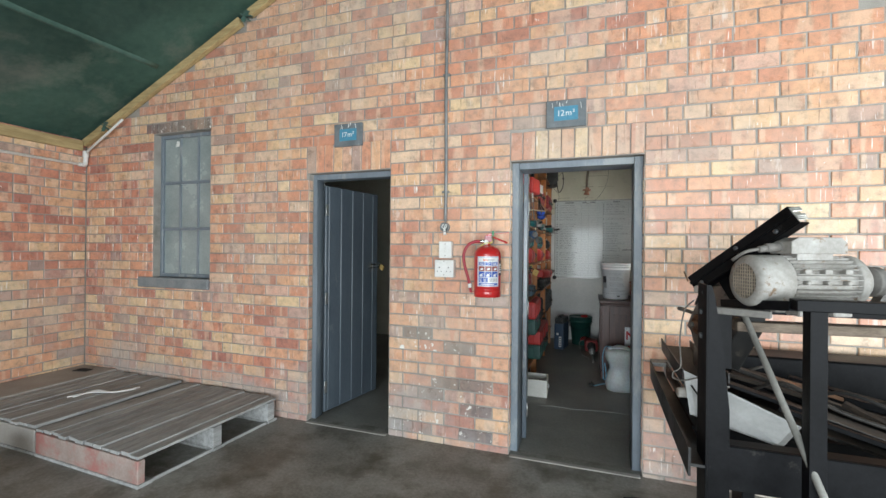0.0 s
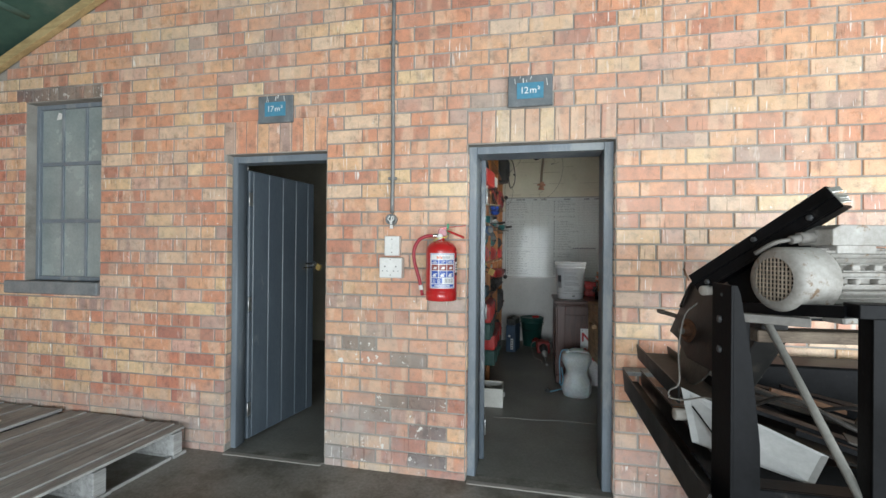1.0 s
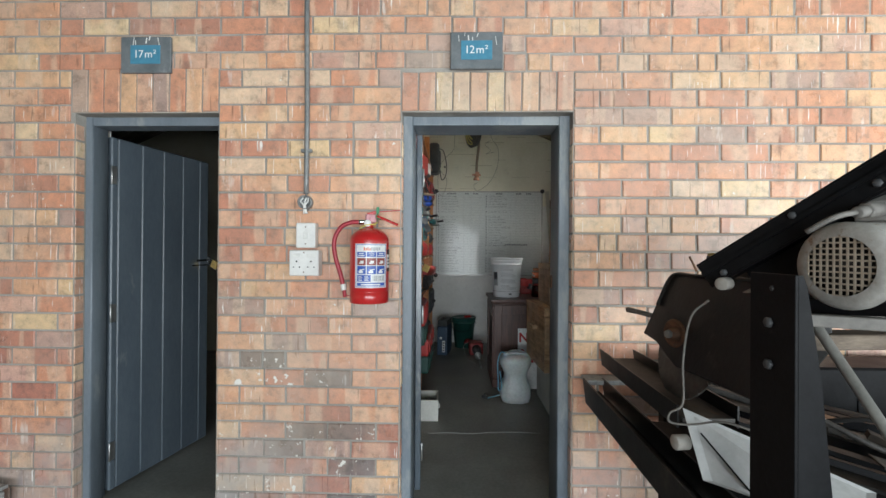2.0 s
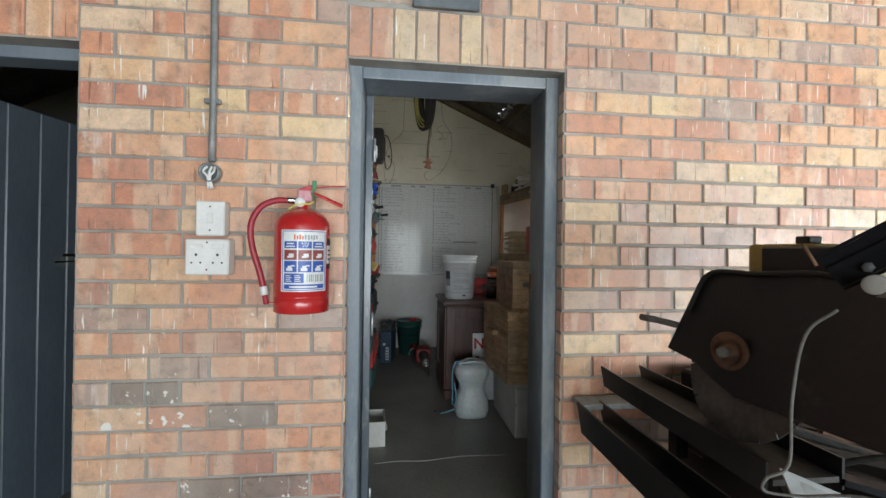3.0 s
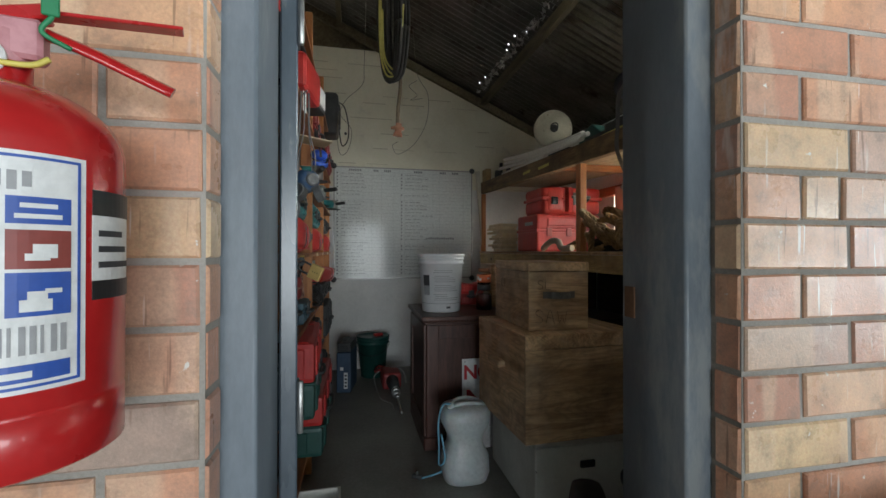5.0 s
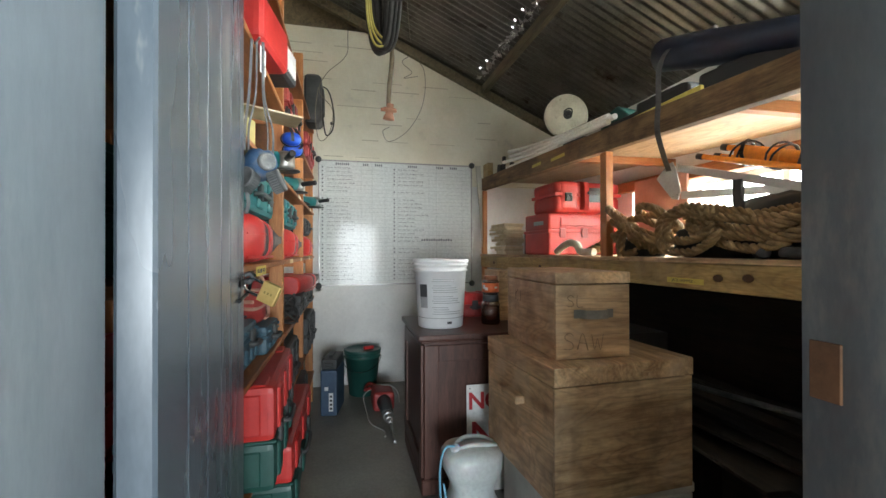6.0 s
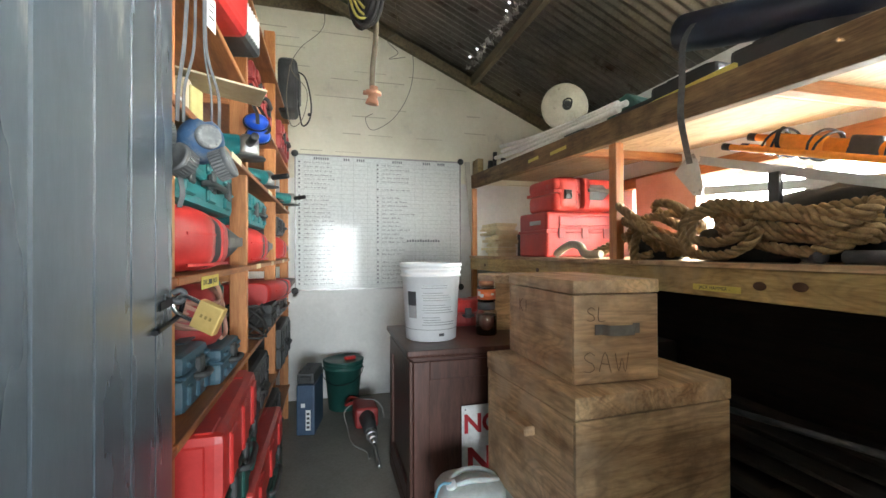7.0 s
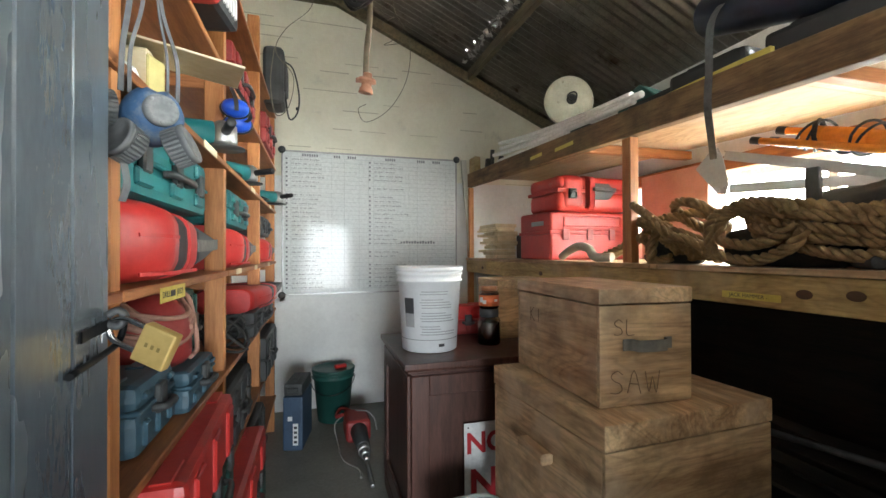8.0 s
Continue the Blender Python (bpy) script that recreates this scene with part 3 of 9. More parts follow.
tagged(new("wall_gable_back", mesh_of(bm, "wall_gable_back", ROOF_TIMBER)), "dark boarding added for the shade in the gap under the roof", "wall", kind="structure")

# a whiter layer over the back wall, up to 2.05 m
bm = bm_new()
box(bm, (-0.9, BACK_Y - 0.004, 0.0), (RIGHT_X, BACK_Y + 0.01, 2.05))
tagged(new("wall_back_lower", mesh_of(bm, "wall_back_lower", WHITEWALL)), "whiter lower part of the back wall", "wall", kind="structure")

# faint courses on the painted back wall
bm = bm_new()
rng = random.Random(5)
for k in range(2, 41):
    z = 0.0858 * k
    x = -0.88
    while x < RIGHT_X - 0.02:
        w = rng.uniform(0.12, 0.6)
        x1 = min(x + w, RIGHT_X - 0.01)
        zt = min(3.57, roof_under(x1) - 0.05)
        if z < zt and rng.random() < (0.36 if z > 2.2 else 0.12):
            dz = rng.uniform(-0.004, 0.004)
            bar(bm, (x, BACK_Y - 0.0012, z + dz), (x1, BACK_Y - 0.0012, z + dz + rng.uniform(-0.003, 0.003)), 0.003, rng.uniform(0.003, 0.007))
        x = x1 + rng.uniform(0.05, 0.5)
part("mortar_line", bm, surface("raised_joint", (0.36, 0.32, 0.23), (0.55, 0.51, 0.40), 6, (0.6, 0.8), 0.2), wall_back)

# floors and yard
bm = bm_new()
box(bm, (-5.5, -3.7, -0.15), (5.0, WALL_Y + 0.10, 0.0))
tagged(new("floor_shed", mesh_of(bm, "floor_shed", CONCRETE)), "stained worn concrete floor of the shed", "floor", kind="structure")
bm = bm_new()
box(bm, (LEFT_X, WALL_Y + 0.10, -0.15), (RIGHT_X + 0.2, BACK_Y + 0.2, -0.004))
floor_store = tagged(new("floor_store", mesh_of(bm, "floor_store", STORE_FLOOR)), "dark worn concrete floor of the store", "floor", kind="structure")
bm = bm_new()
tube(bm, [(-0.40, 4.13, -0.004), (-0.25, 4.15, -0.004), (-0.08, 4.14, -0.004), (0.08, 4.17, -0.004), (0.25, 4.18, -0.004), (0.45, 4.17, -0.004)], 0.0035, 6, 6, 0.5)
part("crack", bm, PALE_CRACK, floor_store, "pale crack across the floor")
bm = bm_new()
for a, b in DOORS:
    box(bm, (a + 0.01, WALL_Y - 0.03, -0.05), (b - 0.01, WALL_Y + 0.015, 0.004), 0.003)
tagged(new("threshold", mesh_of(bm, "threshold", DUST)), "worn pale concrete edge below the doorways", "threshold", kind="structure")
bm = bm_new()
box(bm, (-600, -600, -0.4), (600, 600, -0.152))
tagged(new("ground", mesh_of(bm, "ground", EARTH)), "dry earth yard round the building", "ground", kind="structure")

# roof lining of the shed: sagging green sheets between battens
bm = bm_new()
for side in (-1, 1):
    nx, ny = 36, 44
    x_end = LEFT_X - 0.3 if side < 0 else 5.2
    rows = []
    for i in range(nx + 1):
        x = RIDGE_X + (x_end - RIDGE_X) * i / nx
        row = []
        for j in range(ny + 1):
            y = -3.7 + (WALL_Y + 0.02 + 3.7) * j / ny
            sag = 0.020 * math.sin(math.pi * (((x - RIDGE_X) * side) % 0.95) / 0.95)
            sag += 0.018 * noise.noise(Vector((x * 1.3, y * 0.9, 3.0)))
            row.append(bm.verts.new((x, y, roof_under(x) + 0.03 - sag)))
        rows.append(row)
    for a, b in zip(rows, rows[1:]):
        for j in range(ny):
            bm.faces.new((a[j], a[j + 1], b[j + 1], b[j])).smooth = True
bmesh.ops.solidify(bm, geom=bm.faces[:], thickness=0.004)
tagged(new("ceiling_shed", mesh_of(bm, "ceiling_shed", LINER)), "dark green sagging sheet lining under the shed roof", "ceiling", kind="structure")
# added out of view: the width of its opening shapes the daylight
bm = bm_new()
wall_with_holes(bm, "x", -3.75, 0.05, LEFT_X - 0.2, 5.0, lambda x: roof_under(x) + 0.03, [(-2.6, 4.9, 0.0, 2.35)])
tagged(new("wall_gable_front", mesh_of(bm, "wall_gable_front", LINER)), "unseen boarding added to bound the daylight at the shed's open front", "wall", kind="structure")


def slope_bar(bm, x0, x1, y, drop, wide, high):
    bar(bm, (x0, y, roof_under(x0) - drop), (x1, y, roof_under(x1) - drop), wide, high, 0.003)


bm = bm_new()
slope_bar(bm, LEFT_X + 0.02, RIDGE_X - 1.6, WALL_Y - 0.028, 0.03, 0.05, 0.07)
tagged(new("trim_batten", mesh_of(bm, "trim_batten", BATTEN_X)), "pale timber batten along the gable", "batten", kind="structure")
bm = bm_new()
slope_bar(bm, RIDGE_X - 1.5, RIDGE_X, WALL_Y - 0.030, 0.025, 0.05, 0.07)
slope_bar(bm, RIDGE_X, 4.5, WALL_Y - 0.030, 0.0, 0.05, 0.045)
tagged(new("trim_batten_upper", mesh_of(bm, "trim_batten_upper", BATTEN_X)), "pale timber batten along the upper gable", "batten", kind="structure")
bm = bm_new()
box(bm, (LEFT_X + 0.002, -3.5, 2.445), (LEFT_X + 0.05, WALL_Y - 0.06, 2.545), 0.003)
tagged(new("trim_wall_plate", mesh_of(bm, "trim_wall_plate", BATTEN_Y)), "pale timber plate along the top of the side wall", "batten", kind="structure")
bm = bm_new()
for s, (x, z) in enumerate(((-4.62, 0.0), (-2.84, 0.0))):
    zz = roof_under(x) - 0.03
    for k in range(7):
        a = 2 * math.pi * k / 7
        bar(bm, (x, WALL_Y - 0.05, zz), (x + 0.06 * math.cos(a) + 0.03, WALL_Y - 0.06 - 0.02 * (k % 2), zz + 0.05 * math.sin(a) - 0.02), 0.03, 0.006)
tagged(new("trim_lining_scrap", mesh_of(bm, "trim_lining_scrap", LINER)), "torn folds of green lining at the gable", "lining", kind="structure")

bm = bm_new()
for x in (-3.74, -2.55):
    tube(bm, [(x + 0.015 * math.sin(2.1 * y), y, roof_under(x) + 0.004 - 0.008 * math.sin(1.7 * y)) for y in [-3.6 + 0.5 * k for k in range(14)]], 0.03, 10, 3, 0.6)
tagged(new("trim_lining_fold", mesh_of(bm, "trim_lining_fold", LINER)), "sagging folds of the green lining over purlins", "lining", kind="structure")

# corrugated roof over the stores, with a row of small gaps along a lap
bm = bm_new()
rng = random.Random(11)
xs = [RIDGE_X, -1.0, -0.4, 0.2, 0.8, 1.08, 1.095, 1.11, 1.125, 1.14, 1.155, 1.5, 1.9, 2.6]
wave = [(k * 0.0095) for k in range(int((BACK_Y + 0.5 - WALL_Y) / 0.0095) + 1)]
rows = [[bm.verts.new((x, WALL_Y + 0.04 + w, roof_under(x) + 0.075 + 0.011 * math.sin(2 * math.pi * w / 0.076))) for w in wave] for x in xs]
for i, (a, b) in enumerate(zip(rows, rows[1:])):
    for j in range(len(wave) - 1):
        y = WALL_Y + wave[j]
        if 5 <= i <= 9 and 4.6 < y < 7.1 and rng.random() < 0.022:
            continue
        bm.faces.new((a[j], a[j + 1], b[j + 1], b[j])).smooth = True
left = [RIDGE_X, LEFT_X - 0.4]
rows = [[bm.verts.new((x, WALL_Y + 0.04 + w * 4, roof_under(x) + 0.075 + 0.009 * math.sin(2 * math.pi * w * 4 / 0.076 * 0.5))) for w in wave[: len(wave) // 4]] for x in left]
for a, b in zip(rows, rows[1:]):
    for j in range(len(a) - 1):
        bm.faces.new((a[j], a[j + 1], b[j + 1], b[j])).smooth = True
tagged(new("ceiling_store_roof", mesh_of(bm, "ceiling_store_roof", TIN)), "dark corrugated iron roof with pinholes of daylight", "roof", kind="structure")
bm = bm_new()
box(bm, (LEFT_X - 0.4, -3.7, 4.25), (5.2, WALL_Y + 0.1, 4.3))
tagged(new("roof_shed", mesh_of(bm, "roof_shed", TIN)), "iron roof over the shed", "roof", kind="structure")
bm = bm_new()
for x in (-0.45, 1.215):
    z = roof_under(x) + 0.02
    box(bm, (x - 0.025, WALL_IN, z - 0.05), (x + 0.025, BACK_Y - 0.01, z + 0.04), 0.003)
tagged(new("trim_purlin", mesh_of(bm, "trim_purlin", ROOF_TIMBER)), "brown timber purlins under the iron roof", "purlin", kind="structure")
bm = bm_new()
bar(bm, (RIDGE_X + 0.4, BACK_Y - 0.03, roof_under(RIDGE_X + 0.4) - 0.01), (RIGHT_X, BACK_Y - 0.03, roof_under(RIGHT_X) - 0.01), 0.05, 0.09, 0.003)
bar(bm, (RIDGE_X + 0.5, 4.6, roof_under(RIDGE_X + 0.5) - 0.04), (-0.35, 4.6, roof_under(-0.35) - 0.04), 0.05, 0.1, 0.003)
tagged(new("trim_rafter", mesh_of(bm, "trim_rafter", ROOF_TIMBER)), "brown timber rafters against the back wall", "rafter", kind="structure")
bm = bm_new()
rng = random.Random(3)
y = 4.9
while y < 7.1:
    for _ in range(3):
        c = Vector((1.13 + rng.uniform(-0.03, 0.03), y + rng.uniform(-0.03, 0.03), roof_under(1.13) + 0.045 + rng.uniform(-0.02, 0.02)))
        vs = [bm.verts.new(c + Vector([rng.uniform(-0.03, 0.03) for _ in range(3)])) for _ in range(4)]
        for tri in ((0, 1, 2), (0, 2, 3), (0, 3, 1), (1, 3, 2)):
            bm.faces.new([vs[i] for i in tri])
    y += 0.05
tagged(new("trim_roof_foil", mesh_of(bm, "trim_roof_foil", FOIL)), "crumpled foil stuffed along the roof lap", "foil", kind="structure")


# ---- windows and door frames ----
def steel_window(name, label, x0, x1, z0, z1, y, cols, rws, material, pane_material):
    """A steel window in the gable wall, with its bars and panes."""
    w = new(name)
    w.matrix_world = pose(x0, y, z0)
    tagged(w, label, "window", kind="structure")
    wide, high, b = x1 - x0, z1 - z0, 0.034
    bm = bm_new()
    for a, c in (((0, 0), (b, high)), ((wide - b, 0), (wide, high))):
        box(bm, (a[0], 0, a[1]), (c[0], 0.05, c[1]), 0.003)
    for z in (0, high - b):
        box(bm, (b, 0, z), (wide - b, 0.05, z + b), 0.003)
    part("window_frame", bm, material, w)
    cw, rh = (wide - b) / cols, (high - b) / rws
    for i in range(1, cols):
        bm = bm_new()
        box(bm, (b / 2 + i * cw - 0.011, 0.012, b), (b / 2 + i * cw + 0.011, 0.04, high - b), 0.002)
        part("glazing_bar", bm, material, w)
    for j in range(1, rws):
        bm = bm_new()
        box(bm, (b, 0.008, b / 2 + j * rh - 0.014), (wide - b, 0.044, b / 2 + j * rh + 0.014), 0.002)
        part("glazing_bar", bm, material, w)
    for i in range(cols):
        for j in range(rws):
            bm = bm_new()
            box(bm, (b / 2 + i * cw + 0.009, 0.024, b / 2 + j * rh + 0.009), (b / 2 + (i + 1) * cw - 0.009, 0.028, b / 2 + (j + 1) * rh - 0.009))
            part("pane", bm, pane_material, w)
    return w


window_1 = steel_window("window_1", "grey steel window with nine panes coloured by reflected daylight", WIN[0], WIN[1], WIN[2], WIN[3], WALL_Y + 0.075, 3, 3, FRAME_PAINT, DAYLIT_PANE)
bm = bm_new()
box(bm, (-0.17, -0.105, -0.10), (WIN[1] - WIN[0] + 0.01, 0.0, 0.0), 0.008)
part("window_sill", bm, surface("grey_sill_paint", (0.15, 0.165, 0.175), (0.27, 0.275, 0.27), 8, (0.5, 0.7), 0.3), window_1, "grey painted sloping sill")
bm = bm_new()
prism(bm, [(0, 0), (0.05, 0.005), (0.055, 0.05), (0.02, 0.06)], 0.001)
ob = part("paper_scrap", bm, WHITE_PLASTIC, window_1, "white paper scrap on a pane")
ob.matrix_local = pose(0.17, 0.022, 1.28)

def side_window(name, label, hole):
    """A white framed window of four lights in the store's side wall."""
    w = new(name)
    w.matrix_world = pose(RIGHT_X + 0.11, hole[0], hole[2], 0, 0, 90)
    tagged(w, label, "window", kind="structure")
    wide, high, b = hole[1] - hole[0], hole[3] - hole[2], 0.04
    bm = bm_new()
    for a, c in (((0, 0), (b, high)), ((wide - b, 0), (wide, high)), ((b, 0), (wide - b, b)), ((b, high - b), (wide - b, high))):
        box(bm, (a[0], 0, a[1]), (c[0], 0.05, c[1]), 0.003)
    part("window_frame", bm, WHITE_PLASTIC, w)
    step = (wide - b) / 4
    for i in range(4):
        if i:
            bm = bm_new()
            box(bm, (b / 2 + i * step - 0.022, 0.004, b), (b / 2 + i * step + 0.022, 0.046, high - b), 0.003)
            part("mullion", bm, WHITE_PLASTIC, w)
        bm = bm_new()
        box(bm, (b / 2 + i * step + 0.02, 0.022, b), (b / 2 + (i + 1) * step - 0.02, 0.027, high - b))
        pane = part("pane", bm, GLASS, w)
        pane.visible_shadow = False
    return w


side_window("window_2", "white framed low window, bright with daylight", STORE_WIN)
# added out of view, only to let daylight in above the shelf
side_window("window_3", "unseen window added above the shelf to light the store roof", STORE_WIN_ADDED)


def door_frame(name, x0, x1, lips, deep):
    """A pressed steel frame: outer lip, step and inner stop, set a little back from the brick face."""
    d = new(name)
    d.matrix_world = pose(x0, WALL_Y + 0.071, 0)
    tagged(d, "grey painted pressed steel door frame", "door frame", kind="structure")
    w, h = x1 - x0, DOOR_TOP
    for sx in (0, 1):
        bm = bm_new()
        lip = lips[sx]
        outline = [(0.0, 0.0), (lip - 0.006, 0.0), (lip - 0.0015, 0.002), (lip, 0.007), (lip - 0.002, deep * 0.5), (lip - 0.003, deep - 0.004), (lip - 0.009, deep), (0.0, deep)]
        ring = [[bm.verts.new((x if sx == 0 else w - x, y, z)) for x, y in outline] for z in (0.0, h)]
        for i in range(len(outline)):
            j = (i + 1) % len(outline)
            bm.faces.new((ring[0][i], ring[0][j], ring[1][j], ring[1][i])).smooth = 1 <= i <= 4
        bm.faces.new(ring[0][::-1])
        bm.faces.new(ring[1])
        part("jamb", bm, FRAME_PAINT, d)
    bm = bm_new()
    box(bm, (lips[0] - 0.002, 0.0015, h - 0.046), (w - lips[1] + 0.002, deep - 0.0015, h), 0.005, None, 2)
    part("head", bm, FRAME_PAINT, d)
    return d


door_frame("door_frame_1", *DOORS[0], (0.038, 0.030), 0.105)
frame_2 = door_frame("door_frame_2", *DOORS[1], (0.052, 0.056), 0.200)
bm = bm_new()
box(bm, (0.8065, 0.150, 1.175), (0.8105, 0.185, 1.245), 0.001)
part("strike_plate", bm, RUST, frame_2, "worn rusty strike plate")


def plank_door(name, label, hinge, turn, wide=0.775, paint=DOOR_PAINT, high=1.995, boards=None, thick=0.032, vee=0.006):
    """A ledged door of V-jointed boards; local x runs from the hinge to the lock, -y is the face with the joints."""
    d = new(name)
    d.matrix_world = pose(hinge[0], hinge[1], 0.012, 0, 0, turn)
    tagged(d, label, "door", kind="structure")
    x = 0.0
    for bw in boards or [wide / 6] * 6:
        bm = bm_new()
        box(bm, (x + 0.0004, -0.02, 0), (x + bw - 0.0004, thick, high), vee)
        part("board", bm, paint, d)
        x += bw
    for z in (0.25, 1.0, 1.75):
        bm = bm_new()
        box(bm, (0.03, thick, z - 0.06), (wide - 0.03, thick + 0.022, z + 0.06), 0.005)
        part("ledge", bm, paint, d)
    for z in (0.22, 1.0, 1.78):
        bm = bm_new()
        box(bm, (-0.006, -0.024, z - 0.05), (0.03, -0.0195, z + 0.05), 0.001)
        rod(bm, (-0.004, -0.026, z - 0.052), (-0.004, -0.026, z + 0.052), 0.006, 10)
        part("hinge", bm, STEEL, d)
    return d


def padlock_set(door, wide, z, side):
    """Hasp and staple on the door's edge with a brass padlock jammed askew in it; side: -1 on the jointed face."""
    bm = bm_new()
    box(bm, (wide - 0.11, side * 0.0205, z - 0.004), (wide + 0.004, side * 0.0235, z + 0.012), 0.0015)
    part("hasp", bm, BLACK_STEEL, door, "dark steel hasp strap")
    bm = bm_new()
    tube(bm, [(wide - 0.15, side * 0.024, z - 0.032), (wide - 0.04, side * 0.026, z - 0.030), (wide + 0.002, side * 0.030, z - 0.024), (wide + 0.012, side * 0.034, z - 0.008), (wide + 0.013, side * 0.036, z + 0.012)], 0.0045, 8)
    part("bolt_rod", bm, BLACK_STEEL, door, "thin bent steel rod")
    bm = bm_new()
    tube(bm, [(wide - 0.014, side * 0.022, z + 0.018), (wide - 0.012, side * 0.034, z + 0.024), (wide - 0.010, side * 0.042, z + 0.014), (wide - 0.012, side * 0.034, z + 0.002), (wide - 0.014, side * 0.022, z + 0.006)], 0.0055, 8)
    part("staple", bm, DARK_STEEL, door, "round steel staple")
    lock = new("padlock")
    lock.parent = door
    down, face = Vector((0.875, -0.235, -0.42)), Vector((-0.28, -0.96, 0.0))
    side2 = face.cross(-down).normalized()
    face = (-down).cross(side2).normalized()
    m = Matrix((-side2, -face, -down.normalized())).transposed().to_4x4()
    m.translation = door.matrix_world @ Vector((wide - 0.010, side * 0.030, z + 0.0))
    lock.matrix_local = door.matrix_world.inverted() @ m
    tagged(lock, "brass padlock with a steel shackle")
    bm = bm_new()
    box(bm, (-0.027, -0.009, -0.088), (0.027, 0.009, -0.040), 0.003, None, 2)
    body = part("lock_body", bm, BRASS, lock)
    bm = bm_new()
    for k in range(3):
        box(bm, (-0.003, -0.0094, -0.074 + 0.009 * k), (0.003, -0.0088, -0.070 + 0.009 * k))
    part("stamp", bm, plain("worn_stamp", (0.40, 0.28, 0.10), 0.5, 0.8), body)
    bm = bm_new()
    tube(bm, [(-0.018, 0, -0.042), (-0.018, 0, -0.012), (-0.012, 0, 0.002), (0, 0, 0.008), (0.012, 0, 0.002), (0.018, 0, -0.012), (0.018, 0, -0.042)], 0.0042, 10)
    part("shackle", bm, CHROME, lock)


door_1 = plank_door("door_1", "grey-blue plank door standing open into the second store", (-2.165, WALL_Y + 0.192), 80.3, 0.74, boards=(0.04, 0.155, 0.155, 0.155, 0.15, 0.085))
padlock_set(door_1, 0.74, 1.28, -1)
door_2 = plank_door("door_2", "grey-blue plank door standing wide open with a padlock", (-0.419, 3.338), 97.0, 0.768, DOOR_SMEARED, 2.028, thick=0.014, vee=0.0035)
padlock_set(door_2, 0.768, 1.26, -1)

# ---- on the gable wall ----
def area_sign(text, at, wide=0.262, high=0.186):
    s = thing("sign_plate", "small grey sign with blue panel reading " + text, "sign", at)
    bm = bm_new()
    box(bm, (-wide / 2, 0, -high / 2), (wide / 2, 0.018, high / 2), 0.004)
    part("backing", bm, SIGN_GREY, s)
    bm = bm_new()
    box(bm, (-0.078, -0.0025, -0.048), (0.078, 0.001, 0.048), 0.001)
    part("panel", bm, SIGN_BLUE, s, "blue panel")
    for i, (piece, dx) in enumerate(((text[0], -0.047), (text[1], -0.022), (text[3], 0.018), (text[4], 0.050))):
        lettering("letter", piece, 0.056, LABEL_WHITE, s, pose(dx, -0.0026, 0.0 if piece != "²" else 0.002, 90, 0, 0))
    bm = bm_new()
    r = random.Random(len(text) + int(at[0] * 10))
    for k in range(6):
        x = r.uniform(-0.11, 0.11)
        z = high / 2 - r.uniform(0.0, 0.03)
        bar(bm, (x, -0.0008, z), (x + r.uniform(-0.01, 0.01), -0.0008, z - r.uniform(0.015, 0.05)), 0.0015, r.uniform(0.002, 0.006), up=(1, 0, 0))
    tagged(part("paint_drips", bm, OLD_WHITE, s), "white paint drips", kind="stuff")
    return s


area_sign("17 m²", (-1.802, WALL_Y - 0.0205, 2.372))
area_sign("12 m²", (-0.109, WALL_Y - 0.0205, 2.383))

conduit = thing("conduit", "grey conduit running down the brick wall to an open junction box", "conduit", (-0.966, WALL_Y - 0.016, 0))
bm = bm_new()
tube(bm, [(-0.004, 0, roof_under(-0.975) - 0.01), (0.002, -0.002, 3.2), (-0.003, 0, 2.6), (0.002, 0, 2.1), (0, 0, 1.66)], 0.0125, 12, 6)
part("pipe", bm, GALV, conduit)
for z in (1.88, 2.75, 3.4):
    bm = bm_new()
    box(bm, (-0.028, -0.008, z - 0.009), (0.028, 0.012, z + 0.009), 0.003)
    part("saddle", bm, GALV, conduit)
bm = bm_new()
lathe(bm, [(0.0, 0.0), (0.033, 0.0), (0.035, 0.004), (0.035, 0.04), (0.031, 0.04), (0.029, 0.008), (0, 0.008)], 24, pose(0, 0.012, 1.617, 90, 0, 0))
part("junction_box", bm, GALV, conduit, "open round junction box")
for dx in (-0.012, 0.004, 0.014):
    bm = bm_new()
    tube(bm, [(dx, -0.008, 1.64), (dx * 1.4 - 0.004, -0.02, 1.62), (dx * 0.3, -0.024, 1.6), (dx * 0.6, -0.01, 1.56)], 0.0042, 6)
    part("loose_wire", bm, OLD_WHITE, conduit, "loose white wire")

switch = thing("wall_switch", "grubby white wall switch box on brick", "switch", (-0.955, WALL_Y - 0.001, 1.450))
bm = bm_new()
box(bm, (-0.049, -0.050, -0.062), (0.049, 0.0, 0.062), 0.004)
part("body", bm, OLD_WHITE, switch)
bm = bm_new()
box(bm, (-0.010, -0.054, -0.018), (0.010, -0.0495, 0.018), 0.002)
part("rocker", bm, WHITE_PLASTIC, switch)
for z in (-0.042, 0.042):
    bm = bm_new()
    rod(bm, (0, -0.0515, z), (0, -0.049, z), 0.0035, 8)
    part("screw", bm, RUST, switch)
socket = thing("power_socket", "grubby white double power socket box on brick", "socket", (-0.959, WALL_Y - 0.001, 1.312))
bm = bm_new()
box(bm, (-0.074, -0.062, -0.064), (0.074, 0.0, 0.064), 0.005)
part("body", bm, OLD_WHITE, socket)
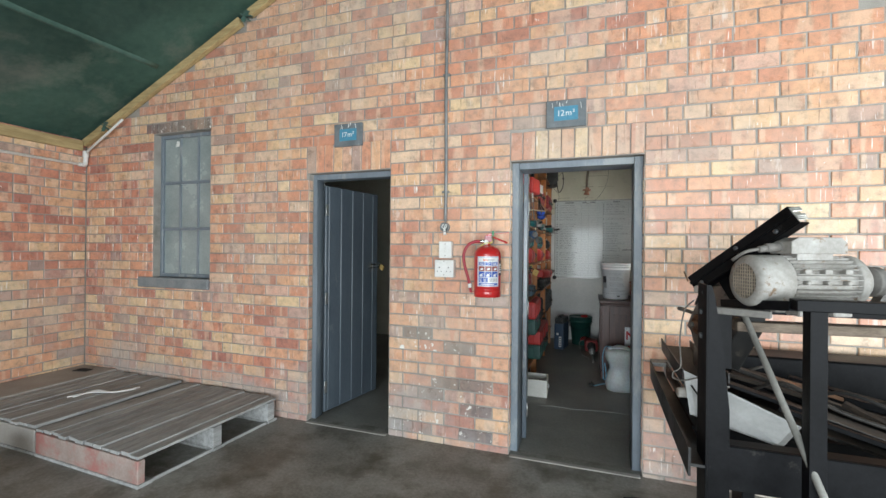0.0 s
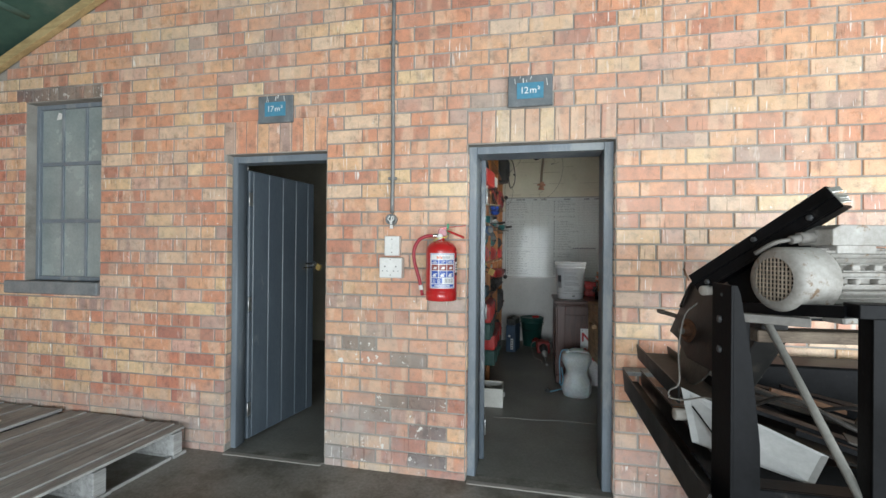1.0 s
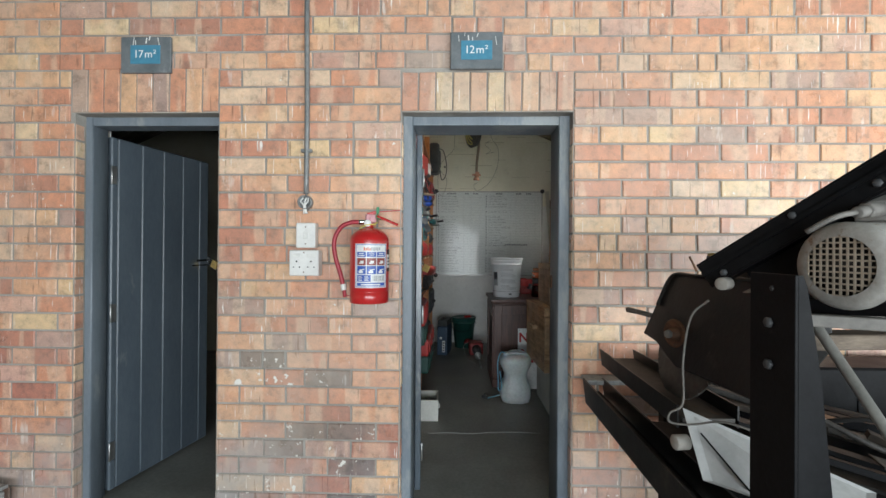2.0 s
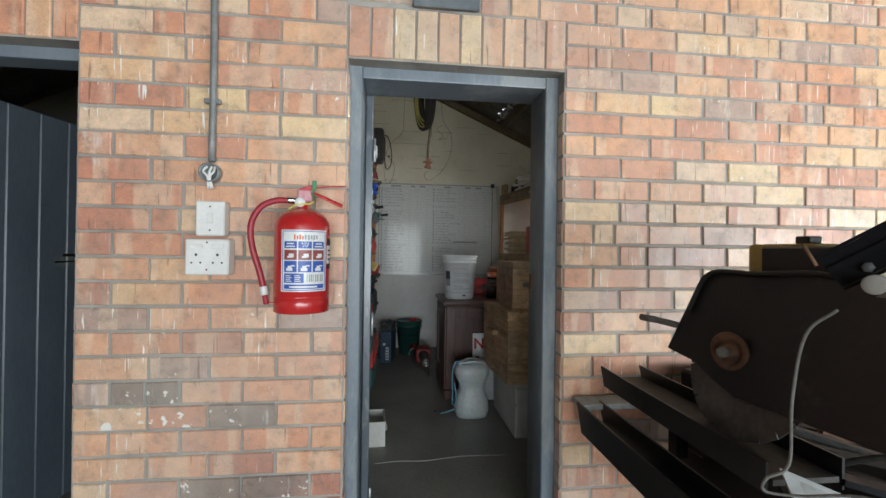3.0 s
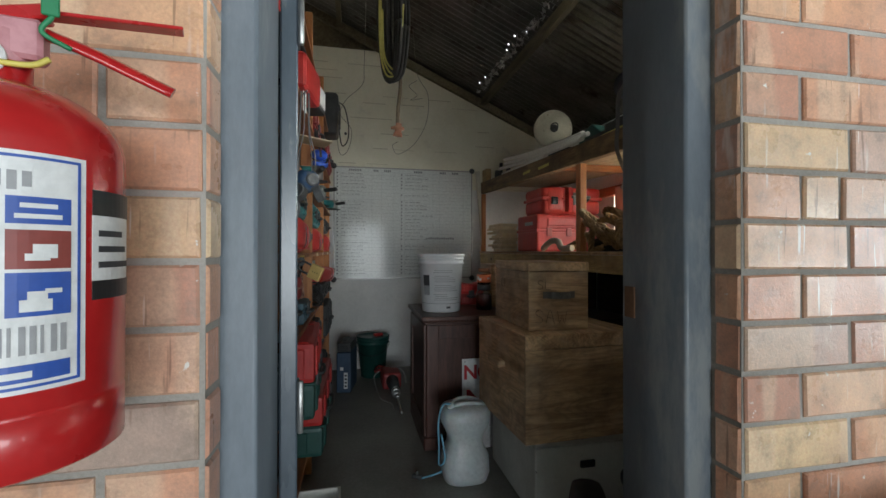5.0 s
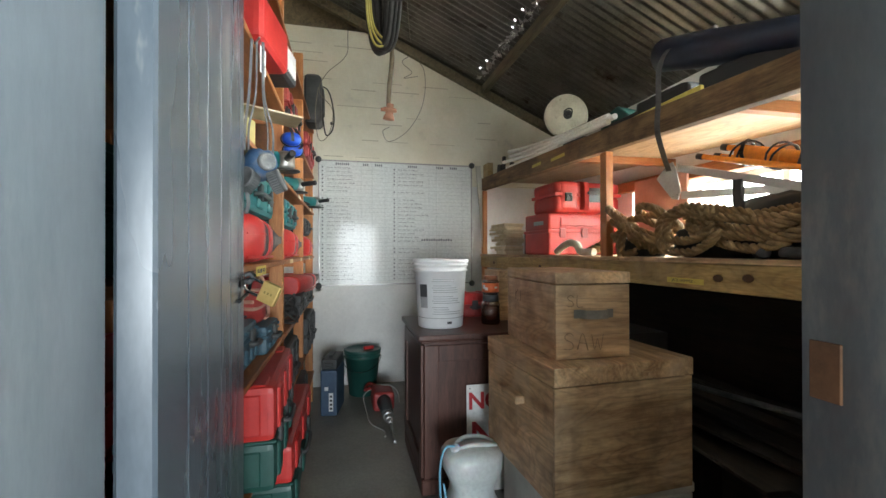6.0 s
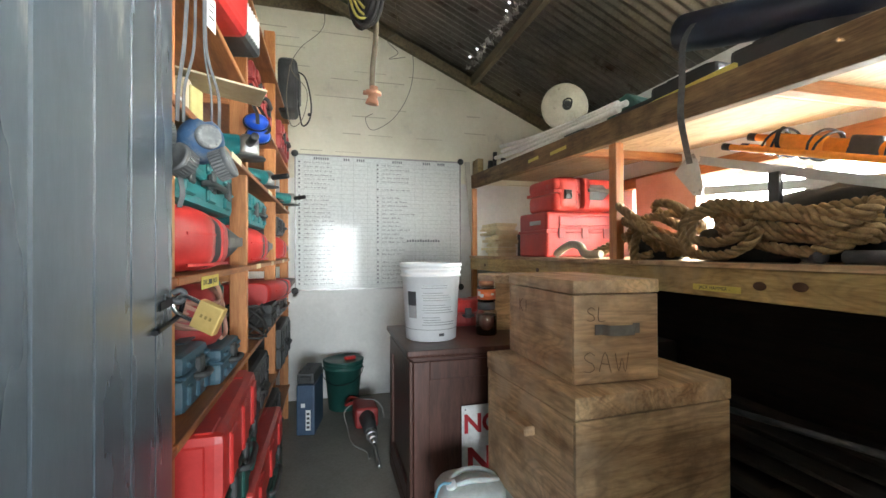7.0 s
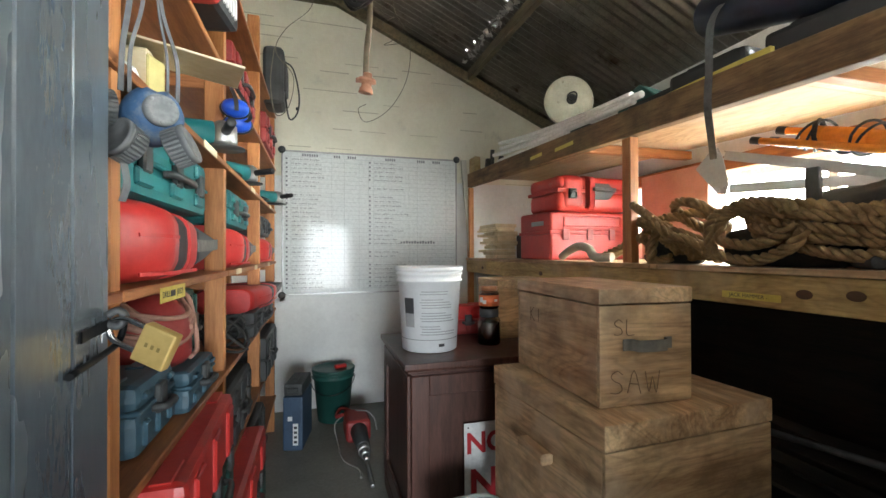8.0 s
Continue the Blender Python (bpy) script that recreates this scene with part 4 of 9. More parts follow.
for x in (-0.036, 0.036):
    for dx, dz, r in ((0, 0.008, 0.0048), (-0.015, -0.02, 0.0036), (0.015, -0.02, 0.0036)):
        bm = bm_new()
        rod(bm, (x + dx, -0.0632, dz), (x + dx, -0.061, dz), r, 10)
        part("pin_hole", bm, BLACK, socket)
    bm = bm_new()
    box(bm, (x - 0.022, -0.065, 0.03), (x + 0.022, -0.0615, 0.046), 0.002)
    part("rocker", bm, WHITE_PLASTIC, socket)
for z in (-0.045, 0.052):
    bm = bm_new()
    rod(bm, (0, -0.0635, z), (0, -0.061, z), 0.0035, 8)
    part("screw", bm, RUST, socket)


def fire_extinguisher(at, turn):
    e = thing("fire_extinguisher", "red fire extinguisher with blue and white label on brick", "fire extinguisher", at, turn)
    R, H = 0.092, 0.345
    prof = [(0, 0.012), (R - 0.012, 0.010), (R - 0.004, 0.0), (R, 0.003), (R, 0.052), (R - 0.003, 0.055), (R, 0.058)]
    prof += [(R, H - 0.055)] + [(R * math.cos(a) * 0.985 + 0.001, H - 0.055 + 0.066 * math.sin(a)) for a in [radians(d) for d in range(8, 80, 8)]] + [(0.018, H + 0.012), (0.018, H + 0.03), (0, H + 0.03)]
    bm = bm_new()
    lathe(bm, prof, 48)
    part("cylinder", bm, RED_PAINT, e)
    bm = bm_new()
    box(bm, (-0.05, R - 0.015, 0.2), (0.05, R + 0.014, 0.24), 0.003)
    box(bm, (-0.012, R - 0.012, 0.2), (0.012, R + 0.036, H), 0.002)
    part("wall_bracket", bm, STEEL, e)

    def wrap(name, a0, a1, z0, z1, material, out, parent, label=""):
        """A printed piece laid round the cylinder; angles in degrees, 0 faces front."""
        bm2, n = bm_new(), max(2, int(abs(a1 - a0) / 5) + 1)
        rows = []
        for i in range(n + 1):
            a = radians(a0 + (a1 - a0) * i / n)
            rows.append([bm2.verts.new((math.sin(a) * (R + o), -math.cos(a) * (R + o), z)) for o, z in ((0.0, z0), (out, z0), (out, z1), (0.0, z1))])
        for a, b in zip(rows, rows[1:]):
            for k in range(3):
                bm2.faces.new((a[k], a[k + 1], b[k + 1], b[k]))
        bm2.faces.new(rows[0])
        bm2.faces.new(rows[-1][::-1])
        return part(name, bm2, material, parent, label)

    lab = wrap("label", -50, 50, 0.075, 0.278, LABEL_WHITE, 0.0006, e, "white and blue instruction label")
    o = 0.0012
    for a0, a1, z0, z1 in ((-47, 47, 0.272, 0.2745), (-47, 47, 0.079, 0.0815), (-47, -45.6, 0.08, 0.2735), (45.6, 47, 0.08, 0.2735)):
        wrap("border", a0, a1, z0, z1, LABEL_BLUE, o, lab)
    for k in range(5):
        wrap("brand_mark", -22 + k * 5.2, -18.6 + k * 5.2, 0.246, 0.262 - 0.004 * (k % 2), LABEL_ORANGE if k < 4 else LABEL_GREY, o, lab)
    for k in range(4):
        wrap("brand_mark", 5 + k * 5.6, 8.6 + k * 5.6, 0.245 + 0.003 * (k % 2), 0.261, LABEL_GREY, o, lab)
    for k, text in enumerate(("STP", "4.5kg")):
        lettering("writing", text, 0.0115, LABEL_WHITE, lab, pose(0, -R - o - 0.0008, 0.2235 + 0.0105 * k, 90, 0, 0), 0.0003)
    for i in range(3):
        c = -29 + 29 * i
        wrap("heading", c - 13.2, c + 13.2, 0.217, 0.240, LABEL_BLUE, o, lab)
        for k in range(2 if i != 1 else 0):
            wrap("writing", c - 10 + 2 * k, c + 9 - 2 * k, 0.2215 + 0.009 * k, 0.2255 + 0.009 * k, LABEL_WHITE, o + 0.0005, lab)
        wrap("picture_panel", c - 13.2, c + 13.2, 0.179, 0.212, LABEL_BROWN, o, lab)
        for k, (da, dz, wa, hz) in enumerate(((-6, 0.186, 10, 0.006), (-3, 0.191, 7, 0.009), (1, 0.188, 6, 0.012))):
            wrap("pictogram", c + da, c + da + wa, dz, dz + hz, LABEL_WHITE, o + 0.0004 + 0.0002 * k, lab)
        wrap("picture_panel", c - 13.2, c + 13.2, 0.139, 0.176, LABEL_BLUE, o, lab)
        for k, (da, dz, wa, hz) in enumerate(((-8, 0.143, 13, 0.010), (-5, 0.152, 8, 0.008), (2, 0.158, 7, 0.004))):
            wrap("pictogram", c + da, c + da + wa, dz, dz + hz, LABEL_WHITE, o + 0.0004 + 0.0002 * k, lab)
    wrap("text_panel", -42, -2, 0.104, 0.135, LABEL_BLUE, o, lab)
    for i in range(2):
        for k in range(4):
            wrap("writing", -38 + 18 * i, -26 + 18 * i - 2 * (k % 2), 0.1085 + 0.006 * k, 0.111 + 0.006 * k, LABEL_WHITE, o + 0.0005, lab)
    for k in range(9):
        wrap("barcode", 4 + 4.2 * k, 4 + 4.2 * k + (2.6 if k % 3 else 1.4), 0.107, 0.131, LABEL_GREY, o, lab)
    wrap("text_panel", -42, 42, 0.0845, 0.099, LABEL_BLUE, o, lab)
    wrap("writing", -30, 26, 0.088, 0.0935, LABEL_WHITE, o + 0.0005, lab)
    side = wrap("side_label", 54, 100, 0.148, 0.252, LABEL_WHITE, 0.0006, e, "black and white inspection label")
    wrap("band", 54, 100, 0.228, 0.252, BLACK, o, side)
    wrap("band", 54, 100, 0.148, 0.166, BLACK, o, side)
    for k in range(3):
        wrap("writing", 58, 92 - 6 * k, 0.178 + 0.015 * k, 0.184 + 0.015 * k, INK, o, side)
    bm = bm_new()
    rod(bm, (0, 0, H + 0.02), (0, 0, H + 0.062), 0.015, 16)
    box(bm, (-0.02, -0.014, H + 0.035), (0.028, 0.014, H + 0.075), 0.004)
    part("valve", bm, surface("pink_valve_paint", (0.42, 0.17, 0.19), (0.55, 0.26, 0.28), 30, (0.35, 0.55), 0.1), e)
    bm = bm_new()
    lathe(bm, [(0, 0), (0.0165, 0), (0.0165, 0.008), (0, 0.010)], 20, pose(-0.012, -0.014, H + 0.030, 90, 0, 0))
    part("gauge", bm, LABEL_WHITE, e, "round white pressure gauge")
    bm = bm_new()
    bar(bm, (-0.012, 0, H + 0.072), (0.03, 0, H + 0.086), 0.024, 0.014, 0.002)
    bar(bm, (0.02, 0, H + 0.084), (0.145, 0, H + 0.098), 0.020, 0.004, 0.001)
    part("lever", bm, RED_PAINT, e, "red upper lever")
    bm = bm_new()
    tube(bm, [(0.02, 0, H + 0.068), (0.06, 0, H + 0.056), (0.10, 0, H + 0.04), (0.135, 0, H + 0.026)], 0.009, 8, 5, 0.5)
    part("handle", bm, RED_PAINT, e, "red carrying handle")
    bm = bm_new()
    tube(bm, [(0.03, -0.012, H + 0.1), (0.036, -0.016, H + 0.08), (0.028, -0.016, H + 0.062), (0.05, -0.014, H + 0.05)], 0.0025, 6)
    box(bm, (0.028, -0.02, H + 0.078), (0.042, -0.016, H + 0.108), 0.001)
    part("seal_tag", bm, GREEN_TAG, e, "green plastic seal")
    bm = bm_new()
    tube(bm, [(-0.05, -0.018, H + 0.004), (-0.02, -0.022, H + 0.022), (0.02, -0.02, H + 0.026), (0.034, -0.016, H + 0.036)], 0.003, 6)
    part("tie", bm, YELLOW, e, "yellow tie")
    bm = bm_new()
    tube(bm, [(-0.052, -0.004, H + 0.036), (-0.09, -0.008, H + 0.032), (-0.135, -0.012, H + 0.008), (-0.163, -0.014, H - 0.048), (-0.16, -0.014, H - 0.12), (-0.135, -0.014, H - 0.21), (-0.122, -0.016, H - 0.265)], 0.0105, 12)
    hose = part("hose", bm, HOSE_RED, e, "red rubber hose")
    bm = bm_new()
    rod(bm, (-0.055, -0.004, H + 0.036), (-0.012, -0.002, H + 0.038), 0.0115, 14)
    part("ferrule", bm, CHROME, hose)
    bm = bm_new()
    rod(bm, (-0.124, -0.016, H - 0.255), (-0.119, -0.016, H - 0.284), 0.0125, 14)
    part("ferrule", bm, OLD_WHITE, hose)
    bm = bm_new()
    rod(bm, (-0.119, -0.016, H - 0.282), (-0.113, -0.016, H - 0.315), 0.008, 12, 0.010)
    bar(bm, (-0.113, -0.016, H - 0.308), (-0.08, -0.012, H - 0.312), 0.006, 0.004)
    part("nozzle", bm, HOSE_RED, hose)
    return e


fire_extinguisher((-0.617, 2.932, 1.130), 17)

pipe = thing("white_pipe", "white plastic pipe with an elbow between brick walls", "pipe", (LEFT_X, WALL_Y, 2.30))
bm = bm_new()
rod(bm, (0.035, -6.4, 0), (0.035, -0.05, 0), 0.014)
rod(bm, (0.05, -0.035, 0.13), (0.66, -0.082, 0.13 + 0.61 * PITCH), 0.011)
part("pipe", bm, WHITE_PLASTIC, pipe)
bm = bm_new()
tube(bm, [(0.035, -0.09, 0.0), (0.035, -0.04, 0.005), (0.037, -0.03, 0.05), (0.04, -0.03, 0.13)], 0.021, 12)
rod(bm, (0.037, -0.03, 0.085), (0.04, -0.03, 0.15), 0.027)
part("elbow", bm, WHITE_PLASTIC, pipe)


# ---- pallets and the dusty platform ----
def pallet(label, at, turn, wide, deep, boards, high=0.175, side=None):
    """A two-way pallet: deck boards along y on three bearers across x, and bottom boards."""
    p = thing("pallet", label, "pallet", at, turn, "pallets along the wall")
    r = random.Random(int(at[0] * 100))
    bw = wide / boards
    for i in range(boards):
        bm = bm_new()
        g0, g1, skew = r.uniform(0.005, 0.010), r.uniform(0.005, 0.010), r.uniform(-0.004, 0.004)
        top = high + r.uniform(-0.006, 0.003)
        for v in box(bm, (i * bw + g0, r.uniform(0, 0.016), high - 0.022), ((i + 1) * bw - g1, deep - r.uniform(0, 0.016), top), 0.0012):
            v.co.x += skew * v.co.y / deep
        part("deck_board", bm, PALLET, p)
    for y, m in ((0.004, side or PALLET), (deep / 2 - 0.05, PALLET), (deep - 0.104, PALLET)):
        bm = bm_new()
        box(bm, (0.005, y, 0.022), (wide - 0.005, y + (0.045 if y < 0.1 else 0.075), high - 0.0305), 0.004)
        part("bearer", bm, m, p)
    for y in (0.0, deep / 2 - 0.05, deep - 0.1):
        bm = bm_new()
        box(bm, (0.0, y, 0.0), (wide, y + 0.1, 0.021), 0.003)
        part("bottom_board", bm, PALLET, p)
    for x in (0.01, wide - 0.03):
        bm = bm_new()
        box(bm, (x, 0.06, 0.0), (x + 0.02, deep - 0.11, 0.02), 0.003)
        part("bottom_runner", bm, PALLET, p)
    return p


pallet("grey weathered wooden pallet with a pink painted side on concrete", (-3.557, 1.905, 0), -2.5, 1.07, 1.145, 12, 0.195, PALLET_END)
pallet("grey weathered wooden pallet pushed against the brick wall", (-4.46, 1.925, 0), -1.0, 0.89, 1.12, 9, 0.205, DUST)
bm = bm_new()
box(bm, (LEFT_X + 0.01, 0.6, 0), (-4.478, WALL_Y - 0.005, 0.212), 0.008)
solid("platform", bm, DUST, "dust covered low platform in the corner of the shed", "platform")
bm = bm_new()
for off, r in ((0.0, 0.09), (0.05, 0.12)):
    tube(bm, [(0.0 + off, 0.0, 0.0), (0.12, 0.10 + off, 0.006), (0.30, 0.12, 0.003), (0.42, 0.20 + off, 0.004)], 0.006, 6)
solid("plastic_strap", bm, OLD_WHITE, "loose strip of dirty white plastic on the pallet boards", "strap", (-4.0, 2.35, 0.212), 20)
bm = bm_new()
for k in range(5):
    tube(bm, [(0, 0.01 * k, 0), (0.06, 0.02 * k - 0.03, 0.012), (0.16, 0.015 * k, 0.004)], 0.004, 5)
solid("wire_scrap", bm, RUBBER, "bit of twisted wire on the dusty platform", "wire", (-4.8, 2.85, 0.216), 10)
bm = bm_new()
lathe(bm, [(0, 0.0), (0.10, 0.0), (0.115, 0.02), (0.135, 0.17), (0.14, 0.2), (0.128, 0.2), (0.12, 0.17), (0.1, 0.02), (0, 0.015)], 26)
solid("black_bucket", bm, RUBBER, "battered black rubber bucket on the concrete floor", "bucket", (-3.48, 1.50, 0.0), 0)

# ---- the masonry saw ----
saw = thing("masonry_saw", "old black masonry saw bench with a dusty white electric motor", "saw bench", (-0.055, -0.06, -0.018))


def steel(name, build, material=BLACK_STEEL, label="", parent=saw):
    bm2 = bm_new()
    build(bm2)
    return part(name, bm2, material, parent, label)


def post_shape(bm):
    box(bm, (0.491, 1.795, 0.018), (0.498, 1.918, 1.355), 0.001)
    prism(bm, [(0.498, 0.018), (0.566, 0.018), (0.562, 0.93), (0.54, 1.16), (0.514, 1.33), (0.506, 1.354), (0.498, 1.354)], 0.007, pose(0, 1.795, 0))


post = steel("post", post_shape, BLACK_STEEL, "black angle iron upright")
for z, y in ((1.325, 1.855), (1.255, 1.86), (1.17, 1.86)):
    bm = bm_new()
    rod(bm, (0.483 if z < 1.3 else 0.4895, y, z), (0.492, y, z), 0.011 if z < 1.3 else 0.006, 6)
    part("bolt", bm, DARK_STEEL, post)
for x, y, z0, z1 in ((0.758, 1.68, 0.018, 1.292), (1.55, 1.66, 0.018, 1.292), (0.80, 2.90, 0.018, 0.71), (1.55, 2.8, 0.018, 0.80)):
    steel("leg", lambda bm: (box(bm, (x - 0.022, y - 0.004, z0), (x + 0.022, y + 0.004, z1), 0.001), box(bm, (x - 0.022, y, z0), (x - 0.015, y + 0.045, z1), 0.001)))
steel("motor_rail", lambda bm: (box(bm, (0.695, 1.655, 1.294), (1.7, 1.71, 1.328), 0.002), bar(bm, (0.71, 1.70, 1.305), (0.60, 1.98, 1.275), 0.05, 0.03)))
steel("motor_rail", lambda bm: box(bm, (0.62, 2.03, 1.235), (1.7, 2.08, 1.258), 0.002))
steel("cross_bar", lambda bm: (bar(bm, (0.535, 1.87, 1.262), (0.68, 1.80, 1.262), 0.03, 0.024, 0.002)), DUSTY_STEEL, "worn grey cross bar")
steel("bracket", lambda bm: (box(bm, (0.545, 1.97, 1.03), (0.615, 1.985, 1.25), 0.002), rod(bm, (0.58, 1.965, 1.06), (0.58, 1.97, 1.06), 0.008)))
steel("low_rail", lambda bm: (box(bm, (0.53, 1.85, 0.634), (1.75, 1.86, 0.788), 0.003), box(bm, (0.53, 1.86, 0.778), (1.75, 1.92, 0.788), 0.002)))
steel("wooden_rail", lambda bm: bar(bm, (0.62, 1.98, 1.195), (1.75, 2.12, 1.19), 0.07, 0.035, 0.003), OLD_RAIL, "dusty wooden rail")


BEAM_A, BEAM_B = Vector((0.501, 2.140, 1.357)), Vector((0.739, 1.845, 1.620))
BEAM_D = (BEAM_B - BEAM_A).normalized()
BEAM_SIDE = Vector((-BEAM_D.y, BEAM_D.x, 0)).normalized()          # away from the open side, towards the wall
BEAM_DOWN = BEAM_SIDE.cross(BEAM_D).normalized()
if BEAM_DOWN.z > 0:
    BEAM_DOWN.negate()


def beam_plate(bm, f0, f1, s0, s1, d0, d1):
    """A plate along the saw's arm, from fraction f0 to f1, sideways s0 to s1 and downwards d0 to d1."""
    vs = box(bm, (0, 0, 0), (1, 1, 1), 0.0)
    for v in vs:
        f, sd, d = f0 + (f1 - f0) * v.co.x, s0 + (s1 - s0) * v.co.y, d0 + (d1 - d0) * v.co.z
        v.co = BEAM_A.lerp(BEAM_B, f) + BEAM_SIDE * sd + BEAM_DOWN * d


beam = steel("head_beam", lambda bm: beam_plate(bm, 0, 1, 0.0, 0.006, 0.0, 0.058), BLACK_STEEL, "black channel arm of the saw head")
for d0, d1, s1 in ((-0.006, -0.0005, 0.05), (0.0585, 0.064, 0.05), (0.020, 0.030, -0.006)):
    bm = bm_new()
    beam_plate(bm, 0.0, 1.0, 0.0005, s1, d0, d1)
    part("flange", bm, BLACK_STEEL, beam)
bm = bm_new()
beam_plate(bm, 0.16, 0.80, 0.052, 0.058, 0.0, 0.17)
part("gusset", bm, BLACK_STEEL, beam, "dark plate behind the arm")
for f, d in ((0.10, 0.046), (0.52, 0.012), (0.84, 0.044)):
    c = BEAM_A.lerp(BEAM_B, f) + BEAM_DOWN * d
    bm = bm_new()
    rod(bm, c, c - BEAM_SIDE * 0.008, 0.009, 6)
    part("bolt", bm, DARK_STEEL, beam)
bm = bm_new()
rng = random.Random(2)
for k in range(7):
    c = BEAM_B + BEAM_DOWN * (0.006 + 0.007 * k) + BEAM_SIDE * 0.022
    bar(bm, c - BEAM_SIDE * 0.02, c + BEAM_SIDE * 0.020 + BEAM_D * rng.uniform(0.0, 0.012), 0.010, 0.005, 0.001, up=BEAM_D)
part("torn_end", bm, FOIL, beam, "bright torn metal at the end of the arm")
steel("spike", lambda bm: rod(bm, (0.500, 2.140, 1.345), (0.488, 2.155, 1.385), 0.003, 8), RUST)
steel("roller", lambda bm: rod(bm, (0.515, 2.06, 1.318), (0.545, 2.08, 1.318), 0.016, 18), DUST, "pale nylon roller")
steel("head_plate", lambda bm: prism(bm, [(0, 0), (0.42, 0.02), (0.50, 0.10), (0.42, 0.16), (0.1, 0.05)], 0.02, pose(0.62, 2.12, 1.29, 0, 0, 0)), DUSTY_STEEL, "dusty sloping plate behind the motor")


def hood(bm):
    """The blade guard: a flat black box with a rounded top, in the plane of the blade."""
    pts = [(-0.235, -0.035), (-0.18, 0.20), (-0.15, 0.222), (0.45, 0.225), (0.50, 0.1), (0.42, -0.08), (0.05, -0.095), (-0.03, -0.075), (-0.12, -0.045)]
    prism(bm, pts, 0.075, pose(0.612, 2.468, 1.105, -17, 0, -90), 0.006)


GUARD = surface("greasy_black_steel", (0.0022, 0.0022, 0.0023), (0.012, 0.0115, 0.011), 4.5, (0.16, 0.62), 0.5, 0.0, wear=(0.045, 0.038, 0.030), wear_at=(0.60, 0.70), wear_scale=6, gloss=0.42)
guard = steel("blade_guard", hood, GUARD, "greasy black sheet steel blade guard")
bm = bm_new()
HOOD = pose(0.612, 2.468, 1.105, -17, 0, -90)
tube(bm, [HOOD @ Vector((x + 0.028, -0.007, z - 0.010)) for x, z in ((-0.206, 0.10), (-0.196, 0.15), (-0.182, 0.20), (-0.14, 0.228), (0.0, 0.229), (0.12, 0.238), (0.26, 0.232), (0.40, 0.24))], 0.006, 8, 6)
part("cable", bm, RUBBER, guard, "black cable along the top of the guard")
bm = bm_new()
lathe(bm, [(0, 0), (0.046, 0), (0.05, 0.006), (0.045, 0.012), (0.034, 0.012), (0.030, 0.005), (0.020, 0.005), (0.018, 0.026), (0.008, 0.03), (0, 0.03)], 28, pose(0.607, 2.455, 1.118, 0, -90, 17))
hub = part("hub", bm, surface("dark_rust", (0.045, 0.022, 0.012), (0.15, 0.065, 0.030), 18, (0.55, 0.8), 0.4), guard, "rusty round blade hub")
bm = bm_new()
rod(bm, (0, 0, 0.024), (0, 0, 0.042), 0.014, 6)
bm.transform(pose(0.607, 2.455, 1.118, 0, -90, 17))
part("nut", bm, DUSTY_STEEL, hub)


def blade(bm):
    n = 24
    pts = []
    for i in range(n):
        a0, a1 = 2 * math.pi * i / n, 2 * math.pi * (i + 0.9) / n
        pts += [(0.19 * math.cos(a0), 0.19 * math.sin(a0)), (0.19 * math.cos(a1), 0.19 * math.sin(a1)), (0.172 * math.cos(a1 + 0.012), 0.172 * math.sin(a1 + 0.012))]
    prism(bm, pts, 0.004, pose(0.650, 2.455, 1.085, -17, 0, -90))


steel("blade", blade, surface("worn_blade_steel", (0.07, 0.065, 0.06), (0.15, 0.14, 0.13), 8, (0.35, 0.55), 0.1, 0.6), "worn steel cutting disc")
steel("handle_pin", lambda bm: (rod(bm, (0.585, 2.815, 1.15), (0.60, 2.755, 1.15), 0.011), rod(bm, (0.60, 2.755, 1.15), (0.645, 2.68, 1.14), 0.010)), DUSTY_STEEL, "bent grey pin")
steel("belt_cover", lambda bm: prism(bm, [(0, 0), (0.42, -0.02), (0.5, 0.12), (0.34, 0.30), (0.16, 0.33)], 0.05, pose(1.05, 2.0, 1.28)), DUSTY_STEEL, "dusty belt cover")
steel("fuel_tank", lambda bm: box(bm, (0.80, 2.42, 1.295), (1.02, 2.62, 1.395), 0.012, None, 2), surface("ochre_paint", (0.30, 0.22, 0.05), (0.42, 0.31, 0.08), 8, (0.4, 0.6), 0.1), "yellow metal box")
steel("engine_side", lambda bm: (box(bm, (0.73, 2.28, 1.295), (0.80, 2.5, 1.385), 0.004), box(bm, (0.82, 2.45, 1.395), (0.86, 2.49, 1.415), 0.003)), BLACK, "black engine side")
steel("stay_rod", lambda bm: rod(bm, (0.64, 1.94, 1.25), (0.778, 1.615, 0.69), 0.0105), surface("dusty_grey_tube", (0.12, 0.118, 0.105), (0.22, 0.212, 0.19), 9, (0.6, 0.8), 0.15), "slanting grey tube")
steel("stay_rod", lambda bm: rod(bm, (1.05, 1.86, 1.22), (1.18, 1.84, 0.55), 0.012), DUSTY_STEEL)
steel("stay_rod", lambda bm: rod(bm, (1.22, 1.70, 1.30), (1.36, 1.66, 0.58), 0.014), DUSTY_STEEL)
steel("wire", lambda bm: tube(bm, [(0.52, 2.12, 1.27), (0.49, 2.15, 1.22), (0.475, 2.16, 1.10), (0.48, 2.17, 0.98), (0.455, 2.19, 0.945), (0.46, 2.20, 0.915), (0.50, 2.17, 0.92), (0.55, 2.1, 0.955), (0.63, 2.05, 0.94)], 0.003, 6), DUSTY_STEEL, "loop of grey wire")
steel("cable", lambda bm: tube(bm, [(0.70, 2.55, 0.90), (0.66, 2.70, 0.84), (0.70, 2.86, 0.83), (0.82, 2.72, 0.84), (0.90, 2.52, 0.93)], 0.006, 7), DUSTY_STEEL)


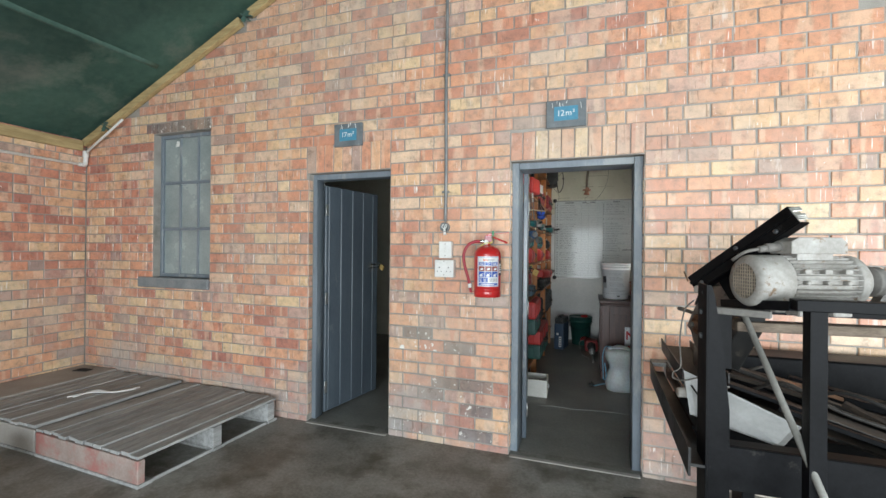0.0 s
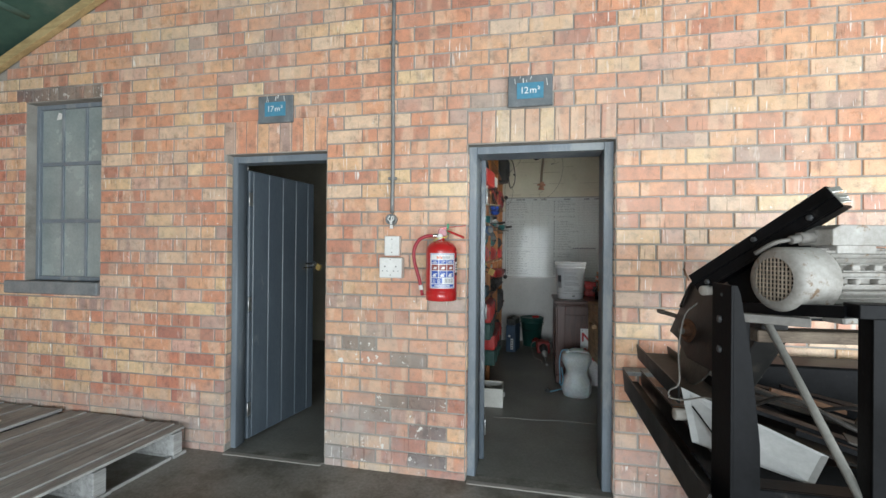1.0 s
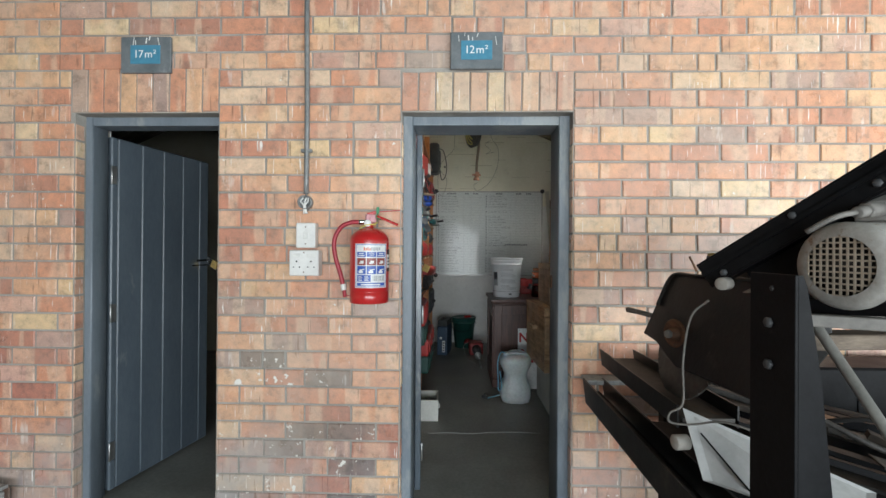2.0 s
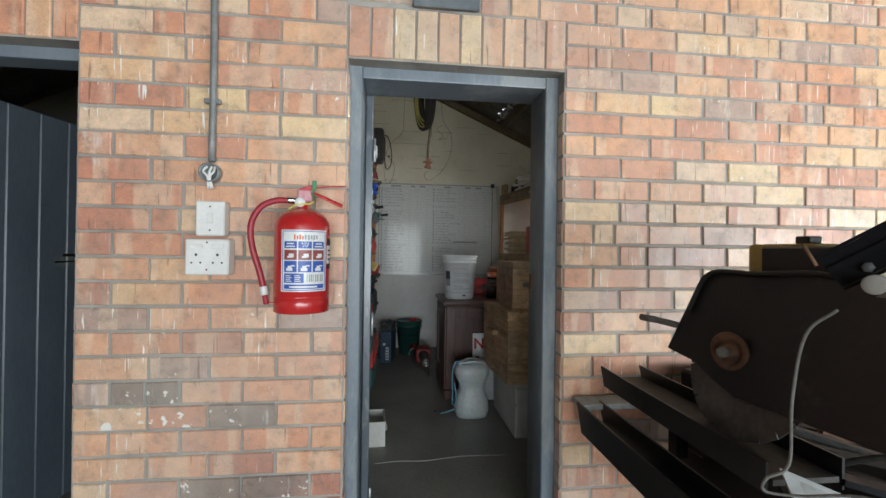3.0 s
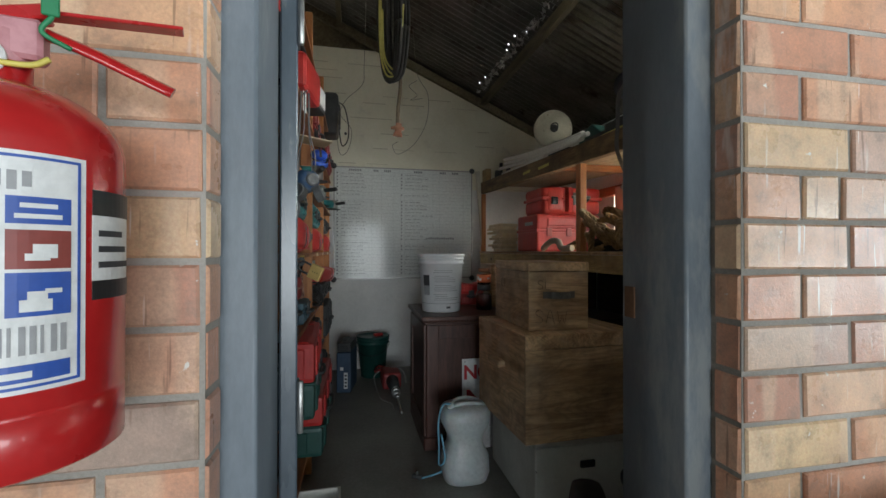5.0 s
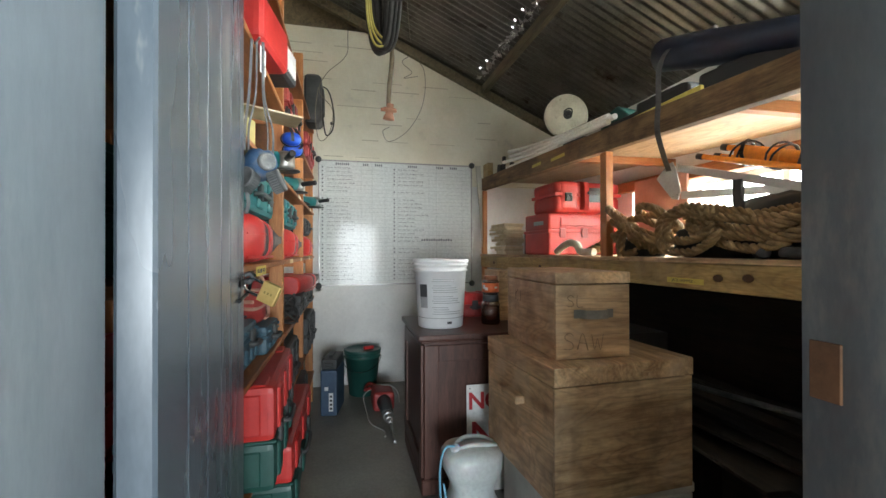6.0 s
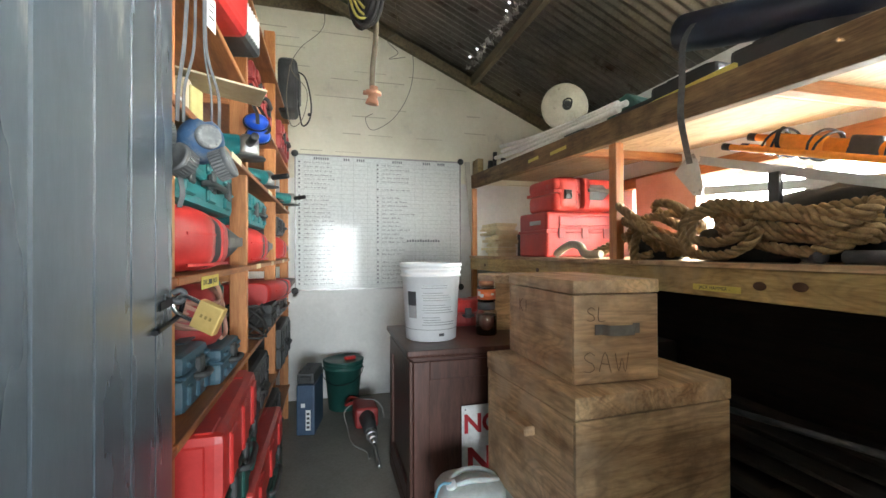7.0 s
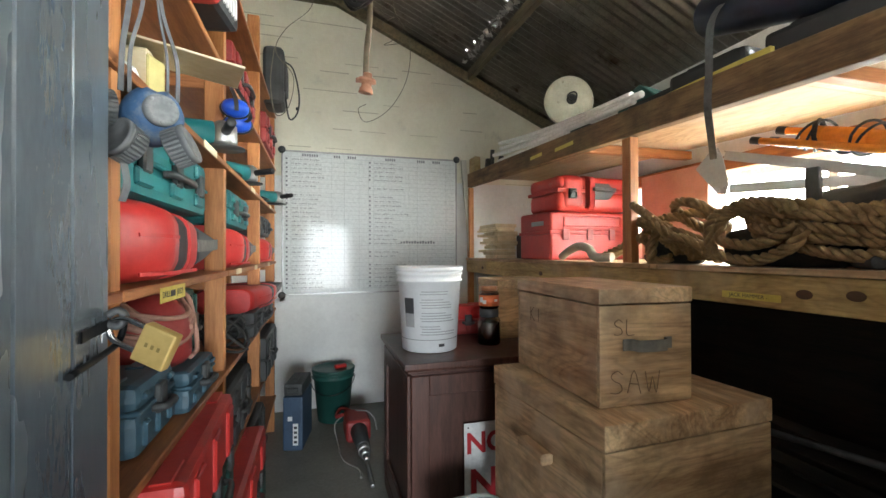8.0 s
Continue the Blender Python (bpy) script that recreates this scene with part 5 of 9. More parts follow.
def tray(bm, x, y0, y1, z, wide, high):
    box(bm, (x, y0, z - high), (x + 0.006, y1, z), 0.001)
    box(bm, (x + wide - 0.006, y0, z - high), (x + wide, y1, z), 0.001)
    box(bm, (x, y0, z - high), (x + wide, y1, z - high + 0.006), 0.001)


def side_rail(bm, a, b, high, thick):
    """A flat plate on edge from a to b, one end cut slanting."""
    a, b = Vector(a), Vector(b)
    along = (b - a)
    n = along.cross(Vector((0, 0, 1))).normalized() * thick
    q = [a, b, b + Vector((0, 0, -high)), a + along * 0.04 + Vector((0, 0, -high))]
    f = [bm.verts.new(p) for p in q]
    g = [bm.verts.new(p + n) for p in q]
    bm.faces.new(f)
    bm.faces.new(g[::-1])
    for i in range(4):
        bm.faces.new((f[i], g[i], g[(i + 1) % 4], f[(i + 1) % 4]))


steel("table_rail", lambda bm: side_rail(bm, (0.515, 2.955, 0.948), (0.50, 2.24, 0.948), 0.065, -0.006), GUARD)
steel("table_rail", lambda bm: side_rail(bm, (0.67, 2.955, 0.948), (0.68, 2.24, 0.948), 0.065, 0.006), GUARD)
steel("table_top", lambda bm: bar(bm, (0.593, 2.94, 0.905), (0.592, 2.24, 0.905), 0.15, 0.012), SCRAP_STEEL, "grimy saw table")
steel("track", lambda bm: (side_rail(bm, (0.466, 3.05, 0.785), (0.44, 1.80, 0.785), 0.10, -0.008), bar(bm, (0.505, 3.03, 0.725), (0.48, 1.80, 0.725), 0.07, 0.01)), GUARD)
steel("track", lambda bm: side_rail(bm, (0.56, 3.04, 0.79), (0.55, 1.97, 0.79), 0.08, 0.008), GUARD)
steel("track_roller", lambda bm: rod(bm, (0.475, 2.205, 0.855), (0.515, 2.21, 0.855), 0.021, 18), DUST, "dusty nylon track roller")
steel("drip_tray", lambda bm: prism(bm, [(0, 0), (0.10, -0.14), (0.9, -0.14), (1.1, 0.0)], 0.5, pose(0.52, 2.25, 0.70)), BLACK_STEEL, "black water tray")


def electric_motor(at, turn):
    """A finned motor lying along local x, fan end at 0."""
    m = thing("electric_motor", "dusty white electric motor with cooling fins and a mesh fan cover", "motor", at, turn)
    R = 0.089
    bm = bm_new()
    lathe(bm, [(0.060, 0.0), (0.078, 0.002), (R, 0.016), (R + 0.001, 0.11), (R - 0.006, 0.118), (R - 0.012, 0.118), (R - 0.012, 0.012), (0.06, 0.004)], 40, pose(0, 0, 0, 0, 90, 0))
    part("fan_cover", bm, MOTOR, m)
    bm = bm_new()
    for k in range(-6, 7):
        y = k * 0.0118
        h = math.sqrt(max(0.0, 0.0765 ** 2 - y * y))
        if h > 0.01:
            bar(bm, (0.004, y, -h), (0.004, y, h), 0.0035, 0.003, up=(1, 0, 0))
            bar(bm, (0.0045, -h, y), (0.0045, h, y), 0.0035, 0.003, up=(1, 0, 0))
    part("mesh_grille", bm, MESH_DUST, m, "square wire mesh over the fan")
    bm = bm_new()
    lathe(bm, [(0, 0.012), (0.08, 0.012), (0.08, 0.016), (0, 0.016)], 30, pose(0, 0, 0, 0, 90, 0))
    part("fan", bm, BLACK, m)
    bm = bm_new()
    rod(bm, (0.112, 0, 0), (0.335, 0, 0), R - 0.016, 36)
    part("body", bm, MOTOR, m)
    for k in range(30):
        a = 2 * math.pi * k / 30
        bm = bm_new()
        m4 = pose(0, 0, 0, math.degrees(a), 0, 0)
        box(bm, (0.118, -0.0016, R - 0.018), (0.325, 0.0016, R - 0.001), 0.0, m4)
        part("fin", bm, MOTOR, m)
    bm = bm_new()
    lathe(bm, [(0, 0.325), (R - 0.002, 0.325), (R, 0.33), (R, 0.352), (R - 0.02, 0.376), (0.035, 0.386), (0.03, 0.40), (0, 0.40)], 40, pose(0, 0, 0, 0, 90, 0))
    part("end_bell", bm, MOTOR, m)
    bm = bm_new()
    rod(bm, (0.40, 0, 0), (0.47, 0, 0), 0.013)
    lathe(bm, [(0, 0.42), (0.05, 0.42), (0.052, 0.426), (0.042, 0.436), (0.052, 0.446), (0.05, 0.452), (0, 0.452)], 28, pose(0, 0, 0, 0, 90, 0))
    part("pulley", bm, DUSTY_STEEL, m)
    for x in (0.155, 0.27):
        for s in (-1, 1):
            bm = bm_new()
            box(bm, (x - 0.03, s * 0.05 - 0.03, -0.112), (x + 0.03, s * 0.05 + 0.03, -0.06), 0.004)
            part("foot", bm, MOTOR, m)
    box_part = bm_new()
    prism(box_part, [(0.10, 0), (0.285, 0), (0.285, 0.038), (0.265, 0.056), (0.125, 0.056), (0.10, 0.042)], 0.10, pose(0.02, -0.055, 0.094), 0.004)
    box(box_part, (0.15, -0.04, 0.07), (0.27, 0.04, 0.096), 0.002)
    part("terminal_box", box_part, MOTOR, m, "white terminal box")
    bm = bm_new()
    rod(bm, (0.12, 0, 0.118), (0.075, 0, 0.114), 0.017, 6)
    rod(bm, (0.08, 0, 0.114), (0.05, 0, 0.108), 0.012)
    tube(bm, [(0.055, 0, 0.11), (0.02, 0.02, 0.10), (0.0, 0.06, 0.07)], 0.006, 8)
    part("cable_gland", bm, DUSTY_STEEL, m)
    for x in (0.15, 0.215, 0.28):
        bm = bm_new()
        rod(bm, (x, -R - 0.004, 0.0), (x, -R + 0.02, 0.0), 0.008, 10)
        part("lug", bm, MOTOR, m)
        bm = bm_new()
        box(bm, (x - 0.012, -R + 0.0, 0.028), (x + 0.012, -R + 0.03, 0.044), 0.002)
        part("lug", bm, MOTOR, m)
    return m


electric_motor((0.558, 1.782, 1.353), 18)

# scrap heaped under and behind the saw
bm = bm_new()
bar(bm, (0.42, 2.995, 0.758), (1.9, 3.0, 0.775), 0.10, 0.022, 0.002)
solid("plank", bm, PALLET, "grey weathered plank lying behind the saw along the wall", "plank")


def slab(bm, corners, thick):
    """A thin sheet between four corners."""
    a = [bm.verts.new(c) for c in corners]
    n = (Vector(corners[1]) - Vector(corners[0])).cross(Vector(corners[3]) - Vector(corners[0])).normalized() * thick
    b = [bm.verts.new(Vector(c) + n) for c in corners]
    bm.faces.new(a)
    bm.faces.new(b[::-1])
    for k in range(4):
        bm.faces.new((a[k], b[k], b[(k + 1) % 4], a[(k + 1) % 4]))


bm = bm_new()
slab(bm, ((0.445, 2.15, 0.933), (0.452, 2.06, 0.775), (0.70, 1.86, 0.762), (0.79, 1.95, 0.812)), 0.006)
panel = solid("metal_panel", bm, SILVER_CARD, "pale grey sheet metal panel leaning under the saw", "panel")
bm = bm_new()
bar(bm, (0.462, 2.088, 0.888), (0.53, 1.995, 0.785), 0.004, 0.012, up=(-0.3, -1, 0))
part("folded_edge", bm, BLACK_STEEL, panel, "dark folded edge")
r0 = random.Random(77)
SCRAP_MATS = (BLACK_STEEL, NEAR_BLACK, NEAR_BLACK, BLACK_STEEL, RUST, SCRAP_STEEL)
for k in range(16):
    bm = bm_new()
    x0, y0 = 0.60 + 0.06 * k + r0.uniform(-0.04, 0.04), 2.0 + r0.uniform(0.0, 0.62)
    bar(bm, (x0, y0, 0.90 - 0.012 * k + r0.uniform(-0.03, 0.02)), (x0 + r0.uniform(0.35, 0.75), y0 - r0.uniform(0.1, 0.4), 0.70 + r0.uniform(-0.04, 0.05)), r0.uniform(0.015, 0.09), r0.uniform(0.004, 0.02), 0.001)
    solid("scrap_bar", bm, SCRAP_MATS[k % 6], "grimy strip of scrap heaped under the saw", "scrap metal", group="scrap under the saw")
for k in range(4):
    bm = bm_new()
    x0 = 0.75 + 0.22 * k
    tube(bm, [(x0, 2.35, 0.82), (x0 + 0.08, 2.22, 0.90 - 0.02 * k), (x0 + 0.22, 2.1, 0.84), (x0 + 0.40, 2.02, 0.80)], 0.008, 7)
    solid("scrap_cable", bm, RUBBER if k % 2 else SCRAP_STEEL, "bent end of cable in the scrap heap", "cable", group="scrap under the saw")
for i, (a, b, w, h, mat, lab) in enumerate((
        ((0.62, 2.45, 0.88), (1.30, 2.0, 0.66), 0.05, 0.012, BLACK_STEEL, "black steel strip in the scrap heap"),
        ((0.66, 2.55, 0.90), (1.45, 2.05, 0.70), 0.03, 0.02, SCRAP_STEEL, "dusty steel bar in the scrap heap"),
        ((0.70, 2.62, 0.86), (1.6, 2.2, 0.74), 0.04, 0.03, BLACK_STEEL, "black angle iron in the scrap heap"),
        ((0.86, 1.95, 0.72), (1.05, 1.86, 0.62), 0.05, 0.02, BATTEN_X, "short yellow offcut of wood"),
        ((0.64, 2.35, 0.78), (1.15, 2.05, 0.70), 0.09, 0.012, SCRAP_STEEL, "dusty flat bar in the scrap heap"))):
    bm = bm_new()
    bar(bm, a, b, w, h, 0.001)
    solid("scrap_bar", bm, mat, lab, "scrap metal", group="scrap under the saw")
bm = bm_new()
box(bm, (0, 0, 0), (1.3, 0.22, 0.30), 0.01)
solid("steel_trough", bm, BLACK_STEEL, "long black steel trough standing behind the saw", "trough", (0.82, 2.74, 0.60), 0)
trestle = thing("trestle", "black steel trestle under the trough", "trestle", (0.82, 2.74, 0.0))
for x in (0.02, 1.2):
    bm = bm_new()
    box(bm, (x, 0.02, 0.0), (x + 0.06, 0.2, 0.598), 0.004)
    part("leg", bm, BLACK_STEEL, trestle)
bm = bm_new()
lathe(bm, [(0.06, 0.0), (0.10, -0.01), (0.13, 0.02), (0.14, 0.06), (0.13, 0.1), (0.10, 0.13), (0.06, 0.12), (0.055, 0.06), (0.06, 0.0)], 26)
solid("rubber_wheel", bm, RUBBER, "small worn rubber wheel under the saw", "wheel", (0.98, 2.1, 0.0), 0)
bm = bm_new()
box(bm, (0, 0, 0), (0.4, 0.3, 0.02), 0.003)
box(bm, (0.05, 0.04, 0.02), (0.42, 0.25, 0.04), 0.003)
solid("board_offcut", bm, PALLET, "dusty offcuts of board on the floor under the saw", "board", (1.05, 1.4, 0.0), 12)
bm = bm_new()
tube(bm, [(0.0, 0.0, 0.03), (0.10, 0.05, 0.015), (0.25, 0.02, 0.012), (0.3, 0.12, 0.012)], 0.012, 8)
solid("hose_offcut", bm, RUBBER, "bit of black hose lying beside the saw", "hose", (0.25, 2.7, 0.0))

# ---- the tool rack in the store ----
RACK_F, RACK_B = -0.532, -0.885
RACK_POSTS = (3.45, 4.225, 5.10, 6.06, 6.93)
RACK_LEVELS = (0.28, 0.61, 0.955, 1.313, 1.70, 2.03, 2.44)
rack = thing("tool_rack", "stained pine tool rack crowded with power tool cases", "rack", (0, 0, 0))
for y in RACK_POSTS:
    for x, w in ((RACK_F, 0.064), (RACK_B + 0.045, 0.045)):
        bm = bm_new()
        box(bm, (x - w, y - 0.02, 0.0), (x, y + 0.02, 2.75), 0.003)
        part("post", bm, PINE_Z, rack)
    for z in RACK_LEVELS:
        bm = bm_new()
        box(bm, (RACK_B + 0.046, y - 0.018, z - 0.066), (RACK_F - 0.065, y + 0.018, z - 0.021), 0.003)
        part("cross_bar", bm, PINE_X, rack)
for z in RACK_LEVELS:
    for y0, y1 in zip(RACK_POSTS, RACK_POSTS[1:]):
        bm = bm_new()
        box(bm, (RACK_B + 0.004, y0 - (0.02 if y0 < 3.5 else -0.0015), z - 0.02), (RACK_F + 0.012, y1 - 0.0015, z), 0.003)
        part("shelf_board", bm, PINE_Y, rack)


def tape_label(parent, at, m, length, high=0.028, material=YELLOW, text="", size=0.018):
    bm2 = bm_new()
    box(bm2, (-length / 2, -high / 2, 0), (length / 2, high / 2, 0.0012), 0.0)
    ob2 = part("tape_label", bm2, material, parent, "printed tape label")
    ob2.matrix_local = Matrix.Translation(at) @ m
    if text:
        lettering("writing", text, size, INK, ob2, pose(0, 0, 0.0013), 0.0003)
    return ob2


FACE_X = pose(0, 0, 0, 90, 0, 90)      # reads along +y, faces +x
tape_label(rack, (RACK_F + 0.0135, 4.475, 1.288), FACE_X, 0.17, 0.032, YELLOW)
lettering("writing", "DRILL", 0.019, INK, rack.children[-1], pose(-0.048, 0, 0.0013), 0.0003)
lettering("writing", "(RED)", 0.019, INK, rack.children[-1], pose(0.044, 0, 0.0013), 0.0003)
bm = bm_new()
box(bm, (-0.022, -0.0068, 0.0013), (0.010, 0.0068, 0.0018))
part("brand_bar", bm, INK, rack.children[-1])
for y, z, w in ((4.82, 1.69, 0.16), (5.3, 1.303, 0.12), (5.8, 1.303, 0.10), (6.4, 1.303, 0.12), (6.5, 1.69, 0.1), (5.7, 1.69, 0.14)):
    tape_label(rack, (RACK_F + 0.0135, y, z), FACE_X, w, 0.022, PAPER)


def tool_case(label, at, turn, L, W, H, lid, base, split=0.5, nose=False, colour="", latches=2, tip=(0, 0), group="tool cases on the rack"):
    """A moulded tool case; long side along local x, latches and handle on the -y side."""
    c = thing("tool_case", label, "tool case", at, turn, group, tip)
    b = min(0.022, H * 0.16)
    if nose:
        def section(u, out):
            """Outline of the case at a share u of its length: a soft, rounded box that runs out to a beak."""
            low = 0.0 if u < 0.4 else 0.40 * ((u - 0.4) / 0.6) ** 1.7
            high = 1.0 if u < 0.15 else 1.0 - 0.36 * ((u - 0.15) / 0.85) ** 1.6
            wide2 = 1.0 - 0.07 * max(0.0, u - 0.55) / 0.45 - 0.34 * max(0.0, 0.22 - u) / 0.22
            hw, hh, zc = W / 2 * wide2 + out, (high - low) * H / 2 + out, (high + low) * H / 2
            ring = []
            for k in range(24):
                a = TAU * k / 24
                cx, cz = math.cos(a), math.sin(a)
                ring.append((u * L, W / 2 + hw * math.copysign(abs(cx) ** 0.42, cx), zc + hh * math.copysign(abs(cz) ** 0.55, cz)))
            return ring
        for nm, u0, u1, out, m in (("shell", 0.0, 0.31, 0.0, lid), ("clasp_band", 0.311, 0.43, -0.003, CHARCOAL), ("shell", 0.431, 0.53, 0.002, lid), ("end_cap", 0.531, 1.0, -0.001, CHARCOAL)):
            bm2 = bm_new()
            rings = [[bm2.verts.new(q) for q in section(u0 + (u1 - u0) * i / 6, out)] for i in range(7)]
            for r2, s2 in zip(rings, rings[1:]):
                for k in range(24):
                    bm2.faces.new((r2[k], r2[(k + 1) % 24], s2[(k + 1) % 24], s2[k])).smooth = True
            bm2.faces.new(rings[0][::-1])
            bm2.faces.new(rings[-1])
            part(nm, bm2, m, c)
        for z, u1, m in ((0.56, 0.30, lid), (0.12, 0.52, lid), (0.50, 0.97, DUSTY_STEEL)):
            u0 = 0.10 if u1 < 0.9 else 0.56
            bm2 = bm_new()
            line = [section(u0 + (u1 - u0) * j / 8, 0.0005)[12] for j in range(9)]
            ribbon(bm2, [(q[0], q[1], H * z if m == lid else q[2]) for q in line], 0.007 if m == lid else 0.03, 0.005, (0, 0, 1), 2)
            part("moulded_strip", bm2, m, c)
        return c
    else:
        for nm, z0, z1, m in (("base", 0.0, H * split - 0.002, base), ("lid", H * split + 0.002, H, lid)):
            bm2 = bm_new()
            box(bm2, (0, 0, z0), (L, W, z1), b, None, 2)
            part(nm, bm2, m, c)
            for k in range(3):
                bm2 = bm_new()
                x = L * (0.17 + 0.33 * k)
                box(bm2, (x - L * 0.07, -0.009, z0 + 0.02), (x + L * 0.07, W + 0.009, z1 - 0.02), 0.005)
                part("moulded_rib", bm2, m, c)
            bm2 = bm_new()
            box(bm2, (-0.005, W * 0.22, z0 + 0.022), (L + 0.005, W * 0.78, z1 - 0.022), 0.004)
            part("end_panel", bm2, m, c)
    bm2 = bm_new()
    box(bm2, (0.004, -0.004, H * split - 0.005), (L * (0.55 if nose else 1) - 0.004, W + 0.004, H * split + 0.005), 0.003)
    part("rim", bm2, base, c)
    for i in range(latches):
        x = L * (i + 0.5) / latches
        bm2 = bm_new()
        box(bm2, (x - 0.022, -0.014, H * split - 0.03), (x + 0.022, 0.002, H * split + 0.035), 0.004)
        part("latch", bm2, CHARCOAL, c, "dark latch")
    bm2 = bm_new()
    tube(bm2, [(L * 0.36, 0.0, H * split - 0.012), (L * 0.38, -0.024, H * split - 0.012), (L * 0.5, -0.028, H * split - 0.012), (L * 0.62, -0.024, H * split - 0.012), (L * 0.64, 0.0, H * split - 0.012)], 0.009, 8, 5)
    part("handle", bm2, CHARCOAL, c)
    for x in (0.1, 0.9):
        for yy in (0.25, 0.75):
            if not nose:
                bm2 = bm_new()
                box(bm2, (L * x - 0.05, W * yy - 0.02, H - 0.001), (L * x + 0.05, W * yy + 0.02, H + 0.005), 0.003)
                part("raised_panel", bm2, lid, c)
    return c


TAU = 2 * math.pi
# 90 degrees: the long side runs along the rack, handle towards the room
tool_case("red moulded drill case with a black rounded end on the rack", (-0.498, 4.252, 1.315), 90, 0.62, 0.34, 0.172, RED_CASE, RED_CASE, 0.55, True)
tool_case("teal drill case lying on a red case", (-0.545, 4.27, 1.490), 90, 0.62, 0.30, 0.155, TEAL, TEAL, 0.5, latches=3)
tool_case("red moulded tool case in the middle bay of the rack", (-0.50, 5.130, 1.315), 90, 0.60, 0.34, 0.165, RED_CASE, RED_CASE, 0.5, True)
tool_case("teal tool case lying on a red case", (-0.53, 5.16, 1.483), 90, 0.46, 0.30, 0.14, TEAL, TEAL, 0.5)
tool_case("red moulded tool case at the far end of the rack", (-0.50, 6.09, 1.315), 90, 0.60, 0.34, 0.16, RED_CASE, RED_CASE, 0.5, True)
tool_case("grey tool case lying on a far red case", (-0.52, 6.12, 1.478), 90, 0.34, 0.32, 0.12, CHARCOAL, CHARCOAL, 0.5)
tool_case("long red case over a green base sticking out of the rack", (-0.447, 4.305, 0.612), 92, 0.58, 0.19, 0.325, RED_CASE, GREEN_DARK, 0.47, latches=3)
tool_case("slate blue tool case on the rack", (-0.556, 4.385, 0.957), 90, 0.23, 0.25, 0.150, SLATE, SLATE, 0.62, latches=1)
tool_case("slate blue tool case under the cable reel", (-0.526, 4.635, 0.957), 90, 0.27, 0.30, 0.110, SLATE, SLATE, 0.62, latches=1)
tool_case("red case over a green base low in the rack", (-0.44, 4.68, 0.282), 90, 0.84, 0.34, 0.305, RED_CASE, GREEN_DARK, 0.5, latches=2)
tool_case("dark grey tool case low in the rack", (-0.50, 5.60, 0.282), 90, 0.40, 0.34, 0.26, CHARCOAL, CHARCOAL, 0.5)
tool_case("red tool case on the middle shelf of the rack", (-0.46, 5.62, 1.085), 90, 1.25, 0.36, 0.115, RED_CASE, RED_CASE, 0.5, True)
tool_case("grey tool case under a red one on the middle shelf", (-0.505, 5.66, 0.957), 90, 0.9, 0.34, 0.126, CHARCOAL, CHARCOAL, 0.5)
tool_case("black tool case on the lower shelf of the rack", (-0.52, 5.14, 0.612), 90, 0.50, 0.33, 0.24, CHARCOAL, CHARCOAL, 0.5)
tool_case("charcoal tool case at the far end of the lower shelf", (-0.50, 6.10, 0.612), 90, 0.60, 0.33, 0.26, CHARCOAL, CHARCOAL, 0.5)
tool_case("dark teal case behind the cable reel on the rack", (-0.62, 4.925, 0.957), 90, 0.15, 0.25, 0.30, GREEN_DARK, GREEN_DARK, 0.6)
tool_case("dark red tool case on the upper shelf", (-0.52, 5.18, 2.032), 90, 0.6, 0.34, 0.17, RED_DARK, RED_DARK, 0.5)
tool_case("brown red tool case on the upper shelf", (-0.50, 6.1, 2.032), 90, 0.5, 0.34, 0.19, RED_DARK, RED_DARK, 0.5)
tool_case("red tool case behind the open door on the rack", (-0.56, 3.48, 0.957), 90, 0.6, 0.3, 0.2, RED_CASE, RED_CASE, 0.5)
tool_case("dark green tool case behind the open door on the rack", (-0.56, 3.5, 1.315), 90, 0.6, 0.3, 0.2, GREEN_DARK, GREEN_DARK, 0.5)
tool_case("red tool case behind the open door low in the rack", (-0.56, 3.48, 0.612), 90, 0.62, 0.3, 0.22, RED_CASE, CHARCOAL, 0.5)


def grinder(label, at, turn, body):
    """A hand grinder: barrel, gearhead, disc and side handle."""
    g = thing("grinder", label, "power tool", at, turn, "loose power tools on the rack")
    bm2 = bm_new()
    rod(bm2, (0, 0, 0.042), (0.17, 0, 0.046), 0.034, 18, 0.038)
    part("barrel", bm2, body, g)
    bm2 = bm_new()
    lathe(bm2, [(0, 0), (0.036, 0), (0.04, 0.01), (0.038, 0.06), (0.02, 0.075), (0, 0.075)], 20, pose(0.2, 0, 0.012))
    part("gearhead", bm2, STEEL, g)
    bm2 = bm_new()
    lathe(bm2, [(0, 0.001), (0.062, 0.001), (0.062, 0.006), (0, 0.008)], 28, pose(0.2, 0, 0.0))
    part("disc", bm2, CHARCOAL, g)
    bm2 = bm_new()
    rod(bm2, (0.2, -0.036, 0.05), (0.2, -0.13, 0.055), 0.014)
    part("side_handle", bm2, BLACK, g)
    bm2 = bm_new()
    tube(bm2, [(0, 0, 0.045), (-0.05, 0.02, 0.03), (-0.09, -0.04, 0.008), (-0.03, -0.09, 0.008), (0.05, -0.08, 0.01), (0.02, -0.05, 0.03)], 0.006, 7)
    part("cord", bm2, RUBBER, g)
    return g


grinder("teal angle grinder on the upper rack shelf", (-0.68, 4.80, 1.702), 20, TEAL)
grinder("teal angle grinder with its cord on the rack", (-0.62, 5.40, 1.702), 60, TEAL)
grinder("teal hand tool on the far rack shelf", (-0.60, 6.3, 1.702), 50, TEAL)
bm = bm_new()
box(bm, (-0.17, -0.10, 0.0), (0.17, 0.10, 0.006), 0.001)
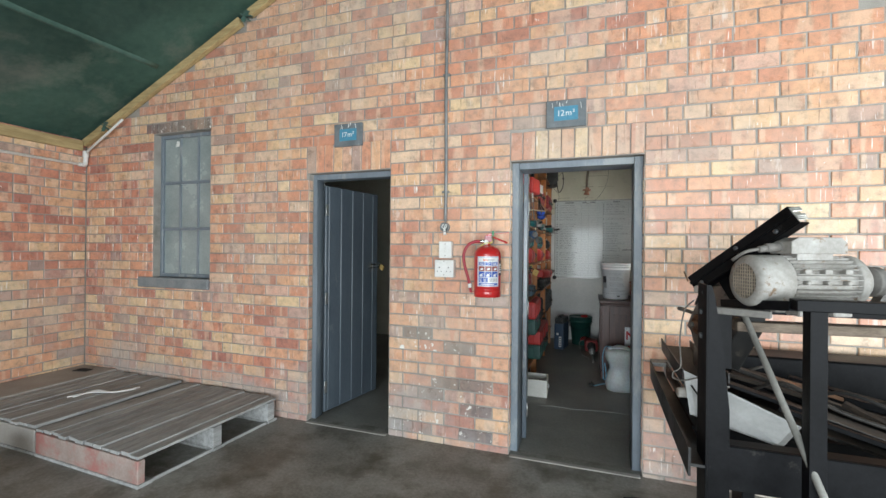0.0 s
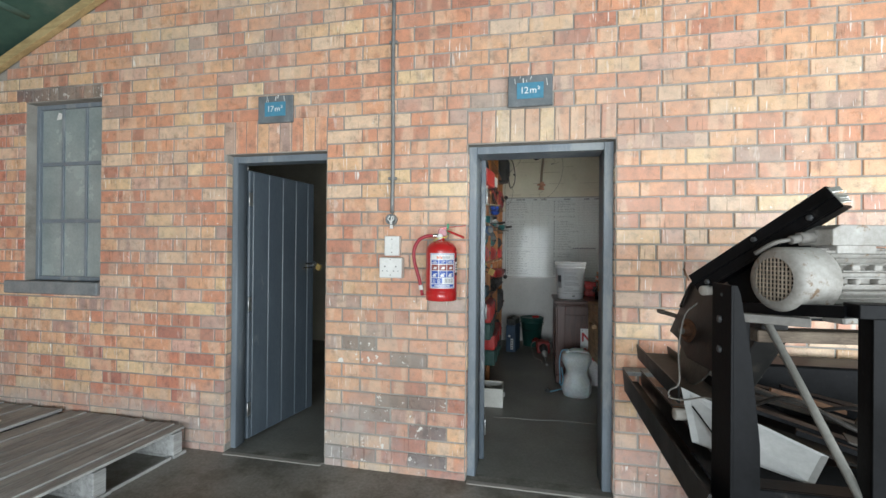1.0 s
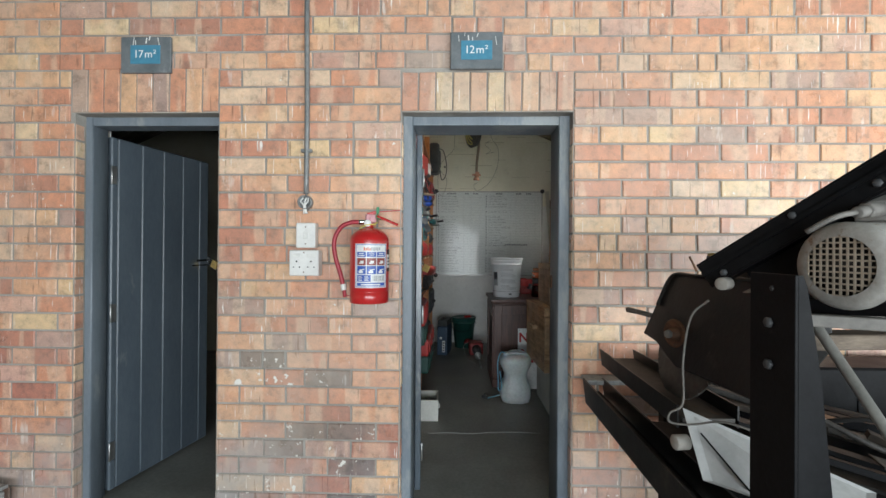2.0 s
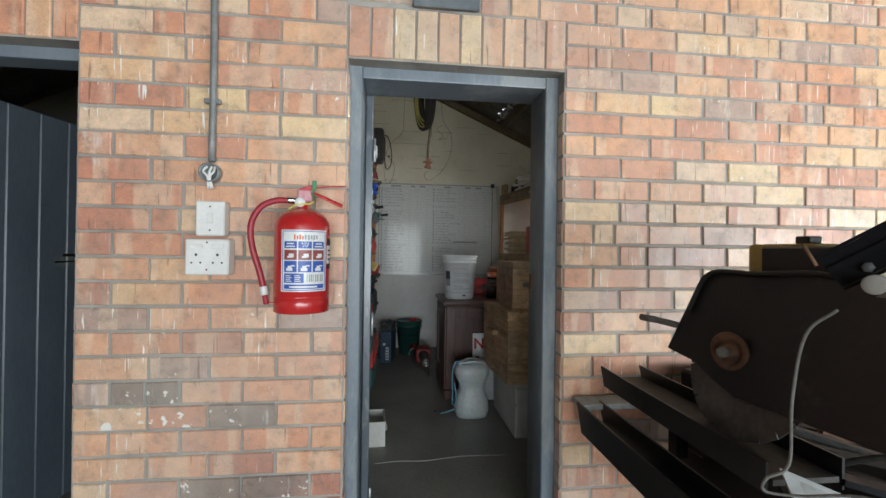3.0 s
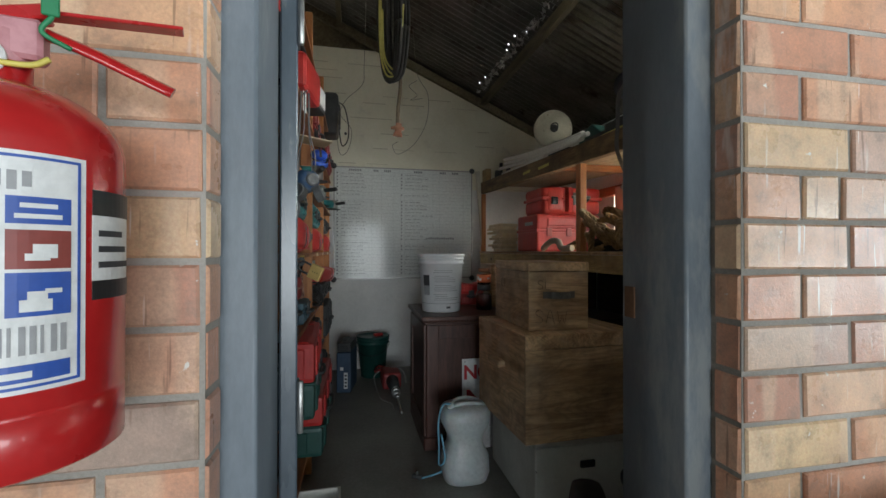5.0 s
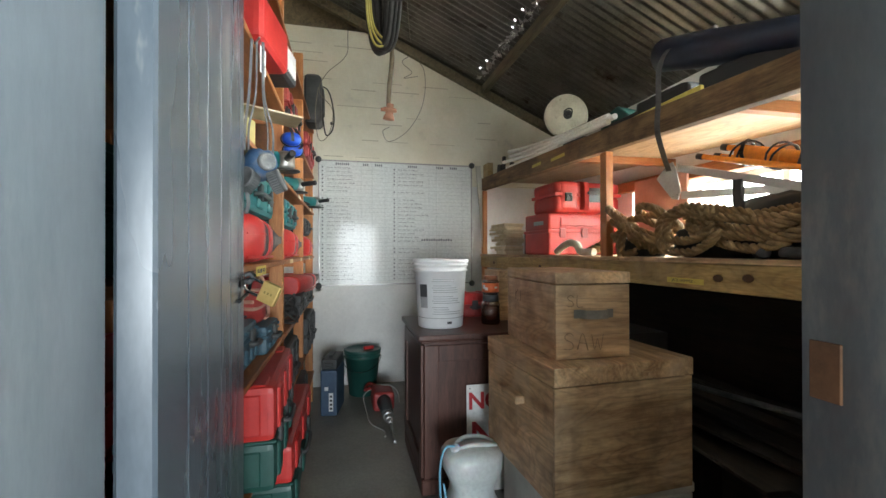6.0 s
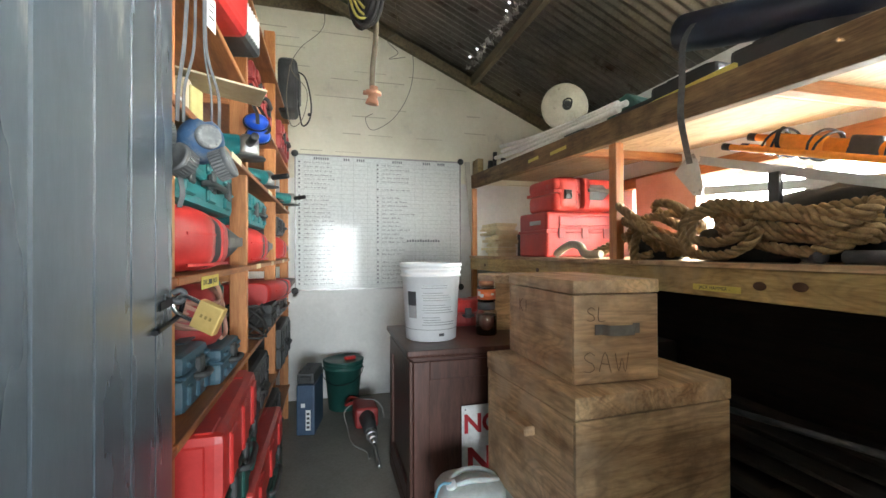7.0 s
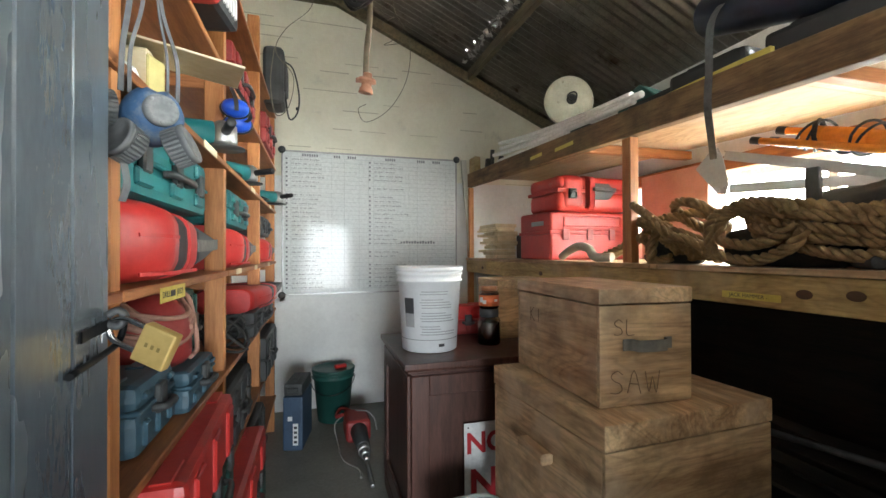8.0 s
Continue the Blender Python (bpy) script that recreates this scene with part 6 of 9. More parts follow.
solid("thin_board", bm, PAPER, "thin pale board sticking out of the rack", "board", (-0.58, 4.66, 1.885), 15, tip=(4, 6))
bm = bm_new()
box(bm, (-0.12, -0.10, 0.0), (0.12, 0.10, 0.175), 0.01)
solid("carton", bm, PAPER, "small pale carton on the upper rack shelf", "carton", (-0.73, 4.66, 1.702), 8)
bm = bm_new()
for k in range(4):
    tube(bm, [(0.10 * math.cos(t), 0.10 * math.sin(t), 0.010 + 0.013 * k) for t in [2 * math.pi * i / 12 for i in range(13)]], 0.0065, 7, 3)
solid("hose_coil", bm, OLD_WHITE, "coil of cream coloured hose on the upper rack shelf", "hose", (-0.67, 4.40, 1.702))
bm = bm_new()
box(bm, (-0.03, -0.002, -0.05), (0.03, 0.004, 0.05), 0.004)
solid("yellow_pouch", bm, surface("pale_yellow_card", (0.42, 0.36, 0.13), (0.55, 0.48, 0.20), 9, (0.6, 0.8), 0.1), "pale yellow pouch standing on the rack shelf", "pouch", (-0.548, 4.46, 1.753), 75)


def breaker(label, at, turn, body=RED_CASE, tip=(0, 0)):
    """A red and black demolition tool with vents."""
    g = thing("power_tool", label, "power tool", at, turn, "loose power tools on the rack", tip)
    bm2 = bm_new()
    box(bm2, (0, -0.07, 0), (0.30, 0.07, 0.16), 0.03, None, 3)
    part("motor_housing", bm2, body, g)
    bm2 = bm_new()
    box(bm2, (0.28, -0.06, 0.01), (0.46, 0.06, 0.13), 0.02, None, 2)
    part("gear_case", bm2, CHARCOAL, g)
    for k in range(6):
        bm2 = bm_new()
        box(bm2, (0.30 + 0.022 * k, -0.066, 0.03), (0.308 + 0.022 * k, 0.066, 0.12), 0.002)
        part("vent", bm2, OLD_WHITE, g)
    bm2 = bm_new()
    tube(bm2, [(0.02, 0, 0.15), (0.0, 0, 0.22), (0.10, 0, 0.25), (0.22, 0, 0.24), (0.26, 0, 0.15)], 0.018, 10)
    part("handle", bm2, BLACK, g)
    return g


breaker("red and black breaker on the top rack shelf", (-0.56, 4.36, 2.032), 82)
breaker("red and black power tool on the top rack shelf", (-0.62, 3.62, 2.032), 80)
bm = bm_new()
prism(bm, [(0, 0), (0.05, 0.0), (0.05, 0.10), (0.025, 0.125), (0, 0.10)], 0.001)
tag_ob = solid("paper_tag", bm, LABEL_WHITE, "white paper tag with scribbled writing hanging from the rack", "tag", (-0.508, 4.40, 1.945), 80)
bm = bm_new()
for k in range(4):
    bar(bm, (0.01, -0.0008, 0.03 + 0.017 * k), (0.04 - 0.006 * (k % 2), -0.0008, 0.032 + 0.017 * k), 0.0006, 0.004)
part("scribble", bm, INK, tag_ob)
bm = bm_new()
box(bm, (-0.13, -0.07, -0.2), (0.13, 0.07, 0.2), 0.05, None, 3)
box(bm, (-0.09, -0.085, -0.1), (0.09, -0.06, 0.1), 0.01)
hang = solid("hanging_tool_bag", bm, CHARCOAL, "black tool hanging on the end of the rack with its cord", "power tool", (-0.50, 6.62, 2.60), 90)
bm = bm_new()
tube(bm, [(0.0, -0.05, 0.15), (0.06, -0.12, 0.12), (0.08, -0.16, -0.06), (0.0, -0.15, -0.22), (-0.06, -0.10, -0.28), (-0.03, -0.07, -0.1)], 0.006, 7)
part("cord", bm, RUBBER, hang)

# respirator and earmuffs hung on the posts
mask = thing("respirator", "dusty blue respirator with grey filters hanging by its straps", "respirator", (-0.468, 4.195, 1.602), 30)
mask.scale = (0.76, 0.76, 0.76)
bm = bm_new()
lathe(bm, [(0.056, 0.0), (0.060, 0.014), (0.058, 0.04), (0.050, 0.062), (0.036, 0.074), (0, 0.078)], 32, pose(0, 0.03, 0, 90, 0, 0))
for v in bm.verts:
    v.co.x *= 1.0 - 1.6 * max(0.0, v.co.z) if v.co.z > 0 else 1.0 + 0.8 * v.co.z
    v.co.z = min(v.co.z * 1.08, 0.044 + 0.35 * abs(v.co.x))
part("facepiece", bm, MASK_BLUE, mask)
bm = bm_new()
lathe(bm, [(0, 0.012), (0.020, 0.012), (0.023, 0.016), (0.030, 0.014), (0.033, 0.008), (0.033, 0.0), (0, 0.0)], 26, pose(0.002, -0.050, 0.0, 90, 0, 0))
part("valve_cover", bm, MASK_RING, mask, "grey ribbed valve cover")
for k in range(8):
    a = 2 * math.pi * k / 8
    bm = bm_new()
    rod(bm, (0.002 + 0.026 * math.cos(a), -0.062, 0.026 * math.sin(a)), (0.002 + 0.026 * math.cos(a), -0.0665, 0.026 * math.sin(a)), 0.0042, 8)
    part("valve_rib", bm, MASK_RING, mask)
for m4 in (Matrix.Translation((0.022, -0.035, -0.078)) @ pose(0, 0, 0, 66, 0, 58), Matrix.Translation((-0.034, 0.0, -0.075)) @ pose(0, 0, 0, 70, 0, -60), Matrix.Translation((-0.068, 0.02, 0.0)) @ pose(0, 0, 0, 90, 0, -80)):
    filt = bm_new()
    lathe(filt, [(0, 0), (0.034, 0), (0.041, 0.003), (0.041, 0.036), (0.043, 0.037), (0.043, 0.046), (0.040, 0.048), (0.036, 0.048), (0.034, 0.044), (0, 0.044)], 32, m4)
    filt_ob = part("filter", filt, MASK_GREY, mask, "ribbed grey filter cartridge")
    bm = bm_new()
    for k in range(28):
        a = 2 * math.pi * k / 28
        box(bm, (0.0405, -0.0022, 0.004), (0.0428, 0.0022, 0.033), 0.0, m4 @ pose(0, 0, 0, 0, 0, math.degrees(a)))
    tagged(part("ribs", bm, MASK_GREY, filt_ob), kind="stuff")
for x0, x1, w in ((-0.055, -0.030, 0.011), (-0.040, -0.012, 0.008), (0.030, 0.008, 0.006), (0.050, 0.012, 0.009)):
    bm = bm_new()
    ribbon(bm, [(x0, 0.015, 0.045), (x0 * 0.95, 0.012, 0.14), (x1 * 1.3, 0.010, 0.26), (x1, 0.008, 0.46)], w, 0.002, (1, 0.3, 0))
    part("strap", bm, STRAP, mask, "grey elastic strap")
bm = bm_new()
ribbon(bm, [(-0.05, 0.0, -0.03), (-0.056, -0.01, -0.09), (-0.048, -0.01, -0.15), (-0.055, -0.005, -0.19)], 0.014, 0.002, (1, 0.3, 0))
part("strap", bm, STRAP, mask, "loose grey strap end")
bm = bm_new()
rod(bm, (-0.012, 0.03, 0.455), (-0.012, -0.02, 0.46), 0.004, 8)
part("nail", bm, STEEL, mask)
muffs = thing("earmuffs", "blue earmuffs with a black headband hanging on the rack", "earmuffs", (-0.487, 5.05, 1.885), 14)
for x, y, z in ((-0.004, -0.02, 0.0), (0.008, 0.02, -0.042)):
    bm = bm_new()
    lathe(bm, [(0, 0.034), (0.018, 0.033), (0.032, 0.024), (0.038, 0.010), (0.039, 0.0), (0, 0.0)], 28, Matrix.Translation((x, y, z)) @ Matrix.Diagonal((1.15, 1, 0.85, 1)) @ pose(0, 0, 0, 90, 0, 0))
    part("cup", bm, BLUE, muffs)
    bm = bm_new()
    lathe(bm, [(0.020, 0.0), (0.040, 0.0), (0.044, -0.008), (0.041, -0.017), (0.020, -0.017), (0.020, 0.0)], 26, Matrix.Translation((x, y, z)) @ Matrix.Diagonal((1.15, 1, 0.85, 1)) @ pose(0, 0, 0, 90, 0, 0))
    part("cushion", bm, BLACK, muffs)
for dx, line in ((0.0, [(-0.02, 0.02, 0.165), (-0.026, -0.01, 0.12), (-0.018, -0.045, 0.06), (-0.006, -0.058, 0.02), (-0.003, -0.058, -0.018)]), (0.004, [(-0.012, 0.03, 0.16), (0.0, 0.035, 0.1), (0.03, 0.02, 0.04), (0.045, -0.01, -0.02), (0.03, -0.03, -0.045)])):
    bm = bm_new()
    ribbon(bm, line, 0.014, 0.003, (1, 0.2, 0))
    part("headband", bm, BLACK, muffs)

reel = thing("cable_reel", "dusty red vacuum motor wound with pinkish cable on the rack", "cable reel", (-0.665, 4.735, 1.074), 70)
bm = bm_new()
lathe(bm, [(0, 0), (0.10, 0), (0.115, 0.02), (0.115, 0.10), (0.09, 0.16), (0.05, 0.19), (0, 0.195)], 28)
part("drum", bm, RED_DARK, reel)
r0 = random.Random(4)
PINK = surface("pink_cable", (0.30, 0.15, 0.11), (0.43, 0.24, 0.18), 20, (0.5, 0.7), 0.1)
for k in range(8):
    ph, rr = r0.uniform(0, 6), 0.110 + 0.022 * r0.random()
    ty, tz = r0.uniform(-0.08, 0.08), r0.uniform(0.05, 0.13)
    bm = bm_new()
    tube(bm, [(rr * math.cos(t + ph), rr * 0.9 * math.sin(t + ph), max(0.012, 0.135 + 0.012 * (k % 4) + tz * math.sin(t + ph + ty * 8) * 0.75)) for t in [2 * math.pi * i / 10 for i in range(10)]], 0.007, 8, 5)
    part("cable_turn", bm, PINK, reel, "pinkish cable in a loose turn")
bm = bm_new()
tube(bm, [(0.06, -0.05, 0.2), (0.12, -0.05, 0.16), (0.11, -0.08, 0.03), (0.05, -0.10, 0.010)], 0.007, 8)
part("cable_turn", bm, PINK, reel)
coil = bm_new()
for k in range(5):
    tube(coil, [((0.07 + 0.006 * k) * math.cos(t), 0.05 * math.sin(t), 0.09 + 0.075 * math.cos(t + k)) for t in [2 * math.pi * i / 10 for i in range(11)]], 0.006, 7, 4)
solid("cable_coil", coil, RUBBER, "coil of black cable on the rack", "cable", (-0.58, 5.34, 0.957))

# ---- the long bench with an upper shelf ----
SH_X = lambda y: 1.18 + (7.2 - y) * 0.013      # front of the bench, slightly out of square
bench = thing("storage_bench", "heavy timber bench with an upper plywood shelf along the store wall", "shelving", (0, 0, 0))


def skew_box(bm, y0, y1, dx0, dx1, z0, z1, bev=0.003, dz=0.0):
    """A timber along the bench, out of square with it; dz: how much higher its far end lies."""
    vs = box(bm, (0, 0, 0), (1, 1, 1))
    for v in vs:
        y = y0 + (y1 - y0) * v.co.y
        v.co = Vector((SH_X(y) + dx0 + (dx1 - dx0) * v.co.x, y, z0 + (z1 - z0) * v.co.z + dz * v.co.y))
    if bev:
        bmesh.ops.bevel(bm, geom=list({e for v in vs for e in v.link_edges}), offset=bev, segments=1, affect="EDGES")


bm = bm_new()
skew_box(bm, 3.38, 7.3, 0.0, 0.05, 1.188, 1.300)
part("lower_beam", bm, BEAM, bench, "yellowed pine beam with knots")
bm = bm_new()
skew_box(bm, 3.38, 7.3, 0.0, 0.052, 1.865, 1.993, 0.003, 0.14)
part("upper_beam", bm, BEAM_DARK, bench, "brown timber beam")
for y0, y1 in ((3.38, 4.9), (4.905, 6.1), (6.105, 7.3)):
    bm = bm_new()
    skew_box(bm, y0, y1, -0.008, 0.945, 1.302, 1.322, 0.0)
    part("lower_board", bm, PLY_BOX_Y, bench)
for y0, y1 in ((3.38, 4.55), (4.555, 5.75), (5.755, 7.3)):
    bm = bm_new()
    skew_box(bm, y0, y1, 0.054, 0.93, 1.965 + 0.0357 * (y0 - 3.4), 1.98 + 0.0357 * (y0 - 3.4), 0.0, 0.0357 * (y1 - y0))
    part("upper_board", bm, PLY_SHELF, bench, "bright plywood sheet")
for y in (4.38, 5.66):
    bm = bm_new()
    z = 1.963 + 0.0357 * (y - 3.4)
    box(bm, (SH_X(y) + 0.054, y - 0.025, z - 0.055), (RIGHT_X - 0.002, y + 0.025, z - 0.002), 0.002)
    part("joist", bm, PINE_X, bench)
bm = bm_new()
box(bm, (RIGHT_X - 0.06, 3.4, 1.86), (RIGHT_X - 0.003, 7.3, 1.945), 0.002)
part("back_rail", bm, PINE_Y, bench, "reddish pine rail along the wall")
for y, z0, z1 in ((5.10, 1.323, 1.922), (7.26, 1.323, 1.995), (7.26, 0.0, 1.187), (5.6, 0.0, 1.187), (3.6, 0.0, 1.187)):
    bm = bm_new()
    w = 0.03
    box(bm, (SH_X(y) + 0.003, y - w, z0), (SH_X(y) + 0.05, y + w, z1), 0.003)
    part("post", bm, PINE_Z, bench)
KNOT = plain("dark_knot", (0.085, 0.04, 0.018), 0.6)
for y, z in ((4.33, 1.243), (4.2, 1.25), (6.9, 1.24), (5.9, 1.235)):
    bm = bm_new()
    lathe(bm, [(0, 0.0), (0.016, 0.0), (0.014, 0.001), (0, 0.0012)], 14, Matrix.Translation((SH_X(y) + 0.0005, y, z)) @ Matrix.Diagonal((1, 1.6, 1, 1)) @ pose(0, 0, 0, 0, -90, 0))
    part("knot", bm, KNOT, bench)
tape_label(bench, (SH_X(4.5) - 0.0015, 4.505, 1.222), pose(0, 0, 0, 90, 0, -90.8), 0.225, 0.024, YELLOW, "JACK HAMMER -", 0.019)
for y, w in ((5.95, 0.16), (5.62, 0.2)):
    tape_label(bench, (SH_X(y) - 0.0015, y, 1.925 + 0.0357 * (y - 3.38)), pose(0, 0, 0, 90, 0, -90.8), w, 0.022, YELLOW)

# on the lower shelf
books = thing("book_stack", "stack of old pale paperbacks and papers on the bench shelf", "books", (1.20, 6.62, 1.323), 3)
r0 = random.Random(6)
z = 0.0
for k in range(13):
    h = r0.uniform(0.014, 0.032)
    bm = bm_new()
    box(bm, (r0.uniform(-0.02, 0.01), r0.uniform(0, 0.03), z), (0.19 + r0.uniform(-0.03, 0.03), 0.30 + r0.uniform(-0.03, 0.02), z + h - 0.002), 0.002)
    ob = part("book", bm, PAPER, books)
    ob.rotation_euler = (radians(r0.uniform(-1.2, 1.2)), 0, radians(r0.uniform(-16, 10)))
    z += h
bm = bm_new()
box(bm, (0, 0, 0), (0.05, 0.22, 0.20), 0.004)
solid("black_folder", bm, BLACK, "black folder standing behind the book stack", "folder", (1.45, 6.55, 1.323))


RED_BENCH = surface("faded_red_plastic", (0.38, 0.026, 0.02), (0.52, 0.045, 0.036), 6, (0.35, 0.55), 0.06, wear=(0.36, 0.12, 0.11), wear_at=(0.62, 0.8))


def soft_box(bm, lo, hi, bev):
    box(bm, lo, hi, bev, None, 4)
    for fc in bm.faces:
        fc.smooth = True


def red_chest(label, at, turn, L, W, H, split, domed):
    """A moulded tool case; its long front with clasp and handle on the -y side, a lip along the seam."""
    c = thing("tool_case", label, "tool case", at, turn, "red cases on the bench")
    zs = H * split
    for nm, z0, z1, f in (("base", 0.0, zs - 0.002, 0.05 if domed else 0.022), ("lid", zs + 0.002, H, 0.062 if domed else 0.024)):
        bm2 = bm_new()
        soft_box(bm2, (0, 0, z0), (L, W, z1), min(f, (z1 - z0) * 0.45))
        part(nm, bm2, RED_BENCH, c)
    bm2 = bm_new()
    box(bm2, (-0.006, -0.006, zs - 0.012), (L + 0.006, W + 0.006, zs + 0.012), 0.005, None, 2)
    part("lip", bm2, RED_BENCH, c)
    if domed:
        for x0, x1 in ((0.03, 0.205), (0.235, 0.26)):
            bm2 = bm_new()
            soft_box(bm2, (x0, -0.008, 0.012), (x1, W + 0.008, H + 0.006), 0.05)
            part("moulded_band", bm2, RED_BENCH, c)
        bm2 = bm_new()
        box(bm2, (0.075, -0.020, zs - 0.055), (0.135, -0.006, zs + 0.012), 0.006, None, 2)
        clasp = part("clasp", bm2, BLACK, c, "black clasp")
        bm2 = bm_new()
        tube(bm2, [(0.082, -0.022, zs - 0.045), (0.088, -0.028, zs - 0.015), (0.122, -0.028, zs - 0.015), (0.128, -0.022, zs - 0.045)], 0.005, 8)
        part("wire_loop", bm2, DARK_STEEL, clasp)
        bm2 = bm_new()
        prism(bm2, [(0.27, -0.055), (0.40, -0.055), (0.455, 0.0), (0.40, 0.055), (0.27, 0.055)], 0.014, pose(0, -0.0068, zs), 0.003)
        part("handle_recess", bm2, BLACK, c, "black sunk handle plate")
        bm2 = bm_new()
        box(bm2, (0.268, -0.026, zs + 0.0), (0.45, -0.008, zs + 0.026), 0.006, None, 2)
        part("handle", bm2, MASK_GREY, c, "grey bar handle")
    else:
        for x in (0.09, 0.28, 0.46):
            bm2 = bm_new()
            box(bm2, (x, -0.014, zs - 0.05), (x + 0.05, -0.007, zs + 0.022), 0.004, None, 2)
            part("latch", bm2, RED_DARK, c)
        bm2 = bm_new()
        box(bm2, (0.10, -0.002, zs + 0.035), (L - 0.06, 0.006, H - 0.03), 0.012, None, 2)
        part("raised_panel", bm2, RED_BENCH, c)
        bm2 = bm_new()
        box(bm2, (-0.003, 0.08, zs + 0.05), (0.004, 0.24, zs + 0.08), 0.002)
        part("worn_label", bm2, LABEL_GREY, c, "worn pale label")
    return c


red_chest("faded red moulded tool case lying on the bench shelf", (1.262, 5.885, 1.323), 2, 0.62, 0.41, 0.325, 0.565, False)
red_chest("rounded red tool case with a black clasp on another case", (1.312, 5.87, 1.6485), 2, 0.57, 0.38, 0.24, 0.58, True)


def rope_thing(label, lines, at, turn=0.0, r=0.0102, lay=0.10):
    """Three strand rope along smooth lines."""
    rope = thing("rope_coil", label, "rope", at, turn)
    for line in lines:
        bm2 = bm_new()
        pts = curve_points(line, 12)
        run, side2 = 0.0, None
        strands = [[], [], []]
        for i, q in enumerate(pts):
            d = (pts[min(i + 1, len(pts) - 1)] - pts[max(i - 1, 0)]).normalized()
            if side2 is None:
                side2 = d.orthogonal().normalized()
            side2 = (side2 - d * side2.dot(d)).normalized()
            up2 = d.cross(side2)
            if i:
                run += (q - pts[i - 1]).length
            for k in range(3):
                a = 2 * math.pi * (run / lay + k / 3)
                strands[k].append(q + r * 1.06 * (math.cos(a) * side2 + math.sin(a) * up2))
        for s in strands:
            tube(bm2, s, r, 6, 1)
        part("rope_turn", bm2, ROPE, rope)
    return rope


TAU = 2 * math.pi


def hank_line(seed, k):
    """Row k, from the top, of a rope hank lying along the bench: forward on the room side, round the near end and back."""
    q = random.Random(seed)

    def w():
        return q.uniform(-0.011, 0.011)

    up = 0.026 * k
    return [(0.13 + w(), 4.42 + w(), 0.19 - up), (0.10 + w(), 4.57 + w(), 0.20 - up), (0.03 + w(), 4.60 - 0.02 * k + w(), 0.215 - up),
            (-0.005 + w(), 4.50 + w(), 0.216 - 1.05 * up), (-0.012 + w(), 4.36 + w(), 0.203 - 1.35 * up), (-0.008 + w(), 4.23 + w(), 0.176 - 1.25 * up + w()),
            (0.0 + w(), 4.14 + w(), 0.150 - 0.95 * up), (0.03 + w(), 4.065 + 0.03 * (k % 3), 0.160 - 0.8 * up), (0.075 + w(), 4.07 + w(), 0.185 - up), (0.12 + w(), 4.16 + w(), 0.19 - up), (0.14 + w(), 4.32 + w(), 0.18 - up)]


def eye_line(seed, j):
    """A slack turn of the hank hanging in front of it as an open loop."""
    q = random.Random(seed)
    ry, rz = 0.168 - 0.040 * j, 0.100 - 0.036 * j
    out = []
    for i in range(15):
        a = 0.55 + (TAU - 0.75) * i / 14
        lean = 0.055 * math.cos(a) if math.sin(a) < 0 else 0.0
        out.append((-0.048 + 0.004 * j + q.uniform(-0.004, 0.004), 4.495 - ry * math.cos(a), 0.122 + 0.018 * j + rz * math.sin(a) + lean * 0.3 + q.uniform(-0.004, 0.004)))
    return out


def heap_line(seed, x0, y0, r, z0):
    """One loose turn of a rope heap, tilted at random."""
    q = random.Random(seed)
    tx, ty, ph = q.uniform(0.3, 0.75), q.uniform(-0.4, 0.4), q.uniform(0, 6)
    out = []
    for i in range(17):
        a = ph + TAU * 1.25 * i / 16
        rr = r * (1 + q.uniform(-0.08, 0.08))
        out.append((x0 + rr * math.cos(a) * 0.8, y0 + rr * math.sin(a), max(0.024, z0 + tx * rr * math.cos(a + 0.6) * -1.0 + ty * rr * math.sin(a))))
    return out


rope_thing("thick hank of brown manila rope lying on the bench shelf",
           [hank_line(k, k) for k in range(5)] + [eye_line(20 + j, j) for j in range(2)], (1.27, 0, 1.323), lay=0.10)
rope_thing("heaped loose turns of brown manila rope by the post",
           [heap_line(50 + k, 0.05 * (k % 3), 4.86 + 0.05 * (k % 4) - 0.05, 0.085 + 0.012 * (k % 4), 0.075 + 0.034 * (k % 5)) for k in range(9)], (1.27, 0, 1.323), lay=0.10)
rope_thing("loose end of manila rope hanging beside the post", [
    [(0.0, 0.32, 0.02), (0.02, 0.22, 0.06), (0.0, 0.10, 0.10), (-0.02, 0.0, 0.08), (-0.035, -0.05, 0.0), (0.0, -0.12, 0.012)],
    [(0.06, 0.34, 0.016), (0.08, 0.2, 0.08), (0.04, 0.05, 0.14), (0.0, -0.06, 0.12), (0.02, -0.14, 0.03)],
    [(0.03, -0.08, 0.16), (-0.02, -0.07, 0.14), (-0.045, -0.06, 0.06), (-0.045, -0.055, 0.0), (-0.04, -0.05, -0.03)]], (1.26, 5.0, 1.339))
bm = bm_new()
tube(bm, [(0.02, 0.30, 0.024), (0.02, 0.22, 0.06), (0.02, 0.12, 0.085), (0.015, 0.02, 0.07), (0.0, -0.06, 0.026), (0.03, -0.16, 0.026)], 0.024, 12, 8)
solid("canvas_hose", bm, surface("pale_canvas", (0.34, 0.30, 0.24), (0.52, 0.47, 0.39), 14, (0.8, 0.95), 0.4, fine=260), "loop of pale canvas hose on the bench shelf", "hose", (1.225, 5.42, 1.323))


